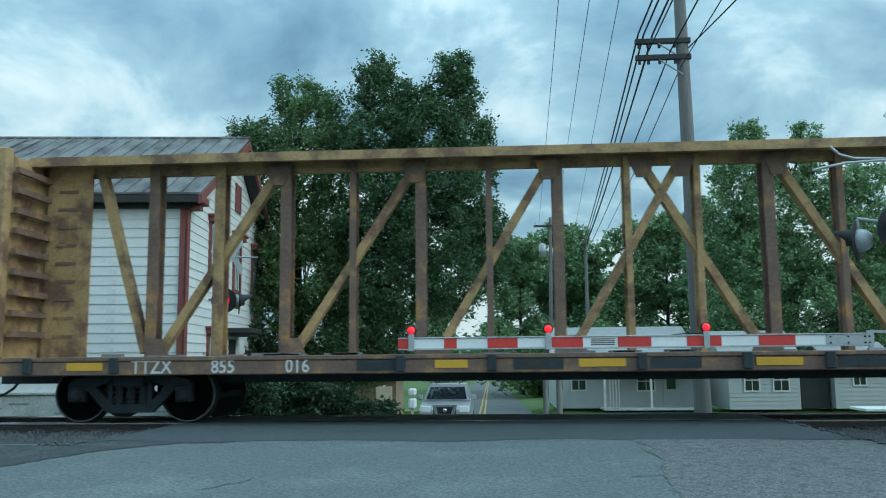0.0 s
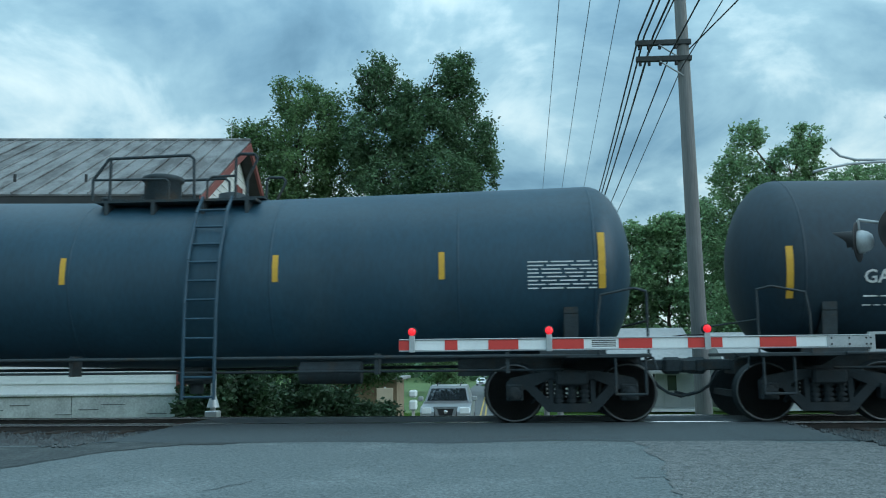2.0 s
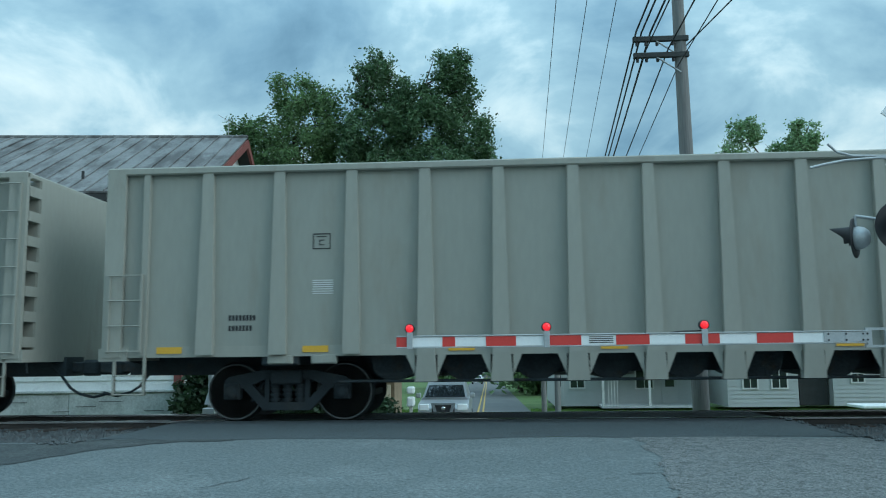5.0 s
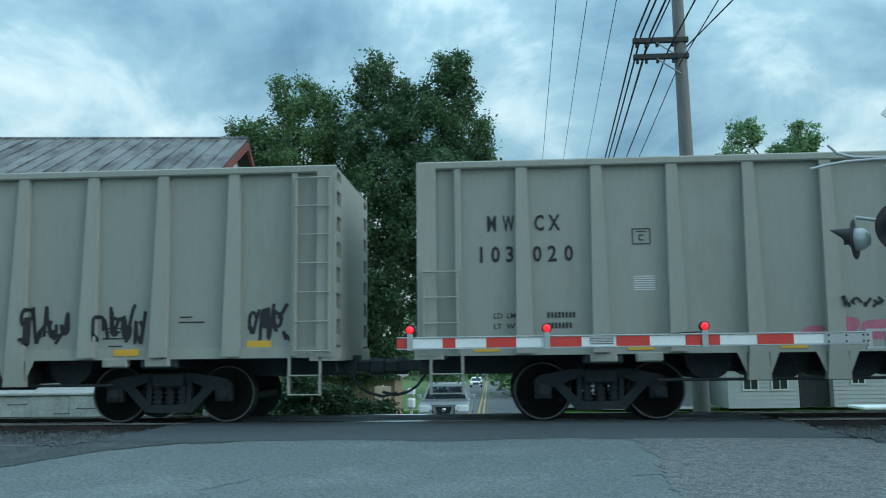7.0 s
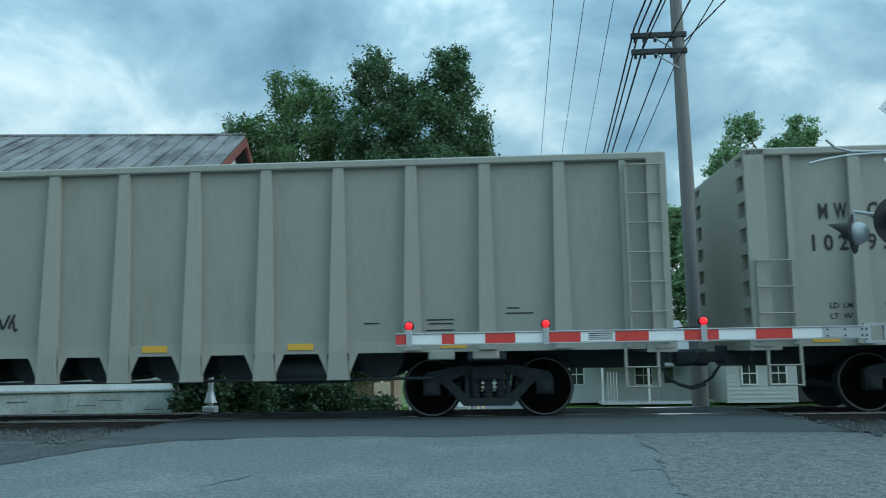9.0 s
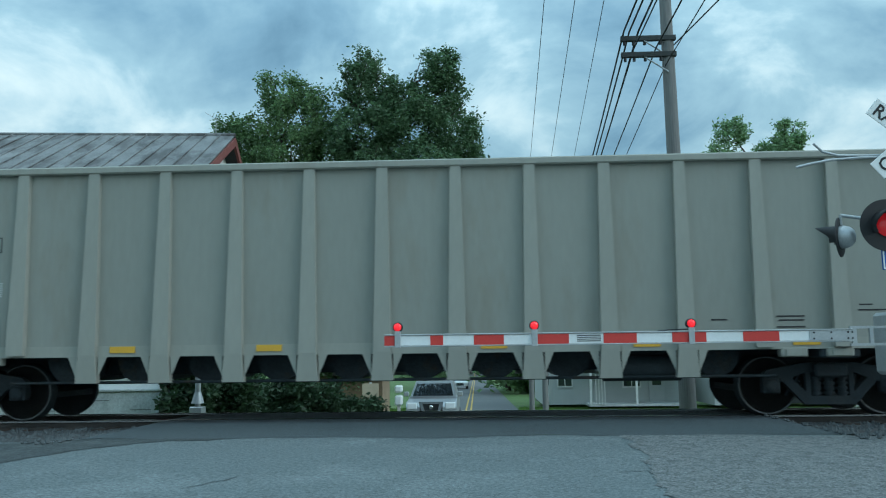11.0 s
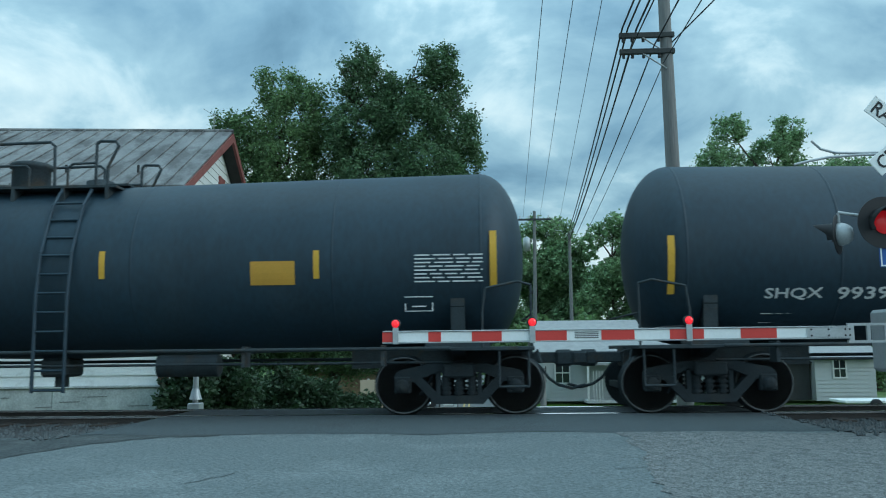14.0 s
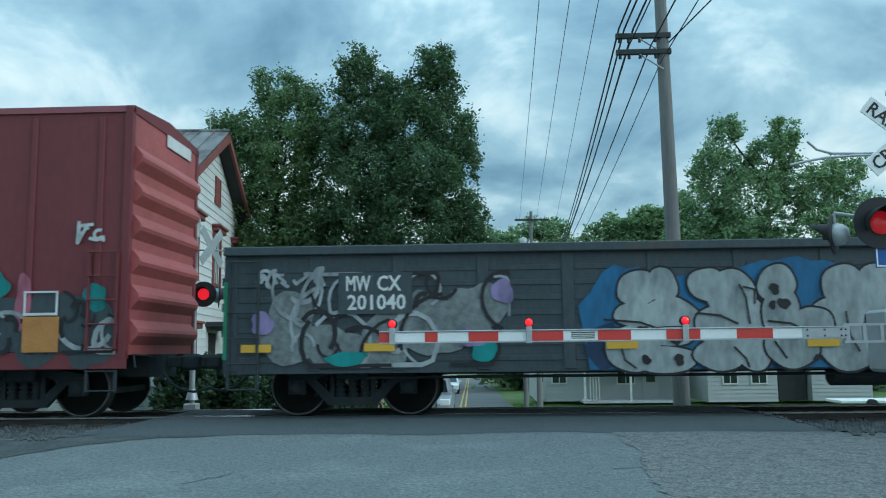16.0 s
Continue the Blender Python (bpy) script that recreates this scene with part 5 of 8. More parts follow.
    for pts, fill in ((em, dark_teal), (ar, plum), (ee, dark_teal)):
        cut_out(car, pts, y, fill, rims, "sprayed block letter with cream rim")
    legs = [(2.9, 1.24), (3.06, 1.5), (3.0, 1.74), (3.54, 1.76), (3.72, 1.26), (3.5, 1.22), (3.43, 1.52), (3.27, 1.57), (3.18, 1.22)]
    part("graffiti_fade", Shape().add([(a, y - 0.022, b) for a, b in legs], [tuple(range(len(legs)))]), mat("spray_mauve", (0.26, 0.12, 0.24), 0.6, vary=0.3, scale=2.5, bump=0.0), car, "mauve lower half of the letter")
    for cx, cz, rx, rz in ((2.3, 1.64, 0.12, 0.05), (1.82, 2.1, 0.05, 0.16), (3.82, 2.3, 0.05, 0.05), (3.84, 2.18, 0.04, 0.05), (2.96, 2.34, 0.07, 0.04), (4.76, 1.96, 0.07, 0.05), (4.9, 1.98, 0.05, 0.05), (3.9, 1.2, 0.05, 0.1), (4.3, 1.02, 0.07, 0.15), (2.16, 1.12, 0.1, 0.1), (2.84, 2.28, 0.05, 0.03), (2.42, 2.36, 0.09, 0.03)):
        flat_patch(car, [(cx, cz, rx, rz, int(cx * 50))], cream, y - 0.026)
    for x0, x1 in ((2.18, 2.8), (3.06, 3.78), (4.46, 4.88)):
        m = (x0 + x1) / 2
        flat_patch(car, [(m - 0.2 * (x1 - x0), 0.91, 0.26 * (x1 - x0), 0.12, 5), (m + 0.22 * (x1 - x0), 0.93, 0.28 * (x1 - x0), 0.13, 6)], cream, y - 0.004)
        piece(car, x0 + 0.06, x1 - 0.06, 0.83, 1.0, 3, int(50 * x0), ((P["black"], 0.022),), y - 0.012)
    # panels and small scribbles
    for i in range(10):
        part("stripe", Shape().box(5.32, 5.86, y - 0.004, y, 1.88 + i * 0.055, 1.905 + i * 0.055), P["white"], car, "white panel stripe")
    part("logo_disc", Shape().turn([(y - 0.009, 0.18), (y - 0.005, 0.2)], "y", (5.59, 0, 2.18), 20), P["blue"], car, "blue round emblem")
    part("blue_panel", Shape().box(5.33, 5.93, y - 0.004, y, 1.56, 1.82), P["blue"], car, "blue painted panel")
    part("panel_bar", Shape().box(5.39, 5.86, y - 0.008, y - 0.004, 1.66, 1.73), P["silver"], car)
    part("stencil_box", Shape().box(5.45, 5.95, y - 0.004, y, 1.14, 1.17).box(5.45, 5.95, y - 0.004, y, 1.24, 1.27).box(5.45, 5.48, y - 0.004, y, 1.17, 1.24).box(5.92, 5.95, y - 0.004, y, 1.17, 1.24), P["silver"], car, "faint outlined stencil")
    piece(car, 6.41, 7.39, 1.92, 2.22, 6, 41, ((P["white"], 0.028),), y)
    piece(car, 6.6, 7.2, 1.55, 1.85, 3, 49, ((P["silver"], 0.022),), y)
    piece(car, 6.45, 7.39, 1.05, 1.28, 4, 42, ((P["white"], 0.03),), y)
    flat_patch(car, [(6.83, 2.3, 0.08, 0.08, 18), (7.88, 1.95, 0.09, 0.12, 19)], P["silver"], y)
    flat_patch(car, [(-4.62, 1.98, 0.4, 0.13, 11), (-4.3, 2.0, 0.22, 0.15, 12)], dark_teal, y)
    piece(car, -4.95, -4.18, 1.84, 2.08, 3, 52, ((P["teal"], 0.05),), y - 0.006)
    piece(car, -4.94, -4.18, 1.36, 1.69, 5, 44, ((P["white"], 0.024),), y - 0.004)
    piece(car, -4.94, -4.22, 0.79, 1.16, 4, 45, ((P["white"], 0.036),), y - 0.004)
    piece(car, -3.9, -3.57, 0.78, 1.0, 3, 53, ((P["white"], 0.028),), y - 0.004)
    piece(car, -3.5, -3.24, 1.76, 1.92, 2, 54, ((P["white"], 0.02),), y - 0.004)
    piece(car, 0.5, 0.8, 0.85, 1.35, 1, 55, ((cream, 0.035),), y - 0.004)
    for pts in ([(0.95, 0.8), (1.05, 1.2), (1.15, 0.8)], [(0.99, 0.95), (1.12, 0.95)], [(1.22, 0.82), (1.22, 1.18), (1.36, 1.14), (1.38, 0.86), (1.22, 0.82)], [(1.6, 0.84), (1.43, 0.84), (1.43, 1.14), (1.6, 1.14)], [(1.43, 1.0), (1.57, 1.0)], [(1.62, 1.2), (1.84, 1.2)], [(1.73, 1.2), (1.73, 0.82)]):
        s = Shape()
        ribbon(s, pts, 0.04, y - 0.004)
        part("graffiti", s, P["white"], car, "white sprayed letter stroke")
    piece(car, -7.4, -6.5, 0.95, 1.6, 4, 57, ((P["silver"], 0.03),), y)
    piece(car, 1.0, 1.5, 1.62, 2.15, 2, 56, ((P["silver"], 0.02),), y)
    lettering("DJJX", 0.30, -6.15, y, 1.98, SPRAY["silver"], car)
    for k in range(5):
        part("stencil_bar", Shape().box(-6.12 + 0.18 * k, -6.0 + 0.18 * k, y - 0.004, y, 1.56, 1.74), SPRAY["silver"], car)
    for x in (-3.74, 1.15, 3.15, 7.2):
        part("reflector", Shape().box(x, x + 0.42, y - 0.004, y - 0.001, 1.04, 1.14), REFLECT, car, "dull yellow reflector")


def paint_gondola_two(car, e):
    y = -1.526
    P = SPRAY
    chrome = mat("spray_dirty_silver", (0.30, 0.335, 0.335), 0.6, vary=0.35, scale=2.2, fine=12, bump=0.08, second=(0.16, 0.185, 0.19), spot=0.55, spot_scale=1.4, stretch=(1, 1, 0.4))
    navy = mat("spray_navy", (0.012, 0.03, 0.075), 0.65, vary=0.3, scale=2.0, fine=12, bump=0.0)
    # blue ground with a ragged upper edge
    rng = random.Random(6)
    xs = steps((-2.45, 6.1, 46))
    rim = [(x, 2.22 + 0.13 * math.sin(2.1 * x) + rng.uniform(-0.05, 0.05) - 0.5 * smooth(4.8, 6.1, x) - 0.7 * smooth(-1.9, -2.45, x)) for x in xs]
    part("graffiti_ground", Shape().add([(a, y, b) for a, b in rim + [(6.1, 0.7), (-2.3, 0.7)]], [tuple(range(len(rim) + 2))]), P["blue"], car, "blue sprayed ground of the letters")
    flat_patch(car, [(3.27, 1.19, 0.4, 0.5, 3), (4.39, 1.02, 0.3, 0.4, 4), (-2.1, 1.05, 0.28, 0.3, 5)], navy, y - 0.004)
    for k, (paint, lobes) in enumerate((
            (chrome, [(-1.53, 1.92, 0.34, 0.26), (-1.18, 1.96, 0.24, 0.26), (-1.61, 1.53, 0.3, 0.19), (-1.1, 1.4, 0.47, 0.39), (-1.65, 1.02, 0.43, 0.34), (-1.18, 0.84, 0.52, 0.19)]),
            (chrome, [(-0.5, 1.96, 0.28, 0.26), (-0.15, 1.79, 0.39, 0.39), (-0.33, 1.32, 0.36, 0.34), (-0.37, 0.9, 0.36, 0.24), (0.1, 1.27, 0.3, 0.5), (0.15, 0.86, 0.24, 0.19)]),
            (chrome, [(0.53, 1.96, 0.28, 0.29), (0.57, 1.53, 0.28, 0.39), (0.7, 1.02, 0.39, 0.33), (1.05, 1.36, 0.3, 0.24)]),
            (chrome, [(1.52, 1.92, 0.33, 0.31), (2.07, 1.96, 0.33, 0.28), (1.99, 1.66, 0.3, 0.21), (1.39, 1.45, 0.39, 0.3), (1.56, 1.0, 0.47, 0.33), (2.16, 1.0, 0.43, 0.33)]),
            (chrome, [(3.19, 1.71, 0.3, 0.34), (3.08, 1.27, 0.24, 0.43), (3.27, 1.53, 0.19, 0.26)]),
            (P["teal"], [(3.62, 1.53, 0.3, 0.5), (3.7, 1.03, 0.26, 0.33), (4.04, 0.86, 0.39, 0.19), (3.83, 1.95, 0.17, 0.15)]),
            (chrome, [(4.39, 1.84, 0.33, 0.28), (4.73, 1.66, 0.26, 0.39), (4.6, 1.19, 0.24, 0.45)]),
            (P["teal"], [(5.24, 1.66, 0.39, 0.36), (5.5, 1.19, 0.34, 0.45), (5.2, 0.89, 0.3, 0.22)]),
            (chrome, [(5.97, 0.89, 0.19, 0.2)]),
            (chrome, [(6.25, 0.87, 0.15, 0.17)]))):
        swollen(car, lobes, y - 0.010 - 0.009 * (k % 3), paint, P["black"], 51 + 7 * k, "pale sprayed bubble letter" if paint is not P["teal"] else "teal sprayed bubble letter")
    front = y - 0.040
    for x, z, r in ((-1.48, 1.27, 0.09), (-1.46, 0.84, 0.07), (-1.01, 1.14, 0.09), (-0.97, 0.84, 0.08), (0.49, 1.88, 0.08), (0.62, 1.66, 0.09), (0.45, 1.64, 0.06), (0.75, 1.19, 0.07), (1.95, 0.8, 0.09), (1.05, 0.84, 0.05), (3.74, 1.84, 0.08), (3.74, 0.93, 0.07), (5.16, 1.53, 0.06), (5.63, 1.19, 0.07)):
        flat_patch(car, [(x, z, r, r, int(90 * r))], P["black"] if x < 3 else P["yellow"], front, label="sprayed spot")
    for pts in ([(-2.08, 1.45), (-1.53, 1.4), (-1.18, 1.27)], [(-1.87, 1.19), (-1.78, 0.84), (-1.61, 0.71)], [(-0.67, 1.53), (-0.33, 1.49), (-0.07, 1.36)], [(-0.03, 1.96), (0.06, 1.75), (0.1, 1.36)], [(0.02, 1.92), (0.19, 1.88), (0.19, 1.66)], [(-0.15, 1.02), (0.02, 0.84), (0.06, 0.71)], [(0.36, 1.4), (0.7, 1.36), (1.05, 1.19)], [(0.45, 1.1), (0.62, 0.84)], [(1.52, 1.53), (1.56, 1.19), (1.69, 0.93)], [(1.9, 1.53), (2.24, 1.4)], [(1.9, 1.19), (2.42, 1.14)], [(3.44, 1.71), (3.66, 1.53), (3.53, 1.27)], [(4.0, 1.58), (4.26, 1.49), (4.22, 1.19)], [(4.52, 1.53), (4.47, 1.02)], [(4.99, 1.45), (5.2, 1.32), (5.67, 1.45)]):
        s = Shape()
        ribbon(s, pts, 0.032, front)
        part("graffiti_stroke", s, P["black"], car, "black sprayed line")
    # pale blurred figures and scribbles at the ends
    flat_patch(car, [(-6.9, 1.35, 0.5, 0.5, 21), (-6.2, 1.1, 0.45, 0.35, 22), (-5.4, 1.2, 0.4, 0.38, 23), (-4.7, 1.4, 0.45, 0.55, 24), (-4.0, 1.6, 0.4, 0.5, 25), (-5.9, 0.95, 0.5, 0.2, 26)], mat("faded_spray_grey", (0.17, 0.19, 0.19), 0.7, vary=0.5, scale=2.5, fine=12, bump=0.0), y)
    graffiti(car, "graffiti", -7.5, -3.5, 0.8, 2.2, y - 0.012, [P["silver"], P["black"]], 71, 30, 0.06)
    flat_patch(car, [(-3.9, 1.05, 0.22, 0.2, 27), (-6.0, 0.9, 0.35, 0.1, 28)], P["teal"], y - 0.02)
    piece(car, -7.4, -6.3, 2.0, 2.3, 4, 72, ((P["silver"], 0.05),), y - 0.02)
    part("green_stripe", Shape().box(-e, -e + 0.09, y - 0.01, y, 0.9, 2.1), P["green"], car, "green sprayed edge stripe")
    part("dark_panel", Shape().box(-6.12, -4.98, y - 0.030, y - 0.024, 1.58, 2.22), GON_PAINT, car)
    flat_word("MW", -6.0, -5.62, y - 0.032, 1.93, 0.24, LETTER_WHITE, car)
    flat_word("CX", -5.52, -5.15, y - 0.032, 1.93, 0.24, LETTER_WHITE, car)
    flat_word("201040", -5.98, -5.08, y - 0.032, 1.64, 0.24, LETTER_WHITE, car)
    for x, z in ((-7.3, 1.45), (-3.6, 1.9), (-4.1, 1.2)):
        flat_patch(car, [(x, z, 0.2, 0.16, int(20 - x))], P["lilac"], y - 0.022)
    piece(car, 5.1, 6.2, 1.95, 2.3, 5, 73, ((P["white"], 0.03),), y - 0.02)
    piece(car, 6.5, 7.4, 2.05, 2.3, 4, 74, ((P["white"], 0.03),), y)
    graffiti(car, "graffiti", 6.1, 7.6, 0.8, 1.9, y, [P["lilac"], P["silver"]], 75, 24, 0.045)
    for x in (-7.62, -5.72, -2.05, 0.93, 3.82, 6.7):
        part("reflector", Shape().box(x, x + 0.47, y - 0.052, y - 0.048, 1.01, 1.13), REFLECT, car, "yellow reflector")


def paint_boxcar(car, e):
    y = -1.612
    P = SPRAY
    x0 = e - 3.4
    flat_patch(car, [(x0 + 0.3, 1.6, 0.6, 0.55, 1), (x0 + 1.2, 1.5, 0.7, 0.6, 2), (x0 + 2.2, 1.45, 0.6, 0.6, 3), (x0 + 2.9, 1.3, 0.4, 0.5, 4)], GON_PAINT, y + 0.045)
    flat_patch(car, [(x0 + 0.4, 2.0, 0.3, 0.16, 5), (x0 + 1.3, 2.12, 0.22, 0.22, 6), (x0 + 2.9, 1.9, 0.2, 0.2, 7)], P["teal"], y + 0.04)
    flat_patch(car, [(x0 + 0.7, 1.75, 0.22, 0.14, 8), (x0 + 1.75, 1.85, 0.14, 0.4, 9)], P["pink"], y + 0.035)
    graffiti(car, "graffiti", x0, e - 0.15, 1.05, 2.0, y + 0.028, [P["silver"], P["black"]], 81, 30, 0.07)
    part("frame_panel", Shape().box(e - 1.62, e - 1.08, y + 0.006, y + 0.02, 1.62, 1.66).box(e - 1.62, e - 1.08, y + 0.006, y + 0.02, 1.97, 2.0).box(e - 1.62, e - 1.59, y + 0.006, y + 0.02, 1.66, 1.97).box(e - 1.11, e - 1.08, y + 0.006, y + 0.02, 1.66, 1.97), LETTER_WHITE, car, "white outlined panel")
    part("orange_panel", Shape().box(e - 1.62, e - 1.05, y + 0.006, y + 0.02, 1.05, 1.6), mat("orange_board", (0.42, 0.19, 0.05), 0.6, vary=0.25, bump=0.1), car, "orange-brown panel")
    piece(car, e - 0.85, e - 0.35, 2.75, 3.1, 2, 82, ((P["white"], 0.05),), y + 0.03)


def scrawl_word(car, x0, x1, z0, z1, n, seed, material, width=0.035, label="spray-painted scrawl"):
    for pts in strokes_of(x0, x1, z0, z1, n, seed):
        s = Shape()
        bent_ribbon(s, pts, width)
        part("graffiti", s, material, car, label)


def tank_box(car, x, z, w, h, material=None):
    """Empty outlined panel on the tank's side."""
    m = material or LETTER_WHITE
    s = Shape()
    for a, b, c, d in ((0, w, 0, 0.015), (0, w, h - 0.015, h), (0, 0.015, 0, h), (w - 0.015, w, 0, h), (0.25 * w, 0.75 * w, 0.3 * h, 0.38 * h)):
        y = on_tank(z + (c + d) / 2, x) - 0.004
        s.box(x + a, x + b, y - 0.006, y + 0.02, z + c, z + d)
    part("stencil_box", s, m, car, "small outlined stencil")


def hop_face(x):
    """y of the hopper car's lower side: proud at the posts."""
    return -HW - 0.036 if min(abs(x - p) for p in POSTS) < 0.15 else -HW + 0.094


def hop_tag(car, items):
    """Sprayed tags on the side panels of a hopper car."""
    for x0, x1, z0, z1, n, seed, layers in items:
        piece(car, x0, x1, z0, z1, n, seed, layers, hop_face)


# ---- the train, in the order in which it passes ----
def build_train():
    P = SPRAY
    flatcar_beam()
    t = tank(-26.12, -9.66, (("UTLX", -5.93, -4.95, 2.10), ("649701", -4.82, -3.87, 2.10)), TANK_PAINT_B, LETTER_GOLD, ((-6.91, 2.03, 2.90), (-3.77, 2.30, 2.74), (-1.4, 2.28, 2.71), (1.6, 2.27, 2.70), (3.98, 2.27, 2.70), (6.87, 2.04, 2.93)), "blue-black tank car with gold lettering and scrawl", (1.45, 2.34, 0.15))
    scrawl_word(t, -1.45, 0.2, 1.36, 2.1, 4, 91, P["white"], 0.04)
    tank_mark(1.66, 2.24, 2.54, 0.75, t, mat("yellow_notice", (0.55, 0.5, 0.08), 0.6, vary=0.1, bump=0.0), "notice_plate", "yellow notice plate")
    t = tank(-43.77, -26.12, (("GATX", -6.39, -5.62, 2.08), ("51618", -5.43, -4.59, 2.08)), marks=((-7.48, 1.87, 2.66), (-2.92, 2.01, 2.17), (-0.42, 1.99, 2.43), (1.43, 1.96, 2.25), (4.24, 1.96, 2.28), (7.5, 1.95, 2.75)), label="black tank car with white lettering, covered in scrawls", size=(1.45, 2.36, 0.12))
    tank_box(t, -4.35, 2.05, 0.28, 0.26)
    scrawl_word(t, -4.5, -1.55, 1.62, 2.08, 8, 92, P["silver"], 0.018)
    scrawl_word(t, 0.95, 1.75, 2.55, 3.27, 2, 93, P["white"], 0.022)
    scrawl_word(t, 0.93, 2.2, 1.72, 2.42, 3, 94, P["silver"], 0.018)
    scrawl_word(t, 1.95, 4.64, 1.70, 2.02, 8, 95, P["silver"], 0.018)
    tank_rows(1.32, 1.9, 3, 0.5, t, P["silver"], 0.06, 0.02)
    tank_mark(4.74, 1.72, 1.97, 0.72, t, mat("orange_notice", (0.42, 0.17, 0.03), 0.6, vary=0.15, bump=0.0), "notice_plate", "orange notice plate")
    tank(-60.37, -43.77, (("UTLX", -6.20, -5.29, 1.90), ("646623", -5.15, -4.14, 1.90)), TANK_PAINT_B, LETTER_GOLD, ((-7.05, 2.09, 2.97), (-3.85, 2.25, 2.67), (-1.73, 2.24, 2.67), (1.73, 2.23, 2.66), (4.36, 2.23, 2.66), (6.83, 2.06, 2.93)), "blue-black tank car with gold lettering", (1.45, 2.32, 0.14))
    ends = [-60.37, -81.12, -101.65, -122.3, -142.95, -163.52, -184.12, -204.69, -225.1, -245.45, -265.85, -286.55]
    plates = ["102802", "103004", "", "", "103020", "102817", "102950", "", "", "102807", "103063"]
    cars = [hopper((a + b) / 2, ("MWCX", n) if n else None) for a, b, n in zip(ends, ends[1:], plates)]
    black = ((P["black"], 0.04),)
    c = cars[4]
    flat_patch(c, [(-2.75, 1.3, 0.26, 0.2, 1), (2.35, 1.35, 0.3, 0.2, 2), (-3.3, 1.4, 0.2, 0.16, 3), (-2.0, 1.75, 0.2, 0.2, 4), (-3.75, 1.3, 0.2, 0.1, 5)], P["pink"], -HW + 0.094)
    hop_tag(c, ((-1.6, 1.7, 1.2, 1.95, 8, 101, ((P["pink"], 0.36), (P["black"], 0.31), (P["teal"], 0.25), (P["black"], 0.05))), (-2.5, -1.6, 1.25, 1.6, 2, 102, ((P["black"], 0.26), (P["green"], 0.2)))))
    hop_tag(c, ((-3.35, -2.7, 1.68, 1.84, 4, 103, black), (2.65, 3.2, 1.65, 1.9, 2, 104, black), (4.95, 5.75, 1.45, 1.85, 3, 105, black), (7.3, 7.9, 1.45, 1.65, 3, 106, black)))
    for x in (3.3, 4.65, 5.85, 8.25):
        hop_tag(cars[5], ((x, x + 0.78, 1.26, 1.88, 4, int(110 + x), ((P["black"], 0.055),)),))
    hop_tag(cars[7], ((-1.2, -0.55, 1.45, 1.72, 4, 120, ((P["black"], 0.04),)),))
    t = tank(-304.11, -286.55, (("GBRX", -7.2, -6.22, 2.03), ("703868", -5.94, -4.51, 2.03)), marks=((-7.38, 1.68, 2.52), (-4.35, 2.08, 2.52), (-1.36, 2.06, 2.50), (1.37, 2.08, 2.52), (4.41, 2.06, 2.50), (7.44, 1.76, 2.63)), size=(1.5, 2.46, 0.10))
    scrawl_word(t, -7.25, -6.6, 1.42, 1.9, 3, 131, P["silver"], 0.018)
    scrawl_word(t, -1.05, -0.3, 1.72, 2.12, 3, 132, P["silver"], 0.018)
    scrawl_word(t, 2.1, 4.5, 1.92, 2.25, 9, 133, P["white"], 0.03)
    tank_rows(-3.5, 2.0, 5, 0.65, t, P["silver"], 0.07, 0.03)
    tank_rows(2.55, 1.86, 3, 0.45, t, P["silver"], 0.07, 0.025)
    tank_rows(-1.6, 3.55, 2, 0.42, t, P["silver"], 0.05, 0.018, (1.2, 1.6))
    tank_box(t, 5.81, 1.6, 0.44, 0.25)
    tank_box(t, -4.05, 2.02, 0.27, 0.26)
    t = tank(-321.82, -304.11, (("SHQX", -6.09, -5.21, 1.72), ("9939", -5.0, -4.21, 1.72)), marks=((-7.52, 1.83, 2.72), (-4.24, 2.12, 2.55), (-1.06, 2.10, 2.54), (1.31, 2.10, 2.54), (4.41, 2.10, 2.54), (7.36, 1.86, 2.75)), size=(1.5, 2.45, 0.13))
    tank_box(t, -3.94, 1.75, 0.27, 0.24)
    tank_box(t, 5.05, 1.55, 0.5, 0.28)
    tank_rows(-0.5, 3.35, 2, 0.32, t, P["silver"], 0.05, 0.018, (1.2, 1.6))
    t = tank(-339.55, -321.82, (("CRDX", -7.06, -6.12, 2.09), ("290032", -6.0, -4.84, 2.09)), marks=((-7.89, 1.95, 2.80), (-4.80, 2.24, 2.68), (-1.67, 2.24, 2.68), (1.31, 2.18, 2.62), (4.72, 2.14, 2.58), (7.48, 1.98, 2.85)), size=(1.48, 2.40, 0.14))
    tank_box(t, -4.72, 2.09, 0.27, 0.24)
    tank_box(t, 6.09, 1.62, 0.44, 0.23)
    notice = mat("amber_notice", (0.5, 0.27, 0.03), 0.6, vary=0.12, bump=0.0)
    tank_mark(-1.9, 1.58, 1.82, 0.70, t, notice, "notice_plate", "amber notice plate")
    tank_mark(3.68, 2.05, 2.42, 0.7, t, notice, "notice_plate", "amber notice plate")
    car, e = gondola(-357.05, -339.55, "dark gondola car covered in bright graffiti")
    paint_gondola_one(car, e)
    car, e = gondola(-374.2, -357.05, "dark gondola car with blue and silver graffiti")
    paint_gondola_two(car, e)
    car, e = boxcar(-374.33)
    paint_boxcar(car, e)


build_train()


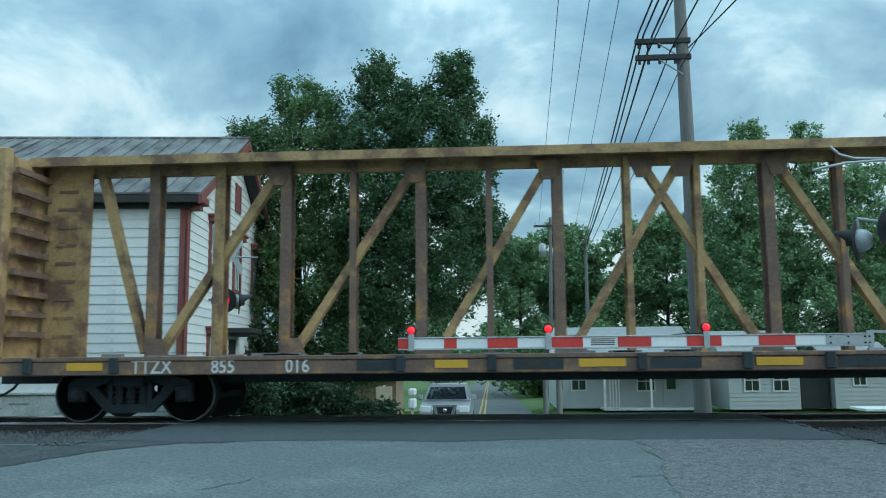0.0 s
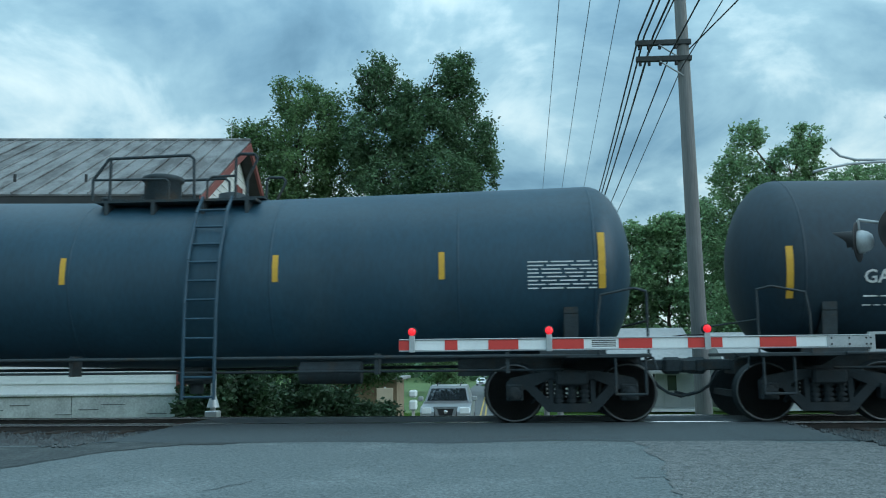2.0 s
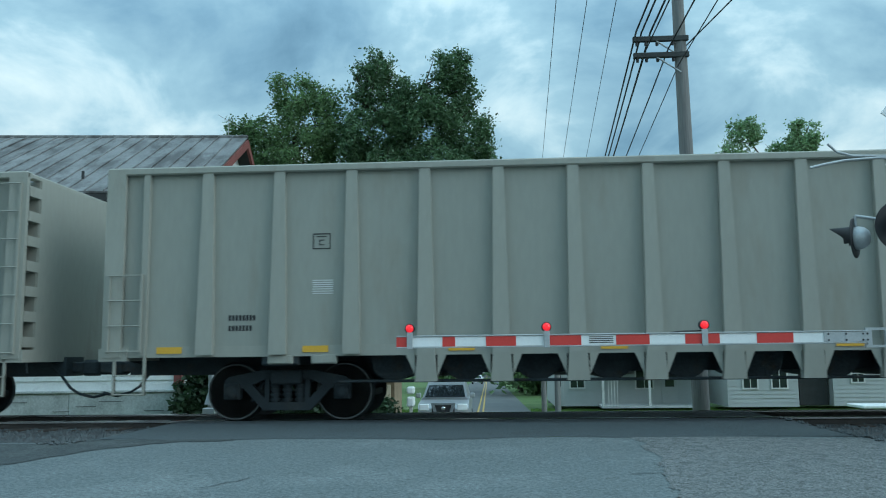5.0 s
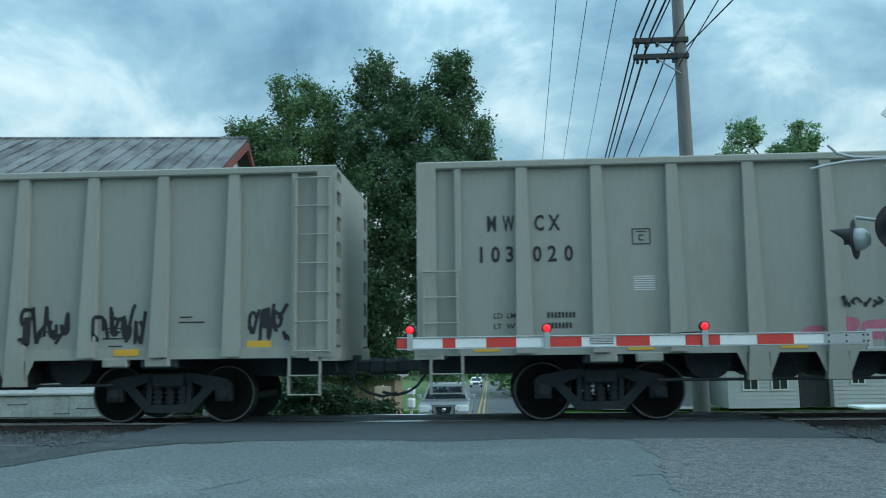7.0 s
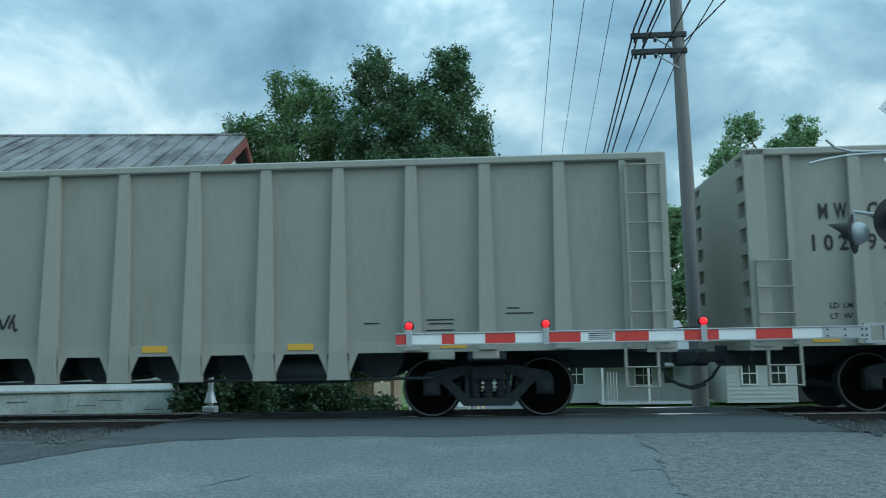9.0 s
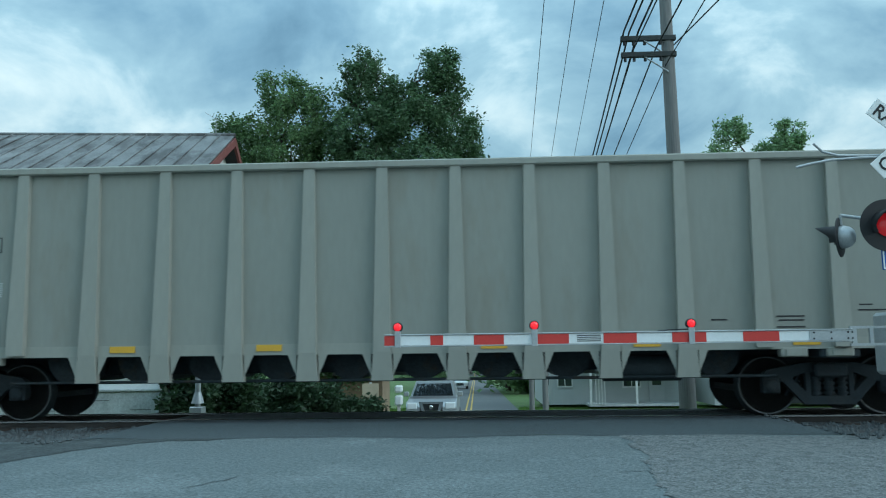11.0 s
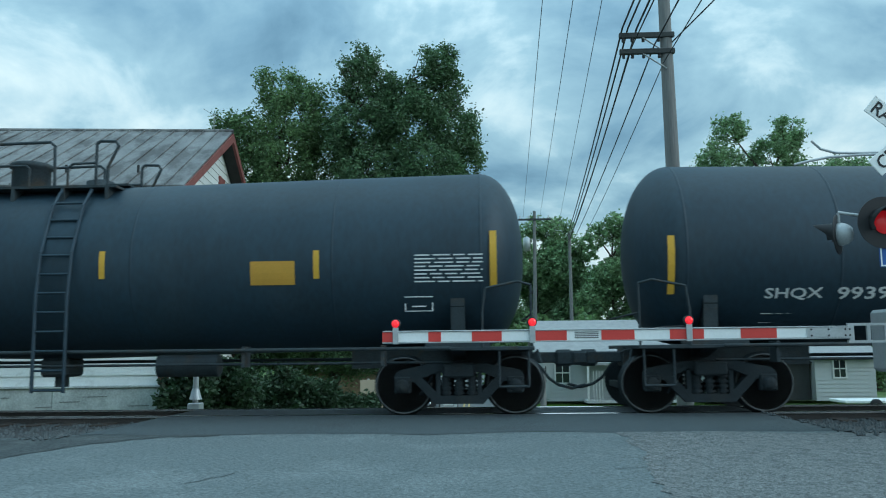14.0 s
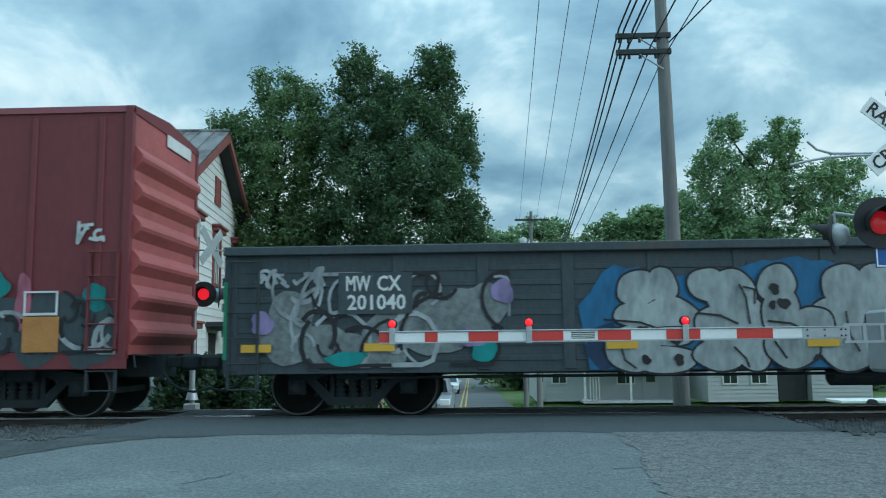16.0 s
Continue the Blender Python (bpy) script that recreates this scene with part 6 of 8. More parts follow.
# ---- trees and bushes ----
def leaves(points, size, rng, droop=0.3):
    """Small bent leaf faces, one pair of triangles each, at the given points."""
    n = len(points)
    a = rng.normal(size=(n, 3))
    a[:, 2] *= 0.55
    a /= np.linalg.norm(a, axis=1)[:, None]
    b = np.cross(a, rng.normal(size=(n, 3)))
    b /= np.linalg.norm(b, axis=1)[:, None] + 1e-9
    s = size * rng.uniform(0.6, 1.4, (n, 1))
    tip, left, right, base = points + a * s, points + b * s * 0.42, points - b * s * 0.42, points - a * s * 0.7
    left[:, 2] -= droop * s[:, 0] * 0.4
    v = np.stack([base, right, tip, left], 1).reshape(-1, 3)
    f = np.arange(4 * n).reshape(n, 4)
    return v, f


def crown_mesh(name, lobes, count, size, seed, material):
    """lobes: (x, y, z, radius); leaves sit in clumps near each lobe's surface, thinner inside."""
    rng = np.random.default_rng(seed)
    pts = []
    total = sum(l[3] ** 2 for l in lobes)
    for x, y, z, r in lobes:
        n = int(count * r * r / total)
        clumps = max(8, int(46 * r))
        d = rng.normal(size=(clumps, 3))
        d /= np.linalg.norm(d, axis=1)[:, None]
        c = d * r * rng.uniform(0.55, 1.02, (clumps, 1)) * (1, 1, 0.9)
        spread = 0.155 * r ** 0.5 * rng.uniform(0.6, 1.3, clumps)
        pick = rng.integers(0, clumps, n)
        p = c[pick] + rng.normal(size=(n, 3)) * spread[pick][:, None]
        pts.append(p + (x, y, z))
    v, f = leaves(np.concatenate(pts), size, rng)
    me = bpy.data.meshes.new(name)
    me.from_pydata(v.tolist(), [], f.tolist())
    me.materials.append(material)
    return me


def tree(x, y, z, lobes, count, size, seed, material, label, trunk=0.3, name="broadleaf_tree"):
    """Tapered trunk, limbs to every lobe, and a crown of small leaves."""
    t = thing(name, label, "tree", at=pose(x, y, z))
    rng = random.Random(seed)
    s = Shape()
    top = max(l[2] for l in lobes)
    fork = min(l[2] for l in lobes) * 0.7
    mx = sum(l[0] for l in lobes) / len(lobes)
    pts = [Vector((0, 0, -0.3)), Vector((0.05, 0.02, fork * 0.5)), Vector((0.2 * mx - 0.05, 0.05, fork)), Vector((0.8 * mx, 0.0, (fork + top) / 2)), Vector((mx, 0.0, top * 0.86))]
    rad = [trunk * 1.25, trunk, trunk * 0.8, trunk * 0.5, trunk * 0.12]
    for a, b, ra, rb in zip(pts, pts[1:], rad, rad[1:]):
        s.rod(a, b, ra, 10, rb)
    part("trunk", s, BARK, t)
    limbs = Shape()
    for lx, ly, lz, r in lobes:
        h = max(fork * 0.8, min(top * 0.8, lz - r * 0.9))
        a = Vector((mx * min(1.0, max(0.0, (h - fork) / (0.5 * (top - fork)))) * 0.8 + 0.1 * mx, 0, h))
        b = Vector((lx * 0.55 + rng.uniform(-0.2, 0.2), ly * 0.55, (h + lz) / 2 + 0.2))
        c = Vector((lx, ly, lz))
        limbs.rod(a, b, trunk * 0.35, 6, trunk * 0.2)
        limbs.rod(b, c, trunk * 0.2, 6, trunk * 0.06)
        for k in range(5):
            d = c + Vector((rng.uniform(-1, 1), rng.uniform(-1, 1), rng.uniform(-0.4, 1))) * r * 0.85
            limbs.rod(b.lerp(c, 0.5), d, trunk * 0.1, 5, 0.01)
    part("branching", limbs, BARK, t)
    part("crown", crown_mesh("crown", lobes, count, size, seed, material), None, t)
    return t


def build_trees():
    # two tall trees behind the house
    tree(-8.2, 35.0, -1.45, [(-2.75, 0, 12.2, 0.8), (-3.0, 0.1, 11.2, 0.7), (-0.5, 0.4, 13.9, 1.2), (0.6, -0.3, 12.6, 1.5), (-1.6, 0.3, 11.6, 1.4), (-1.9, 0, 9.8, 1.5), (0.2, -0.8, 10.6, 1.9), (1.6, 0, 10.6, 1.5), (-0.6, -0.8, 8.3, 2.0), (1.4, -0.4, 8.0, 1.9), (-2.0, -0.4, 6.6, 1.7), (0.3, -1.0, 6.0, 2.1), (2.0, -0.6, 5.2, 1.8), (-1.6, -0.8, 4.2, 1.9), (0.6, -1.0, 3.4, 1.9), (-2.6, -1, 2.6, 1.5), (2.2, -1, 2.6, 1.6)], 110000, 0.088, 11, LEAF_A, "tall leafy green tree with a ragged top")
    tree(-6.35, 34.0, -1.95, [(1.4, 0, 15.0, 0.85), (1.6, 0.2, 13.9, 1.2), (4.7, 0, 14.9, 0.95), (4.6, 0.2, 13.8, 1.2), (3.1, 0, 13.6, 1.0), (3.5, -0.5, 12.3, 1.5), (1.5, -0.3, 12.1, 1.5), (5.2, -0.2, 12.0, 1.4), (5.7, 0, 10.6, 1.0), (2.1, -0.6, 10.2, 1.8), (4.4, -0.7, 10.0, 1.8), (1.4, -0.3, 8.2, 1.7), (3.7, -0.9, 8.0, 1.9), (5.6, -0.2, 8.4, 1.3), (6.0, 0, 7.0, 1.2), (2.1, -0.7, 6.0, 1.9), (4.7, -0.7, 6.0, 1.8), (1.4, -0.8, 3.6, 1.8)], 125000, 0.088, 12, LEAF_B, "tall dark green tree with two leafy peaks")
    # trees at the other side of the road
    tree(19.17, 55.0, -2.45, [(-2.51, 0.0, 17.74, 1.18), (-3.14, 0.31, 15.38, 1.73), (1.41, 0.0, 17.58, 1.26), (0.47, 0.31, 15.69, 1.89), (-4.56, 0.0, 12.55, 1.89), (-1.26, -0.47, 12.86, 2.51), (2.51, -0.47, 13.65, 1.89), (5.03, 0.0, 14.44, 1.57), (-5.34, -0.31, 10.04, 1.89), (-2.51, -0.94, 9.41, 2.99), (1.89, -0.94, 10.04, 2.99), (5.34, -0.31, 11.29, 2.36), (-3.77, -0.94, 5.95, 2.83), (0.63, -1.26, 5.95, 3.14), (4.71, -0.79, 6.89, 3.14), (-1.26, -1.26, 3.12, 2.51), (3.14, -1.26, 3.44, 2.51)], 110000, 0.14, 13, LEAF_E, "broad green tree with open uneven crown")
    rng = random.Random(5)
    far = [(2.4, 88, 13.6), (6.0, 92, 15.9), (9.8, 90, 13.4), (13.6, 86, 15.0), (17.2, 86, 15.6), (21.0, 84, 13.8), (26, 80, 13), (9.0, 112, 13.5), (32, 70, 12.5), (-8, 110, 9), (-15, 95, 10), (38, 66, 12)]
    for k, (x, y, h) in enumerate(far):
        g = lie(x, y)
        h = h - g
        lobes = [(rng.uniform(-2.6, 2.6), rng.uniform(-1.5, 1.5), h * rng.uniform(0.14, 0.92), rng.uniform(1.3, 2.3)) for _ in range(16)] + [(0.3, 0, h - 1.5, 1.4), (-1.4, 0, h - 2.6, 1.5), (1.5, 0, h - 2.3, 1.4)]
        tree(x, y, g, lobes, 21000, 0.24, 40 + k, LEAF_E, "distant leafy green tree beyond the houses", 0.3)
    # dark growth along the verge, near the house and behind the crossing
    for k, (x, y, w, h) in enumerate(((-7.9, 27.5, 1.2, 2.4), (-6.6, 25.0, 1.1, 1.9), (-5.4, 26.0, 1.2, 2.2), (-4.3, 27.5, 1.0, 2.0), (-9.5, 33.0, 1.8, 4.2), (-7.95, 22.3, 0.75, 2.7), (-7.1, 23.8, 0.9, 2.6))):
        g = lie(x, y)
        b = thing("bush", "dense dark green bush on the verge", "bush", at=pose(x, y, g))
        r2 = random.Random(70 + k)
        lobes = [(r2.uniform(-w, w) * 0.7, r2.uniform(-0.6, 0.6), h * r2.uniform(0.2, 0.8), w * r2.uniform(0.35, 0.6)) for _ in range(9)]
        st = Shape()
        for lx, ly, lz, r in lobes:
            st.rod((lx * 0.2, ly * 0.2, -0.1), (lx, ly, lz), 0.04, 5, 0.012)
        part("stem", st, BARK, b)
        part("foliage", crown_mesh("foliage", lobes, 9000, 0.09, 80 + k, LEAF_D), None, b)


def build_woodline():
    """Closed belt of far woods."""
    rng = np.random.default_rng(9)
    pts = []
    for k in range(420):
        a = -1.25 + 2.5 * k / 420
        d = rng.uniform(230, 300)
        x, y = d * math.sin(a), d * math.cos(a)
        h = rng.uniform(7, 14)
        p = rng.normal(size=(90, 3)) * (3.2, 2.0, 0.26 * h) + (x, y, lie(x, y) + h * 0.5)
        pts.append(p)
    p = np.concatenate(pts)
    v, f = leaves(p, 1.3, rng)
    me = bpy.data.meshes.new("far_woods")
    me.from_pydata(v.tolist(), [], f.tolist())
    me.materials.append(LEAF_B)
    tagged(new("far_woods", me), "belt of dark green woods far away", "woods", kind="stuff")


def build_thicket():
    """Unbroken undergrowth between and below the trees beyond the houses."""
    rng = np.random.default_rng(31)
    pts = []
    for k in range(150):
        x, y = rng.uniform(1.5, 46), rng.uniform(72, 104)
        h = rng.uniform(3.5, 7.5)
        for _ in range(7):
            c = np.array((x, y, lie(x, y))) + rng.uniform((-2, -1, 0.1 * h), (2, 1, 0.9 * h))
            pts.append(c + rng.normal(size=(60, 3)) * rng.uniform(0.35, 0.7))
    v, f = leaves(np.concatenate(pts), 0.34, rng)
    me = bpy.data.meshes.new("far_thicket")
    me.from_pydata(v.tolist(), [], f.tolist())
    me.materials.append(LEAF_A)
    tagged(new("far_thicket", me), "thick green undergrowth below the trees beyond the houses", "undergrowth", kind="stuff")


build_trees()
build_woodline()
build_thicket()


def build_lawn():
    rng = np.random.default_rng(3)
    n = 60000
    x, y = rng.uniform(-9, 26, n), 34 + 16 * rng.random(n) ** 1.3
    keep = np.abs(x - (-0.9 - 0.0099 * (y - 44))) > 2.9
    x, y = x[keep], y[keep]
    z = np.array([lie(a, b) for a, b in zip(x, y)])
    h, w = rng.uniform(0.05, 0.16, len(x)), rng.uniform(0.02, 0.06, len(x))
    d = rng.uniform(-0.06, 0.06, (len(x), 2))
    v = np.stack([np.stack([x - w, y, z], 1), np.stack([x + w, y, z], 1), np.stack([x + d[:, 0], y + d[:, 1], z + h], 1)], 1).reshape(-1, 3)
    me = bpy.data.meshes.new("lawn_grass")
    me.from_pydata(v.tolist(), [], np.arange(len(v)).reshape(-1, 3).tolist())
    me.materials.append(LAWN)
    tagged(new("lawn_grass", me), "bright green mown lawn before the houses", "grass", kind="stuff")


build_lawn()


# ---- the white house beside the track ----
def build_house():
    """Local: the long wall faces -y along y = 0, the gable faces +x at x = 0."""
    house = thing("clapboard_house", "old white clapboard house with tin roof and red trim", "house", at=pose(-8.81, 23.0, -0.62, 0, 0, 6.0))
    L, W, E, RG = 17.0, 12.8, 6.40, 9.55
    slope = (RG - E - 0.15) / (W / 2)
    wall = part("wall", Shape().box(-L, -0.02, 0.02, 0.16, 0, E + 0.05).box(-L, -0.02, W - 0.16, W - 0.02, 0, E + 0.05).plate([(0.02, 0), (W - 0.02, 0), (W - 0.02, E), (W / 2, RG - 0.15), (0.02, E)], 0.14, "yz", -0.16).plate([(0.02, 0), (W - 0.02, 0), (W - 0.02, E), (W / 2, RG - 0.15), (0.02, E)], 0.14, "yz", -L), WHITE_WALL, house)
    z, row = 0.75, 0.27
    i = 0
    board = shared("board_long", lambda: Shape().add([(-L, 0, 0), (-0.1, 0, 0), (-0.1, -0.035, 0), (-L, -0.035, 0), (-L, -0.008, row), (-0.1, -0.008, row), (-0.1, 0.0, row), (-L, 0.0, row)], [(0, 1, 2, 3), (3, 2, 5, 4), (4, 5, 6, 7), (1, 6, 5, 2), (0, 3, 4, 7)]), WHITE_PAINT)
    while z < E - 0.6:
        part("clapboard", board, None, wall).location = (0, 0.02, z)
        z += row
    z = 0.75
    while z < RG - 0.6:
        a = 0.1 if z < E - 0.3 else (z + row - E) / slope + 0.1
        b = W - a
        if b - a > 0.4:
            s = Shape().add([(0, a, 0), (0, b, 0), (0.035, b, 0), (0.035, a, 0), (0.008, a, row), (0.008, b, row), (0, b, row), (0, a, row)], [(0, 1, 2, 3), (3, 2, 5, 4), (4, 5, 6, 7), (1, 6, 5, 2), (0, 3, 4, 7)])
            part("clapboard", s, WHITE_PAINT, wall).location = (-0.02, 0, z)
        z += row
    # stone-white base course with ledge
    for k, (a, b) in enumerate(((-L, -6.1), (-6.1, -3.0), (-3.0, 0.06))):
        part("foundation", Shape().box(a + 0.004, b - 0.004, -0.06 - 0.012 * k, 0.1, -0.4, 0.68, 0.02), BLOCK, house, "white painted block base")
    part("base_ledge", Shape().box(-L, 0.1, -0.13, 0.06, 0.685, 0.75, 0.01), BLOCK, house, "white ledge of the base")
    part("foundation", Shape().box(-0.08, 0.02, 0.1, W, -0.9, 0.7, 0.02), BLOCK, house, "white painted block base")
    for k in range(14):
        part("base_stain", Shape().box(-9.0 + 0.62 * k, -8.55 + 0.62 * k + 0.1 * (k % 3), -0.092, -0.086, 0.05 + 0.13 * (k * 5 % 4), 0.065 + 0.13 * (k * 5 % 4)), DARK_TRIM, house, "dark crack in the base")
    # roof in standing-seam sheets
    over, eave = 0.5, 0.5
    z_e = E - eave * slope + 0.12
    for side in (-1, 1):
        n = 34
        for k in range(n):
            x0, x1 = -L - 0.4 + (L + 0.4 + over) * k / n, -L - 0.4 + (L + 0.4 + over) * (k + 1) / n
            ya, yb = (-eave, W / 2) if side < 0 else (W + eave, W / 2)
            zr = RG + 0.10
            s = Shape().add([(x0, ya, z_e), (x1, ya, z_e), (x1, yb, zr), (x0, yb, zr), (x0, ya, z_e - 0.05), (x1, ya, z_e - 0.05), (x1, yb, zr - 0.05), (x0, yb, zr - 0.05)], [(0, 1, 2, 3), (4, 7, 6, 5), (0, 4, 5, 1), (1, 5, 6, 2), (3, 2, 6, 7), (0, 3, 7, 4)])
            s.add([(x0 - 0.015, ya, z_e + 0.045), (x0 + 0.015, ya, z_e + 0.045), (x0 + 0.015, yb, zr + 0.045), (x0 - 0.015, yb, zr + 0.045), (x0 - 0.02, ya, z_e), (x0 + 0.02, ya, z_e), (x0 + 0.02, yb, zr), (x0 - 0.02, yb, zr)], [(0, 1, 2, 3), (0, 4, 5, 1), (1, 5, 6, 2), (0, 3, 7, 4)])
            part("roof_panel", s, ROOF_TIN, house)
    for k in range(6):
        x = -0.9 - 2.0 * k
        part("snow_guard", Shape().box(x - 0.03, x + 0.03, -0.06, 0.0, E + 0.33, E + 0.55), DARK_TRIM, house)
    part("ridge_cap", Shape().rod((-L - 0.4, W / 2, RG + 0.1), (over, W / 2, RG + 0.1), 0.08, 8), ROOF_TIN, house)
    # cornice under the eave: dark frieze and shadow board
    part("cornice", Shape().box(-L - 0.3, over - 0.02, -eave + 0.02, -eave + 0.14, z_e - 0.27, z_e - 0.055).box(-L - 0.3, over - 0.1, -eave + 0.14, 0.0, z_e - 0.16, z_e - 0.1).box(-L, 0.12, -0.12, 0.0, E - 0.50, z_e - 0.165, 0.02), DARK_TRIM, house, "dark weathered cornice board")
    part("cornice_return", Shape().box(-0.02, over, -eave + 0.15, 0.55, z_e - 0.24, z_e - 0.02, 0.02).box(0.0, over - 0.14, 0.0, 0.4, z_e - 0.4, z_e - 0.25), RED_TRIM, house, "faded red cornice return")
    for side in (-1, 1):
        ya, yb = (-eave, W / 2) if side < 0 else (W + eave, W / 2)
        s = Shape()
        zr = RG + 0.05
        v = [(over - 0.01, ya, z_e - 0.06), (over - 0.01, yb, zr - 0.06), (over - 0.01, yb, zr - 0.36), (over - 0.01, ya, z_e - 0.32)]
        s.add([(x + 0.04, y, z) for x, y, z in v] + [(x - 0.05, y, z) for x, y, z in v], [(0, 1, 2, 3), (7, 6, 5, 4), (0, 4, 5, 1), (1, 5, 6, 2), (2, 6, 7, 3), (3, 7, 4, 0)])
        w = [(0.0, ya + 0.3 * -side, z_e - 0.28), (over - 0.06, ya + 0.3 * -side, z_e - 0.28), (over - 0.06, yb, zr - 0.3), (0.0, yb, zr - 0.3)]
        part("rake_board", s, RED_TRIM, house, "faded red rake board")
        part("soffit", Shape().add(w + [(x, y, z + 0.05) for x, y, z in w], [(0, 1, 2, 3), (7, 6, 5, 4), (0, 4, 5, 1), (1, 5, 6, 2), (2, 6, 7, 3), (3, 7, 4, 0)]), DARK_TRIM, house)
    part("corner_board", Shape().box(-0.17, 0.03, -0.05, 0.02, 0.75, E - 0.5).box(-0.02, 0.045, -0.05, 0.26, 0.75, E - 0.3), RED_TRIM, house, "faded red corner board")
    for y, z0, z1, w in ((3.3, 4.1, 5.95, 1.1), (6.9, 4.1, 5.95, 1.1), (10.4, 4.1, 5.95, 1.1), (3.3, 0.9, 2.4, 1.0), (10.4, 0.9, 2.4, 1.0), (6.85, 7.1, 8.0, 0.62)):
        win = part("window", Shape().box(0.0, 0.03, y - w / 2, y + w / 2, z0, z1), DARK_GLASS, house, "dark window glass")
        s = Shape()
        for a, b, c, d in ((-w / 2 - 0.12, -w / 2, z0, z1), (w / 2, w / 2 + 0.12, z0, z1), (-w / 2 - 0.16, w / 2 + 0.16, z0 - 0.12, z0)):
            s.box(0.0, 0.07, y + a, y + b, c, d)
        part("casing", s, RED_TRIM, win, "faded red casing")
        if w > 0.8:
            part("hood", Shape().box(0.0, 0.22, y - w / 2 - 0.22, y + w / 2 + 0.22, z1, z1 + 0.16, 0.02).box(0.0, 0.28, y - w / 2 - 0.3, y + w / 2 + 0.3, z1 + 0.16, z1 + 0.24, 0.01), RED_TRIM, win, "red moulded window hood")
            for k in range(1, 4):
                part("bar", Shape().box(0.03, 0.05, y - w / 2 + w * k / 4 - 0.018, y - w / 2 + w * k / 4 + 0.018, z0, z1), WHITE_WALL, win)
            part("bar", Shape().box(0.03, 0.052, y - w / 2, y + w / 2, (z0 + z1) / 2 - 0.02, (z0 + z1) / 2 + 0.02), WHITE_WALL, win)
        else:
            part("shutter", Shape().box(0.03, 0.05, y - w / 2, y + w / 2, z0, z1), RED_TRIM, win, "red boarded opening")
    # windows in the long wall, behind steel screens
    for x in (-6.9, -11.0):
        win = part("window", Shape().box(x - 0.55, x + 0.55, -0.03, 0.0, 2.9, 4.9), DARK_GLASS, house, "dark barred window")
        for k in range(6):
            part("bar", Shape().box(x - 0.55 + 0.2 * k, x - 0.53 + 0.2 * k, -0.06, -0.04, 2.9, 4.9), DARK_TRIM, win)
        part("sill", Shape().box(x - 0.7, x + 0.7, -0.1, 0.0, 2.78, 2.9), RED_TRIM, win)
    # small hooded side door on the gable
    part("door", Shape().box(0.0, 0.05, 5.9, 6.9, 0.2, 2.3), DARK_TRIM, house, "dark side door")
    part("door_hood", Shape().box(0.0, 0.9, 5.4, 7.4, 2.5, 2.68, 0.02).box(0.1, 0.8, 5.6, 7.2, 2.4, 2.5), DARK_TRIM, house)
    part("aerial", Shape().rod((-0.2, W / 2, RG + 0.1), (-0.2, W / 2, RG + 0.75), 0.015, 6).rod((-0.6, W / 2, RG + 0.95), (0.2, W / 2, RG + 0.45), 0.01, 5), GALV, house, "thin metal aerial")
    return house


build_house()


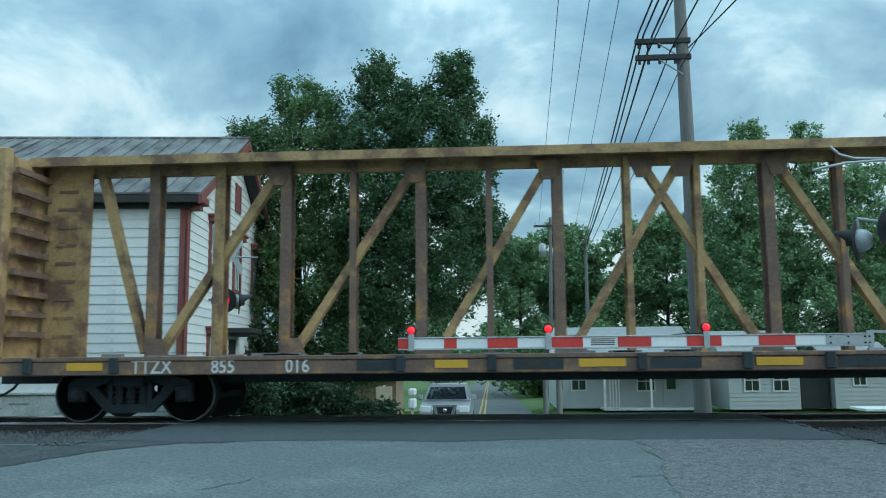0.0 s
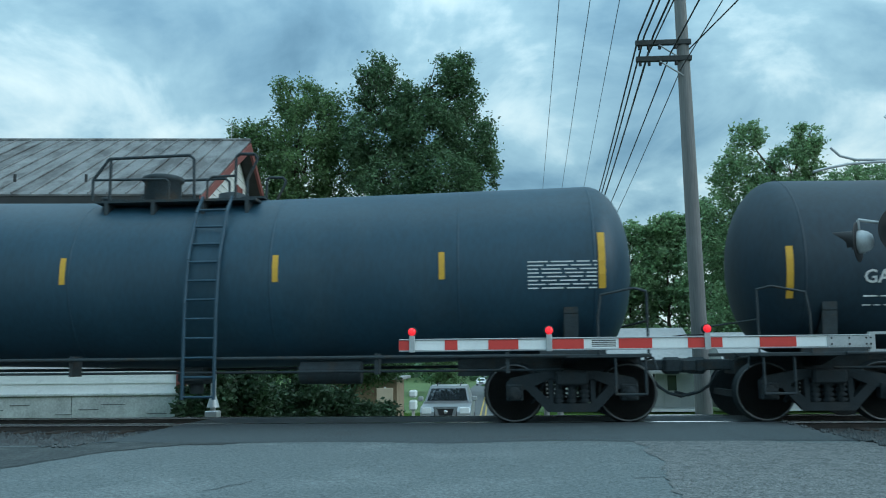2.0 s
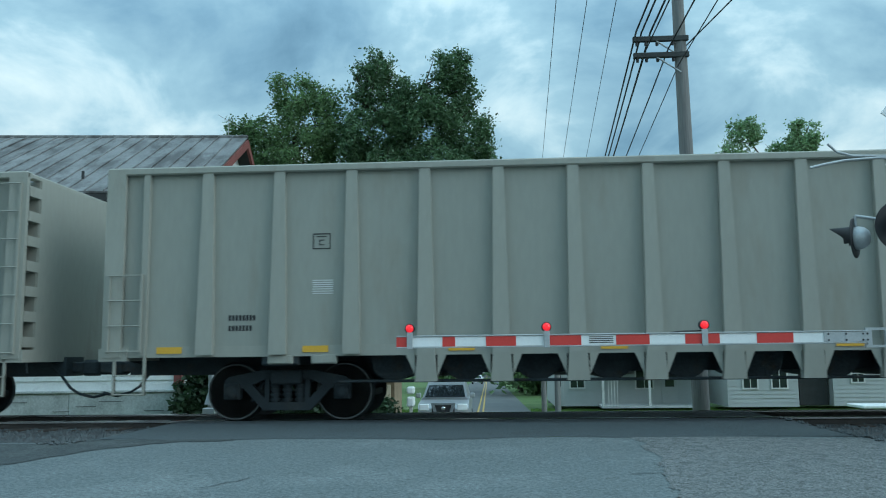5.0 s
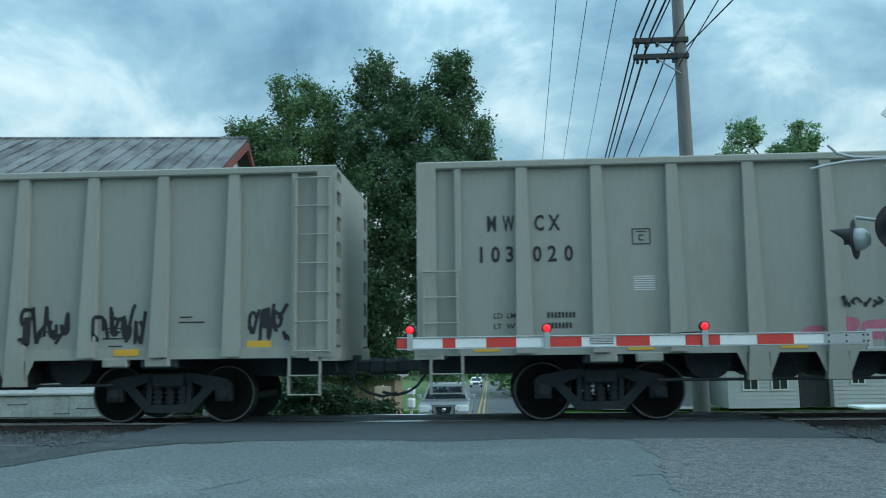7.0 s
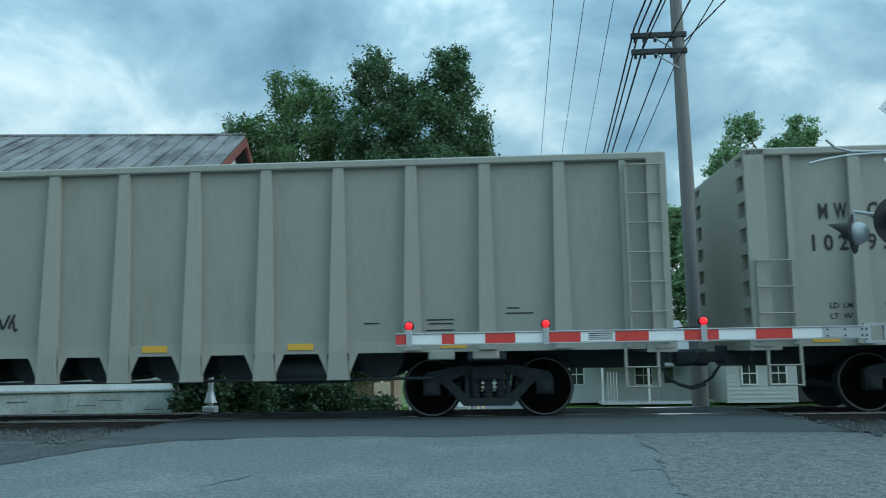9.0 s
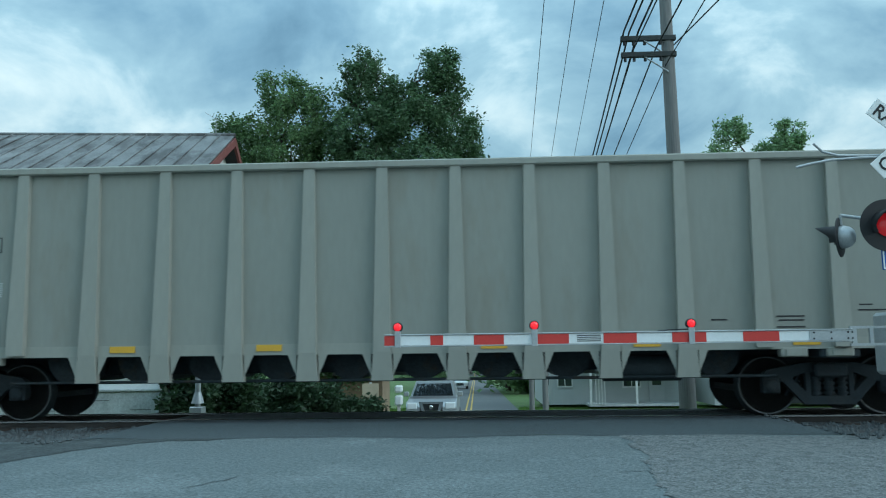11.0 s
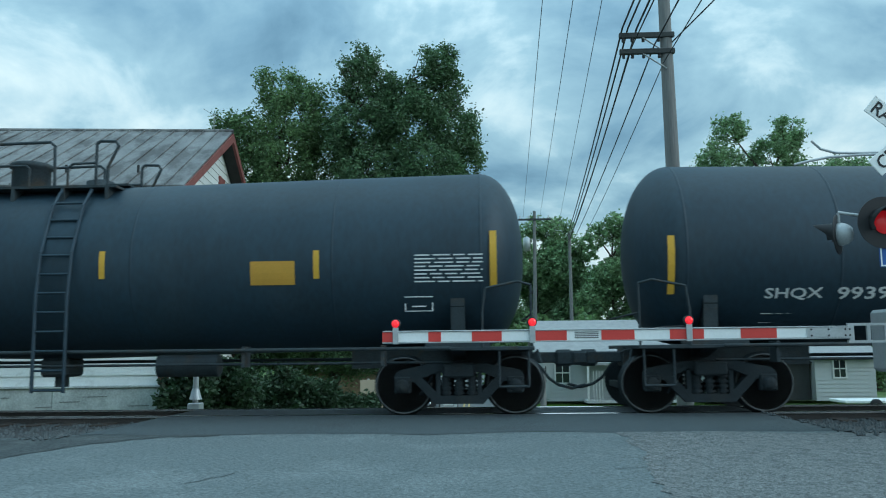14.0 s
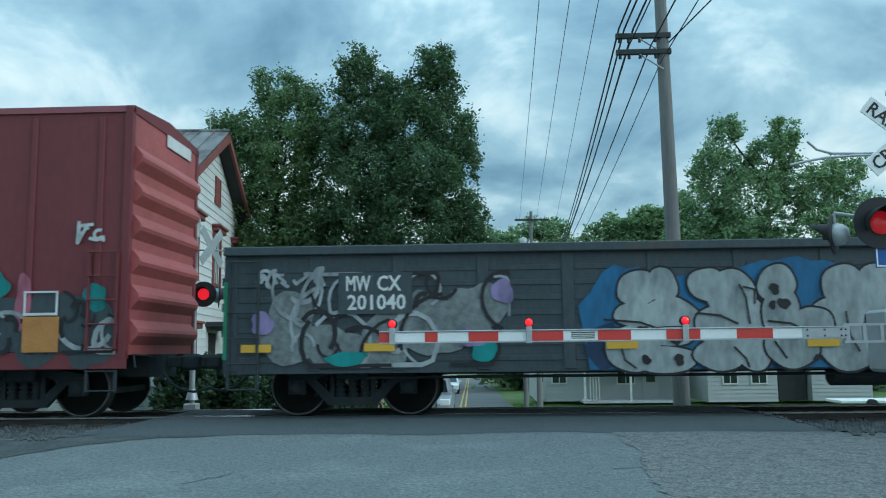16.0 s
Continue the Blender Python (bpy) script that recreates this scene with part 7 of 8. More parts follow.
# ---- far houses beyond the lawn ----
def cottage(x0, x1, y, depth, eave, ridge, base, windows, doors, label, porch=None, turn=0.0):
    h = thing("far_house", label, "house", "houses beyond the lawn", at=pose(x0, y, base, 0, 0, turn))
    w = x1 - x0
    E, Rr = eave - base, ridge - base
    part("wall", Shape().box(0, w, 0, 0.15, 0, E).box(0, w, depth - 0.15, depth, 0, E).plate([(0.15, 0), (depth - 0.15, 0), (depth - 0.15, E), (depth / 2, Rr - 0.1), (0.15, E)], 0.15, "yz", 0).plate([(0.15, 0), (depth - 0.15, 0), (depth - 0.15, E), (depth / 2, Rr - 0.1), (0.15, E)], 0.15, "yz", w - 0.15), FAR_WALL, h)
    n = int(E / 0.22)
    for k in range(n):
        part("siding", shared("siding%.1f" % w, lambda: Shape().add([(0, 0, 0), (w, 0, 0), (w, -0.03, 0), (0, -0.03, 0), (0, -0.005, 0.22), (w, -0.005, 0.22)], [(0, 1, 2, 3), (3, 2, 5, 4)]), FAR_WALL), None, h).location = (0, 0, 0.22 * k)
    roof = Shape()
    for ya, yb in ((-0.4, depth / 2), (depth + 0.4, depth / 2)):
        za = E - 0.05
        roof.add([(-0.3, ya, za), (w + 0.3, ya, za), (w + 0.3, yb, Rr), (-0.3, yb, Rr), (-0.3, ya, za + 0.1), (w + 0.3, ya, za + 0.1), (w + 0.3, yb, Rr + 0.1), (-0.3, yb, Rr + 0.1)], [(0, 3, 2, 1), (4, 5, 6, 7), (0, 1, 5, 4), (1, 2, 6, 5), (2, 3, 7, 6), (3, 0, 4, 7)])
    part("roof", roof, GREY_ROOF, h, "pale grey roof")
    for x, z, ww, hh in windows:
        win = part("window", Shape().box(x, x + ww, -0.05, -0.035, z, z + hh), DARK_GLASS, h)
        part("frame", Shape().box(x - 0.08, x, -0.07, -0.03, z - 0.08, z + hh + 0.08).box(x + ww, x + ww + 0.08, -0.07, -0.03, z - 0.08, z + hh + 0.08).box(x, x + ww, -0.07, -0.03, z + hh, z + hh + 0.08).box(x, x + ww, -0.07, -0.03, z - 0.08, z).box(x, x + ww, -0.065, -0.04, z + hh / 2 - 0.03, z + hh / 2 + 0.03).box(x + ww / 2 - 0.02, x + ww / 2 + 0.02, -0.065, -0.04, z, z + hh), WHITE_LINE, win)
    for x, ww, hh in doors:
        part("door", Shape().box(x, x + ww, -0.07, -0.03, 0.1, hh, 0.01), FAR_WALL, h)
        part("door_glass", Shape().box(x + 0.2, x + ww - 0.2, -0.08, -0.065, hh * 0.5, hh - 0.2), DARK_GLASS, h)
    if porch:
        a, b, out, ph = porch
        part("porch_roof", Shape().add([(a, -out, ph), (b, -out, ph), (b, 0, ph + 0.45), (a, 0, ph + 0.45), (a, -out, ph + 0.14), (b, -out, ph + 0.14), (b, 0, ph + 0.6), (a, 0, ph + 0.6)], [(0, 3, 2, 1), (4, 5, 6, 7), (0, 1, 5, 4), (1, 2, 6, 5), (2, 3, 7, 6), (3, 0, 4, 7)]), GREY_ROOF, h)
        part("porch_floor", Shape().box(a, b, -out, -0.03, 0.0, 0.12), BLOCK, h)
        m = max(2, int((b - a) / 1.9))
        for k in range(m + 1):
            x = a + 0.1 + (b - a - 0.2) * k / m
            part("porch_post", Shape().box(x - 0.06, x + 0.06, -out + 0.05, -out + 0.17, 0.12, ph), WHITE_LINE, h)
        for k in range(4):
            part("step_rail", Shape().box(a + 0.35 + 0.16 * k, a + 0.39 + 0.16 * k, -out - 0.05, -out, 0.1, ph - 0.3), WHITE_LINE, h)
    return h


def build_far_houses():
    cottage(3.3, 11.0, 48.5, 7.5, 0.75, 2.6, -2.0, [(0.9, 1.05, 0.75, 1.1), (4.6, 1.0, 0.9, 1.0)], [(6.0, 0.9, 2.1), (0.15, 0.35, 2.2)], "long low white house with a pillared porch", (2.4, 7.6, 2.0, 2.05))
    cottage(12.3, 16.0, 46.0, 6.0, 0.45, 2.2, -1.95, [(0.85, 1.0, 0.7, 1.1), (2.35, 1.0, 0.75, 1.1)], [], "small white-sided house with two sash windows")
    cottage(18.0, 21.2, 46.5, 5.0, 0.30, 1.5, -1.95, [(1.0, 1.25, 0.6, 0.9)], [], "white-sided garage beside a dark shed", None)
    shed = thing("dark_shed", "dark wooden shed between the white houses", "shed", at=pose(16.4, 47.0, -1.95))
    part("wall", Shape().box(0, 1.5, 0, 2.0, 0, 2.0), DARK_TRIM, shed)
    part("roof", Shape().plate([(-0.15, 2.0), (1.65, 2.0), (0.75, 2.5)], 2.4, "xz", -0.2), DARK_TRIM, shed)
    tr = thing("flat_trailer", "pale flat trailer lying on the lawn", "trailer", at=pose(17.0, 40.5, lie(18, 40.5)))
    part("bed", Shape().box(0, 4.6, 0, 1.9, 0.38, 0.52, 0.03), WHITE_WALL, tr)
    for x in (1.4, 3.2):
        part("tyre", Shape().turn([(-0.1, 0.1), (-0.1, 0.26), (-0.06, 0.3), (0.06, 0.3), (0.1, 0.26), (0.1, 0.1)], "y", (x, 0.0, 0.29), 18), RUBBER, tr)
    # grey block building left of the road, seen under the cars
    b = thing("low_shed", "low tan shed with brown goods beside the road", "shed", at=pose(-5.95, 39.0, lie(-6.0, 39)))
    part("wall", Shape().box(-2.6, 1.2, 0, 3, 0, 2.1), mat("tan_board", (0.26, 0.2, 0.13), 0.8, vary=0.3, bump=0.2), b)
    part("roof", Shape().box(-2.9, 1.5, -0.4, 3.3, 2.1, 2.22), GREY_ROOF, b)
    # No hole here: a dark sheet stands for the unlit inside.
    part("opening", Shape().box(-2.2, -0.9, -0.02, 0.0, 0.3, 1.7), DARK_TRIM, b)


build_far_houses()


# ---- poles, wires ----
def build_poles():
    p = thing("utility_pole", "weathered grey wooden utility pole with two side arms", "utility pole", at=pose(4.36, 18.5, lie(4.4, 18.5)))
    part("shaft", Shape().rod((0.02, 0, -0.3), (-0.1, 0, 12.5), 0.185, 18, 0.115), WOOD_POLE, p)
    for z in (8.22, 8.6):
        arm = part("side_arm", Shape().box(-1.14, 0.1, -0.16, -0.06, z - 0.06, z + 0.06, 0.01), ARM_WOOD, p, "weathered side arm")
        for x in (-1.05, -0.85, -0.6, -0.25):
            part("insulator", Shape().rod((x, -0.11, z - 0.15), (x, -0.11, z - 0.06), 0.035, 8), SIGNAL_BLACK, arm)
        part("brace", Shape().rod((-0.62, -0.14, z - 0.06), (-0.1, -0.14, z - 0.42), 0.018, 6), GALV, arm)
    q = thing("utility_pole", "distant wooden utility pole with a crossarm", "utility pole", at=pose(3.75, 60.0, lie(3.7, 60)))
    h = 10.9 - lie(3.7, 60)
    part("shaft", Shape().rod((0, 0, -0.3), (0.2, 0, h), 0.17, 12, 0.11), WOOD_POLE, q)
    part("side_arm", Shape().box(-1.0, 1.4, -0.16, -0.06, h - 0.7, h - 0.56), ARM_WOOD, q)
    for x in (-0.85, -0.2, 0.5, 1.2):
        part("insulator", Shape().rod((x, -0.11, h - 0.56), (x, -0.11, h - 0.35), 0.04, 6), GALV, q)
    part("transformer", Shape().turn([(h - 2.9, 0.02), (h - 2.9, 0.25), (h - 2.0, 0.27), (h - 1.9, 0.1), (h - 1.85, 0.02)], "z", (-0.4, -0.1, 0), 12), GALV, q)
    r = thing("utility_pole", "slim wooden pole carrying cables in the trees", "utility pole", at=pose(6.0, 56.0, lie(6, 56)))
    part("shaft", Shape().rod((0, 0, -0.3), (0, 0, 8.7 - lie(6, 56)), 0.15, 10, 0.1), WOOD_POLE, r)

    def wire(name, a, b, sag, rad, label):
        a, b = Vector(a), Vector(b)
        pts = []
        for i in range(25):
            t = i / 24
            c = a.lerp(b, t)
            c.z -= sag * 4 * t * (1 - t)
            pts.append(c)
        tagged(part(name, Shape().tube(pts, rad, 5), WIRE), label, "cable")

    # black bundles from the side arms to the next pole, and back over the road
    for k, (x, z, fx, fz, rad) in enumerate(((3.30, 8.22, 5.75, 8.2, 0.022), (3.42, 8.2, 5.85, 8.15, 0.022), (3.62, 8.2, 5.95, 8.1, 0.024), (3.5, 7.78, 5.8, 7.9, 0.016), (4.0, 7.8, 6.05, 7.85, 0.018), (4.2, 7.4, 6.3, 7.3, 0.012))):
        wire("overhead_cable", (x, 18.38, z), (fx, 56, fz), 0.25, rad, "black overhead cable running to the next pole")
        wire("overhead_cable", (x, 18.38, z), (x - 0.35, -24, z + 1.0), 0.25, rad, "black overhead cable above the road")
    # thin wires high over the road to the far pole
    for nx, fx in ((1.32, 3.1), (1.93, 4.3), (2.51, 5.75)):
        a = Vector((fx, 60, 10.2))
        b = Vector((nx, 16.0, 7.96))
        wire("thin_wire", a, (b - a) * 1.6 + a, 0.0, 0.008, "thin wire high above the road")
    wire("guy_wire", (4.42, 18.5, 7.9), (8.5, 6.0, 10.5), 0.1, 0.016, "dark service cable from the pole")


build_poles()


# ---- crossing gate and signals ----
def lamp_head(parent, x, y, z, turn, lit, name="signal_lamp", lens=None):
    """Round lamp with black disc, hood and grey bowl; it looks along its own -y."""
    disc = part(name, Shape().turn([(-0.005, 0.30), (0.005, 0.30), (0.012, 0.29), (0.012, 0.02)], "y", (0, 0, 0), 32), SIGNAL_BLACK, parent, "black round signal backing disc")
    disc.matrix_basis = pose(x, y, z, 0, 0, turn)
    part("lens", Shape().turn([(-0.02, 0.135), (-0.035, 0.12), (-0.05, 0.08), (-0.055, 0.02)], "y", (0, 0, 0), 28), lens or (LAMP_ON if lit else LAMP_DIM), disc, "glowing red lens" if lit else "dark red lens")
    v, f = [], []
    n = 18
    for i in range(n + 1):
        t = math.radians(-30 + 240 * i / n)
        r = 0.17
        reach = -0.34 * (0.35 + 0.65 * max(0.0, math.sin(t)))
        for rr in (r, r + 0.006):
            v += [(rr * math.cos(t), 0.0, rr * math.sin(t)), (rr * math.cos(t), reach, rr * math.sin(t))]
    for i in range(n):
        a = 4 * i
        f += [(a, a + 1, a + 5, a + 4), (a + 2, a + 6, a + 7, a + 3), (a + 1, a + 3, a + 7, a + 5)]
    part("visor", Shape().add(v, f, True), SIGNAL_BLACK, disc, "black visor")
    part("housing", Shape().turn([(0.012, 0.17), (0.06, 0.175), (0.14, 0.15), (0.20, 0.10), (0.22, 0.02)], "y", (0, 0, 0), 24), GALV, disc, "grey metal lamp bowl")
    return disc


def crossbuck(parent, x, y, z, turn, words=True):
    for k, (text, ang) in enumerate((("RAILROAD", -40), ("CROSSING", 40))):
        blade = part("crossbuck_blade", Shape().box(-0.61, 0.61, -0.012, 0.0, -0.115, 0.115, 0.004), GATE_WHITE if words else GALV, parent, "white crossing sign blade")
        blade.matrix_basis = pose(x, y - 0.016 * k, z, 0, 0, turn) @ pose(0, 0, 0, 0, -ang, 0)
        if words:
            lettering(text, 0.22, -0.56, -0.0145, -0.075, LETTER_BLACK, blade, squash=0.92)


def build_gate():
    # near signal with its gate, to the right of the lane
    m = thing("crossing_signal", "crossing signal mast with crossbuck and red lamps", "crossing signal", at=pose(4.92, 9.75, -0.05))
    part("mast", Shape().rod((0, 0, 0.1), (0, 0, 4.0), 0.06, 16), GALV, m)
    part("mast_cap", Shape().turn([(4.0, 0.075), (4.06, 0.07), (4.1, 0.02)], "z", (0, 0, 0), 14), GALV, m)
    part("foot", Shape().box(-0.25, 0.25, -0.25, 0.25, -0.1, 0.06, 0.02).turn([(0.06, 0.16), (0.3, 0.1), (0.34, 0.07)], "z", (0, 0, 0), 16), GALV, m)
    crossbuck(m, 0.10, -0.09, 3.48, 0)
    part("lamp_arm", Shape().rod((-0.5, 0, 2.52), (0.5, 0, 2.52), 0.03, 10), GALV, m)
    lamp_head(m, -0.31, -0.12, 2.46, 0, False, lens=LAMP_GLOW)
    lamp_head(m, 0.42, -0.12, 2.46, 0, False)
    lamp_head(m, -0.74, 0.12, 2.36, 235, False).scale = (0.78, 0.78, 0.78)
    part("lamp_arm", Shape().rod((-0.42, 0.02, 2.55), (-0.72, 0.12, 2.62), 0.02, 8).rod((-0.72, 0.12, 2.62), (-0.72, 0.12, 2.5), 0.02, 8), GALV, m)
    part("bent_pipe", Shape().tube([(0.0, 0, 3.30), (-0.45, 0, 3.30), (-0.75, 0, 3.31), (-0.92, 0, 3.36), (-1.02, 0, 3.46)], 0.016, 8), GALV, m)
    part("bent_pipe", Shape().tube([(0.0, -0.04, 3.27), (-0.5, -0.04, 3.27), (-0.85, -0.04, 3.25), (-1.08, -0.04, 3.21), (-1.25, -0.04, 3.17)], 0.016, 8), GALV, m)
    part("info_plate", Shape().box(-0.38, 0.1, -0.1, -0.08, 1.95, 2.2, 0.01), mat("blue_plate", (0.02, 0.09, 0.32), 0.5, vary=0.1, bump=0.0), m, "small blue sign plate")
    part("info_border", Shape().box(-0.37, 0.09, -0.104, -0.1, 1.96, 1.975).box(-0.37, 0.09, -0.104, -0.1, 2.175, 2.19).box(-0.37, -0.355, -0.104, -0.1, 1.975, 2.175), GATE_WHITE, m)
    g = thing("crossing_gate", "lowered red and white crossing gate arm with lamps", "crossing gate", at=pose(4.9, 10.0, -0.05))
    part("machine", Shape().box(-0.1, 0.5, 0.05, 0.6, 0.75, 1.5, 0.04), GALV, g, "grey gate machine box")
    part("stand", Shape().box(0.05, 0.35, 0.2, 0.45, -0.1, 0.8, 0.02), GALV, g)
    part("arm_bracket", Shape().box(-0.62, 0.0, 0.0, 0.04, 1.30, 1.33).box(-0.62, 0.0, 0.0, 0.04, 1.10, 1.13).box(-0.6, -0.55, 0.0, 0.04, 1.13, 1.30).box(-0.4, -0.36, 0.0, 0.04, 1.13, 1.30).box(-0.2, -0.16, 0.0, 0.04, 1.13, 1.30).box(0.0, 0.3, -0.05, 0.1, 1.05, 1.38, 0.02), GALV, g, "open steel bracket")
    part("counterweight", Shape().box(0.5, 1.3, 0.15, 0.45, 1.0, 1.4, 0.03), GALV, g)
    # stripes of reflective sheet along the arm
    arm = part("gate_arm", Shape().box(-6.09, -0.6, -0.012, 0.012, 1.165, 1.285, 0.006), GATE_WHITE, g)
    edge = part("arm_edge", Shape().box(-6.09, -0.6, -0.03, 0.03, 1.15, 1.163, 0.004).box(-6.09, -0.6, -0.03, 0.03, 1.287, 1.30, 0.004), GALV, g, "aluminium edge rail")
    for a, b in ((703, 726), (787, 810), (866, 920), (979, 1037), (1099, 1158), (1221, 1281), (1346, 1409)):
        xa, xb = -6.09 + (a - 703) * 0.00657 + (a - 703) ** 2 * 1e-8, -6.09 + (b - 703) * 0.00657 + (b - 703) ** 2 * 1e-8
        part("stripe", Shape().box(xa, xb, -0.018, -0.012, 1.167, 1.283), GATE_RED, arm, "red reflective stripe")
    part("end_plate", Shape().box(-1.10, -0.6, -0.02, -0.012, 1.168, 1.282), GALV, arm)
    for x in (-1.05, -0.85, -0.66, -0.61):
        for z in (1.19, 1.26):
            part("bolt", Shape().rod((x, -0.028, z), (x, -0.02, z), 0.011, 8), SIGNAL_BLACK, arm)
    for i in range(4):
        part("notice_line", Shape().box(-3.80, -3.52, -0.016, -0.012, 1.19 + 0.022 * i, 1.2 + 0.022 * i), LETTER_BLACK, arm)
    for x, lit in ((-5.93, True), (-4.30, True), (-2.46, True)):
        bracket = part("lamp_bracket", Shape().box(x - 0.035, x + 0.035, -0.04, -0.02, 1.14, 1.34, 0.005), GALV, g)
        lamp = part("gate_lamp", Shape().turn([(-0.06, 0.02), (-0.055, 0.035), (-0.03, 0.05), (0.03, 0.052), (0.045, 0.02)], "y", (x, 0, 1.385), 18), LAMP_ON, g, "round red gate lamp")
        part("lamp_rim", Shape().turn([(-0.034, 0.052), (-0.034, 0.058), (0.034, 0.06), (0.034, 0.052)], "y", (x, 0, 1.385), 18), SIGNAL_BLACK, lamp)
    part("lamp_cable", Shape().tube([(-2.46, 0.03, 1.32), (-2.7, 0.03, 1.315), (-2.85, 0.03, 1.30)], 0.008, 5), WIRE, g)
    # the other signal behind the track, turned towards the side street
    f = thing("crossing_signal", "crossing signal mast beyond the track, seen obliquely", "crossing signal", at=pose(-6.72, 19.5, -0.28))
    b = 0.28
    part("mast", Shape().rod((0, 0, 0.05), (0, 0, 4.15 + b), 0.065, 14), GALV, f)
    part("mast_cap", Shape().turn([(3.75 + b, 0.1), (4.1 + b, 0.1), (4.2 + b, 0.11), (4.26 + b, 0.03)], "z", (0, 0, 0), 12), GALV, f)
    part("foot", Shape().box(-0.15, 0.15, -0.15, 0.15, -0.9, 0.12, 0.02).turn([(0.2, 0.15), (0.45, 0.08)], "z", (0, 0, 0), 12), GALV, f)
    crossbuck(f, 0.42, -0.1, 3.5 + b, 78, False)
    part("lamp_arm", Shape().rod((-0.15, 0, 2.42 + b), (0.5, 0.0, 2.42 + b), 0.03, 8).rod((0.0, 0, 3.45 + b), (1.0, 0.1, 3.42 + b), 0.02, 8), GALV, f)
    lamp_head(f, 0.26, -0.12, 2.38 + b, 8, True)
    lamp_head(f, 0.56, 0.1, 2.36 + b, 110, False)


build_gate()


# ---- vehicles beyond the track ----
def front_vehicle(name, label, paint, width, height, length, big):
    """A car seen from the front: body, cabin, windscreen, grille, lamps, mirrors, wheels. It looks along -y."""
    car = thing(name, label, "car")
    w, h = width / 2, height
    hood, belt = (h * 0.655, h * 0.69) if big else (h * 0.60, h * 0.62)
    gz = 0.12 if big else 0.0
    prof = [(0.0, 0.42), (0.0, hood * 0.80), (0.12, hood * 0.93), (1.15, hood), (1.25, belt), (length - 0.1, belt), (length, belt * 0.9), (length, 0.4)]
    part("body", Shape().plate([(y, z) for y, z in prof], 2 * w, "yz", -w), paint, car)
    cab0, cab1 = 1.2, (2.2 if not big else 2.1)
    v = [(-w + 0.05, cab0, belt), (w - 0.05, cab0, belt), (w - 0.22, cab1, h), (-w + 0.22, cab1, h), (-w + 0.05, length - 0.5, belt), (w - 0.05, length - 0.5, belt), (w - 0.22, length - 1.0, h), (-w + 0.22, length - 1.0, h)]
    part("cabin", Shape().add(v, [(0, 1, 2, 3), (4, 7, 6, 5), (3, 2, 6, 7), (0, 3, 7, 4), (1, 5, 6, 2)]), paint, car)
    q = [(-w + 0.16, cab0 + 0.06, belt + 0.04), (w - 0.16, cab0 + 0.06, belt + 0.04), (w - 0.28, cab1 - 0.06, h - 0.07), (-w + 0.28, cab1 - 0.06, h - 0.07)]
    part("windscreen", Shape().add([(x, y - 0.03, z + 0.01) for x, y, z in q] + q, [(0, 1, 2, 3), (7, 6, 5, 4), (0, 4, 5, 1), (1, 5, 6, 2), (2, 6, 7, 3), (3, 7, 4, 0)]), DARK_GLASS, car, "dark windscreen")
    part("grille", Shape().box(-0.42, 0.42, -0.02, 0.02, hood * (0.52 + gz), hood * (0.80 + gz), 0.01), SIGNAL_BLACK, car, "black grille")
    part("grille_trim", Shape().plate([(-0.46, hood * (0.84 + gz)), (-0.32, hood * (0.48 + gz)), (-0.2, hood * (0.48 + gz)), (-0.33, hood * (0.84 + gz))], 0.03, "xz", -0.045).plate([(0.46, hood * (0.84 + gz)), (0.33, hood * (0.84 + gz)), (0.2, hood * (0.48 + gz)), (0.32, hood * (0.48 + gz))], 0.03, "xz", -0.045).box(-0.33, 0.33, -0.045, -0.015, hood * (0.78 + gz), hood * (0.84 + gz)), CHROME, car, "bright grille trim")
    part("badge", Shape().turn([(-0.05, 0.02), (-0.05, 0.07), (-0.03, 0.075)], "y", (0, 0, hood * (0.68 + gz)), 14), CHROME, car)
    for s in (-1, 1):
        a, b = sorted((s * 0.52, s * (w - 0.04)))
        part("headlight", Shape().box(a, b, -0.03, 0.05, hood * (0.62 + gz), hood * (0.84 + gz * 0.8), 0.03), GATE_WHITE, car, "clear headlight")
        a, b = sorted((s * w, s * (w + 0.2)))
        part("mirror", Shape().box(a, b, 1.25, 1.38, belt + 0.02, belt + 0.2, 0.03), paint, car)
        for y in (0.85, length - 0.95):
            tyre = part("tyre", Shape().turn([(s * (w - 0.22), 0.15), (s * (w - 0.22), 0.33), (s * (w - 0.19), 0.36), (s * (w + 0.01), 0.36), (s * (w + 0.03), 0.33), (s * (w + 0.03), 0.2)], "x", (0, y, 0.36), 22), RUBBER, car)
            part("rim", Shape().turn([(s * (w + 0.01), 0.21), (s * (w + 0.035), 0.19), (s * (w + 0.02), 0.02)], "x", (0, y, 0.36), 18), GALV, tyre)
    part("bumper", Shape().box(-w + 0.02, w - 0.02, -0.12, 0.1, 0.38, hood * (0.47 + gz), 0.05), paint if big else CAR_WHITE, car, "pale front bumper")
    part("bumper_gap", Shape().box(-0.5, 0.5, -0.13, -0.11, 0.45, 0.56), SIGNAL_BLACK, car)
    if big:
        for s in (-0.45, 0.45):
            part("roof_rail", Shape().tube([(s, 2.2, h), (s, 2.4, h + 0.07), (s, 3.6, h + 0.07), (s, 3.8, h)], 0.02, 6), SIGNAL_BLACK, car)
    return car


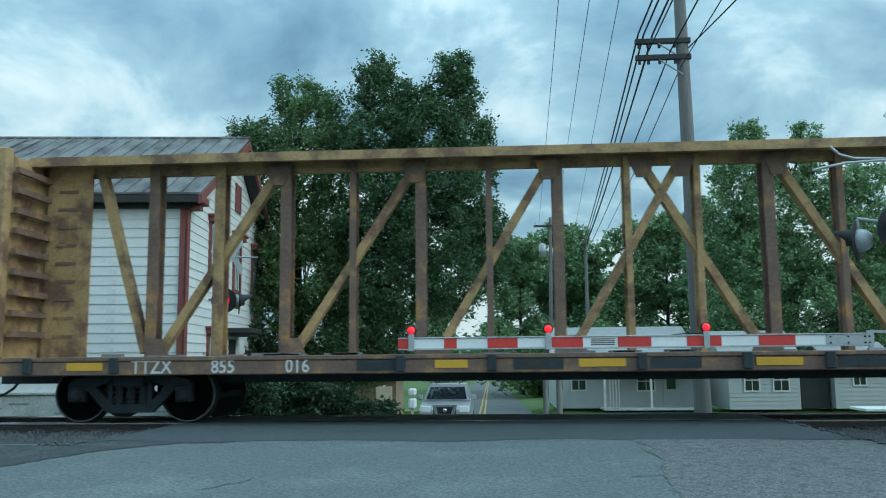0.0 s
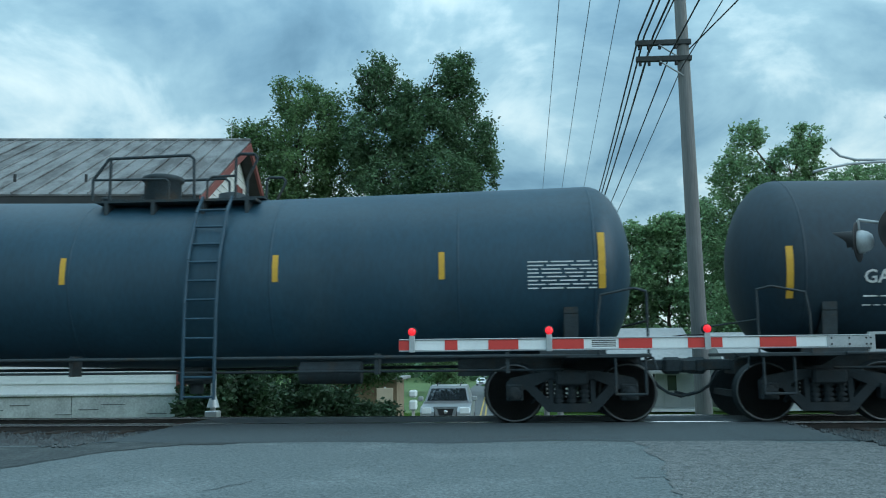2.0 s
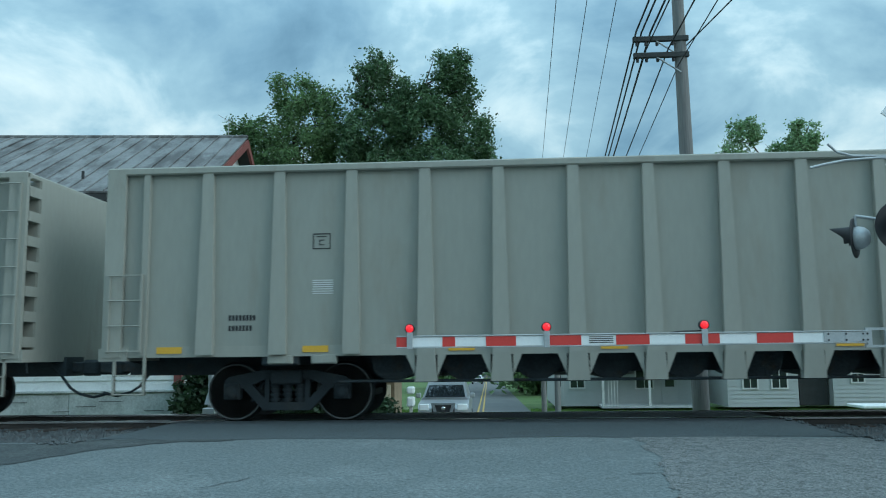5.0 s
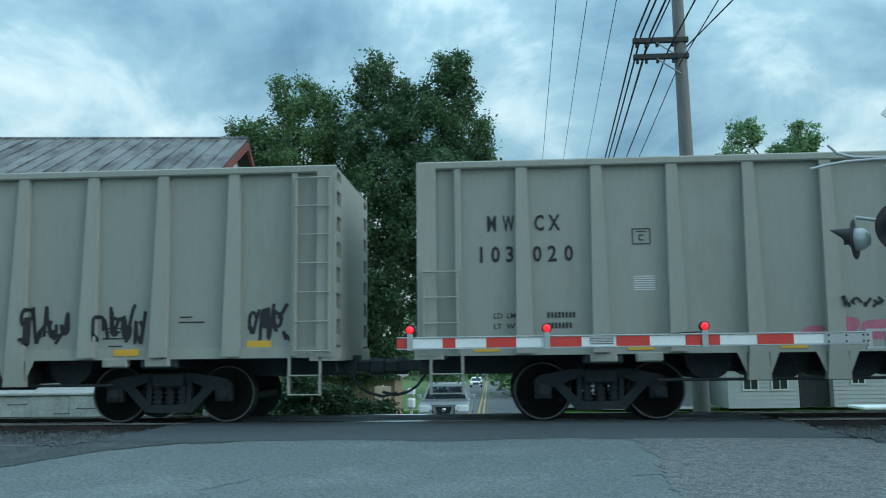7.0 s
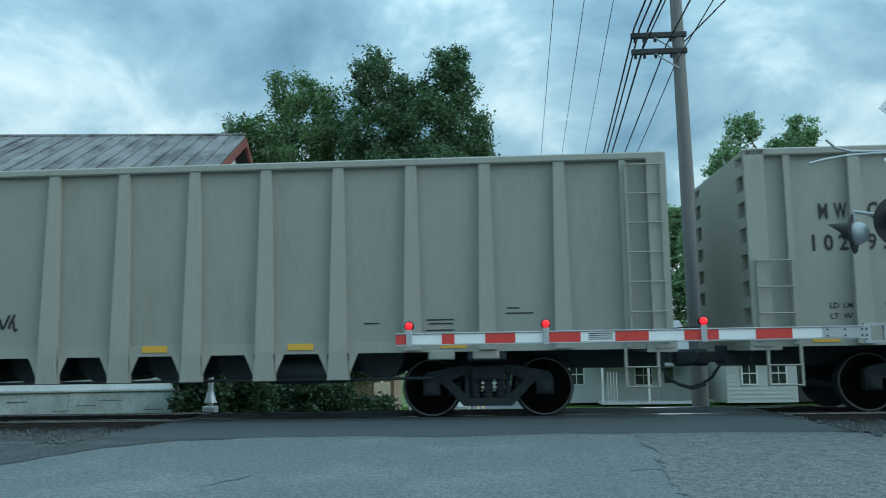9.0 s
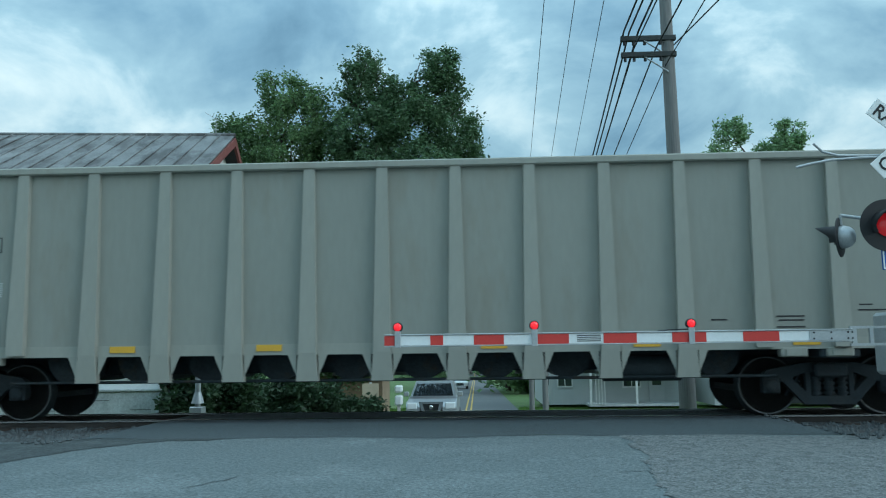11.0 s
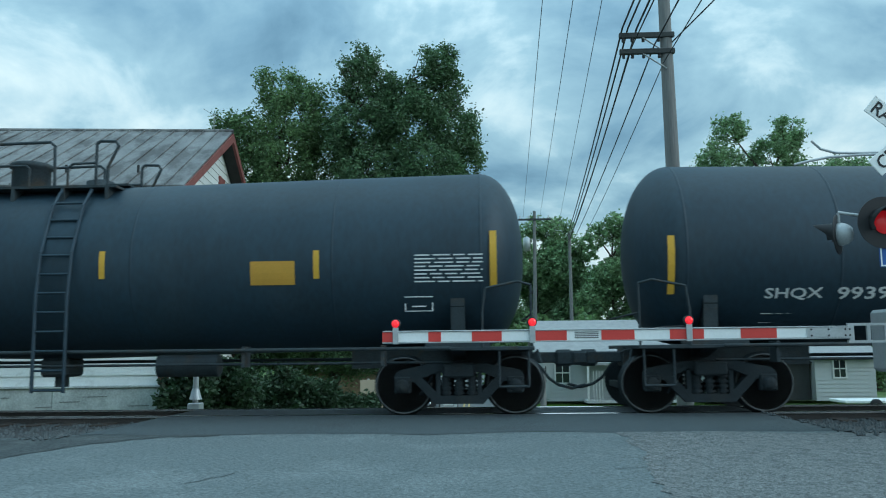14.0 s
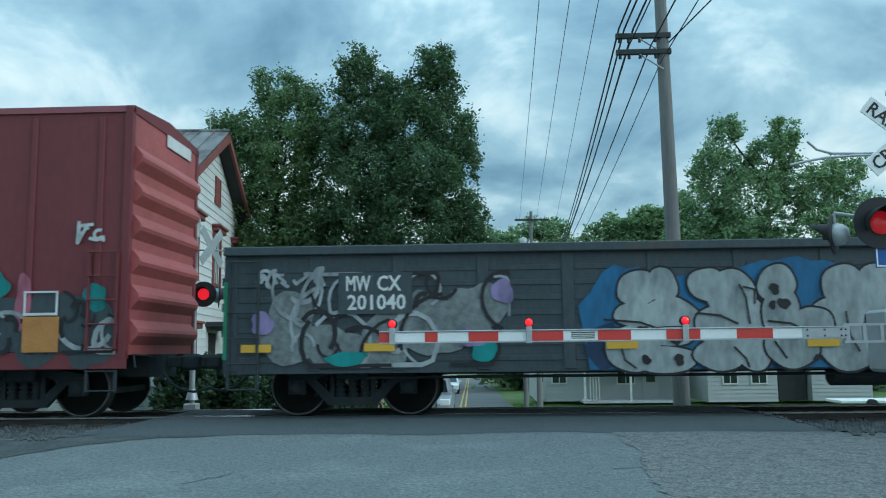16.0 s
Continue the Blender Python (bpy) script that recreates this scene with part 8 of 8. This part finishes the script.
suv = front_vehicle("waiting_suv", "silver SUV waiting beyond the crossing, facing it", CAR_SILVER, 1.86, 1.85, 4.8, True)
suv.matrix_world = pose(-1.98, 31.0, lie(-1.98, 32.5) + 0.015)
far_car = front_vehicle("white_car", "white car coming up the road beyond", CAR_WHITE, 1.78, 1.5, 4.4, False)


def build_verge():
    box = thing("sign_board", "small white sign board on a post by the road", "sign", at=pose(-2.95 - 1.2, 30.5, lie(-4, 30.5)))
    part("post", Shape().box(-0.04, 0.04, 0, 0.05, 0, 1.9), WHITE_LINE, box)
    part("board", Shape().box(-0.3, 0.3, -0.03, 0.0, 1.35, 1.85, 0.01), mat("tan_sign", (0.5, 0.42, 0.3), 0.7, vary=0.1, bump=0.05), box)
    mb = thing("mailbox", "white roadside mailbox on a post", "mailbox", at=pose(-3.05, 29.8, lie(-3, 29.8)))
    part("post", Shape().box(-0.05, 0.05, 0, 0.1, 0, 1.1), WHITE_LINE, mb)
    part("box", Shape().box(-0.13, 0.13, -0.2, 0.3, 1.1, 1.45, 0.05).box(-0.13, 0.13, -0.2, 0.3, 1.55, 1.8, 0.05), WHITE_WALL, mb)
    for x, y in ((2.35, 33.0), (2.1, 38.0)):
        p = thing("wooden_post", "short weathered wooden post by the road", "post", at=pose(x, y, lie(x, y)))
        part("shaft", Shape().rod((0, 0, -0.1), (0, 0, 2.2), 0.13, 12, 0.11), WOOD_POLE, p)


build_verge()


def motions():
    for ob, x0 in MOVING:
        # a short check in its run after two seconds, then an even pace
        walk(ob, [(t, pose(x0 + SPEED * t + (0.65 if t < 2.15 else 0.0), TRACK_Y, 0)) for t in [0.0, 0.5, 1.0] + [1.2 + 0.1 * k for k in range(20)] + [3.5, 4.0, 8.0, 12.0, 16.0]])
    # the white car rolls up behind the waiting one
    ways = [(0.0, 185.0), (4.0, 150.0), (7.0, 127.0), (11.0, 98.0), (14.5, 76.0), (16.0, 70.0)]
    walk(far_car, [(t, pose(road_mid(y) - 1.45, y, lie(road_mid(y), y + 2) + 0.02)) for t, y in ways])
    # the wheels roll with the train
    for ob, x in WHEELS:
        walk(ob, [(k / FPS, pose(x, 0, WHEEL_R, 0, 88.0 * k, 0)) for k in range(16 * FPS + 1)])


motions()
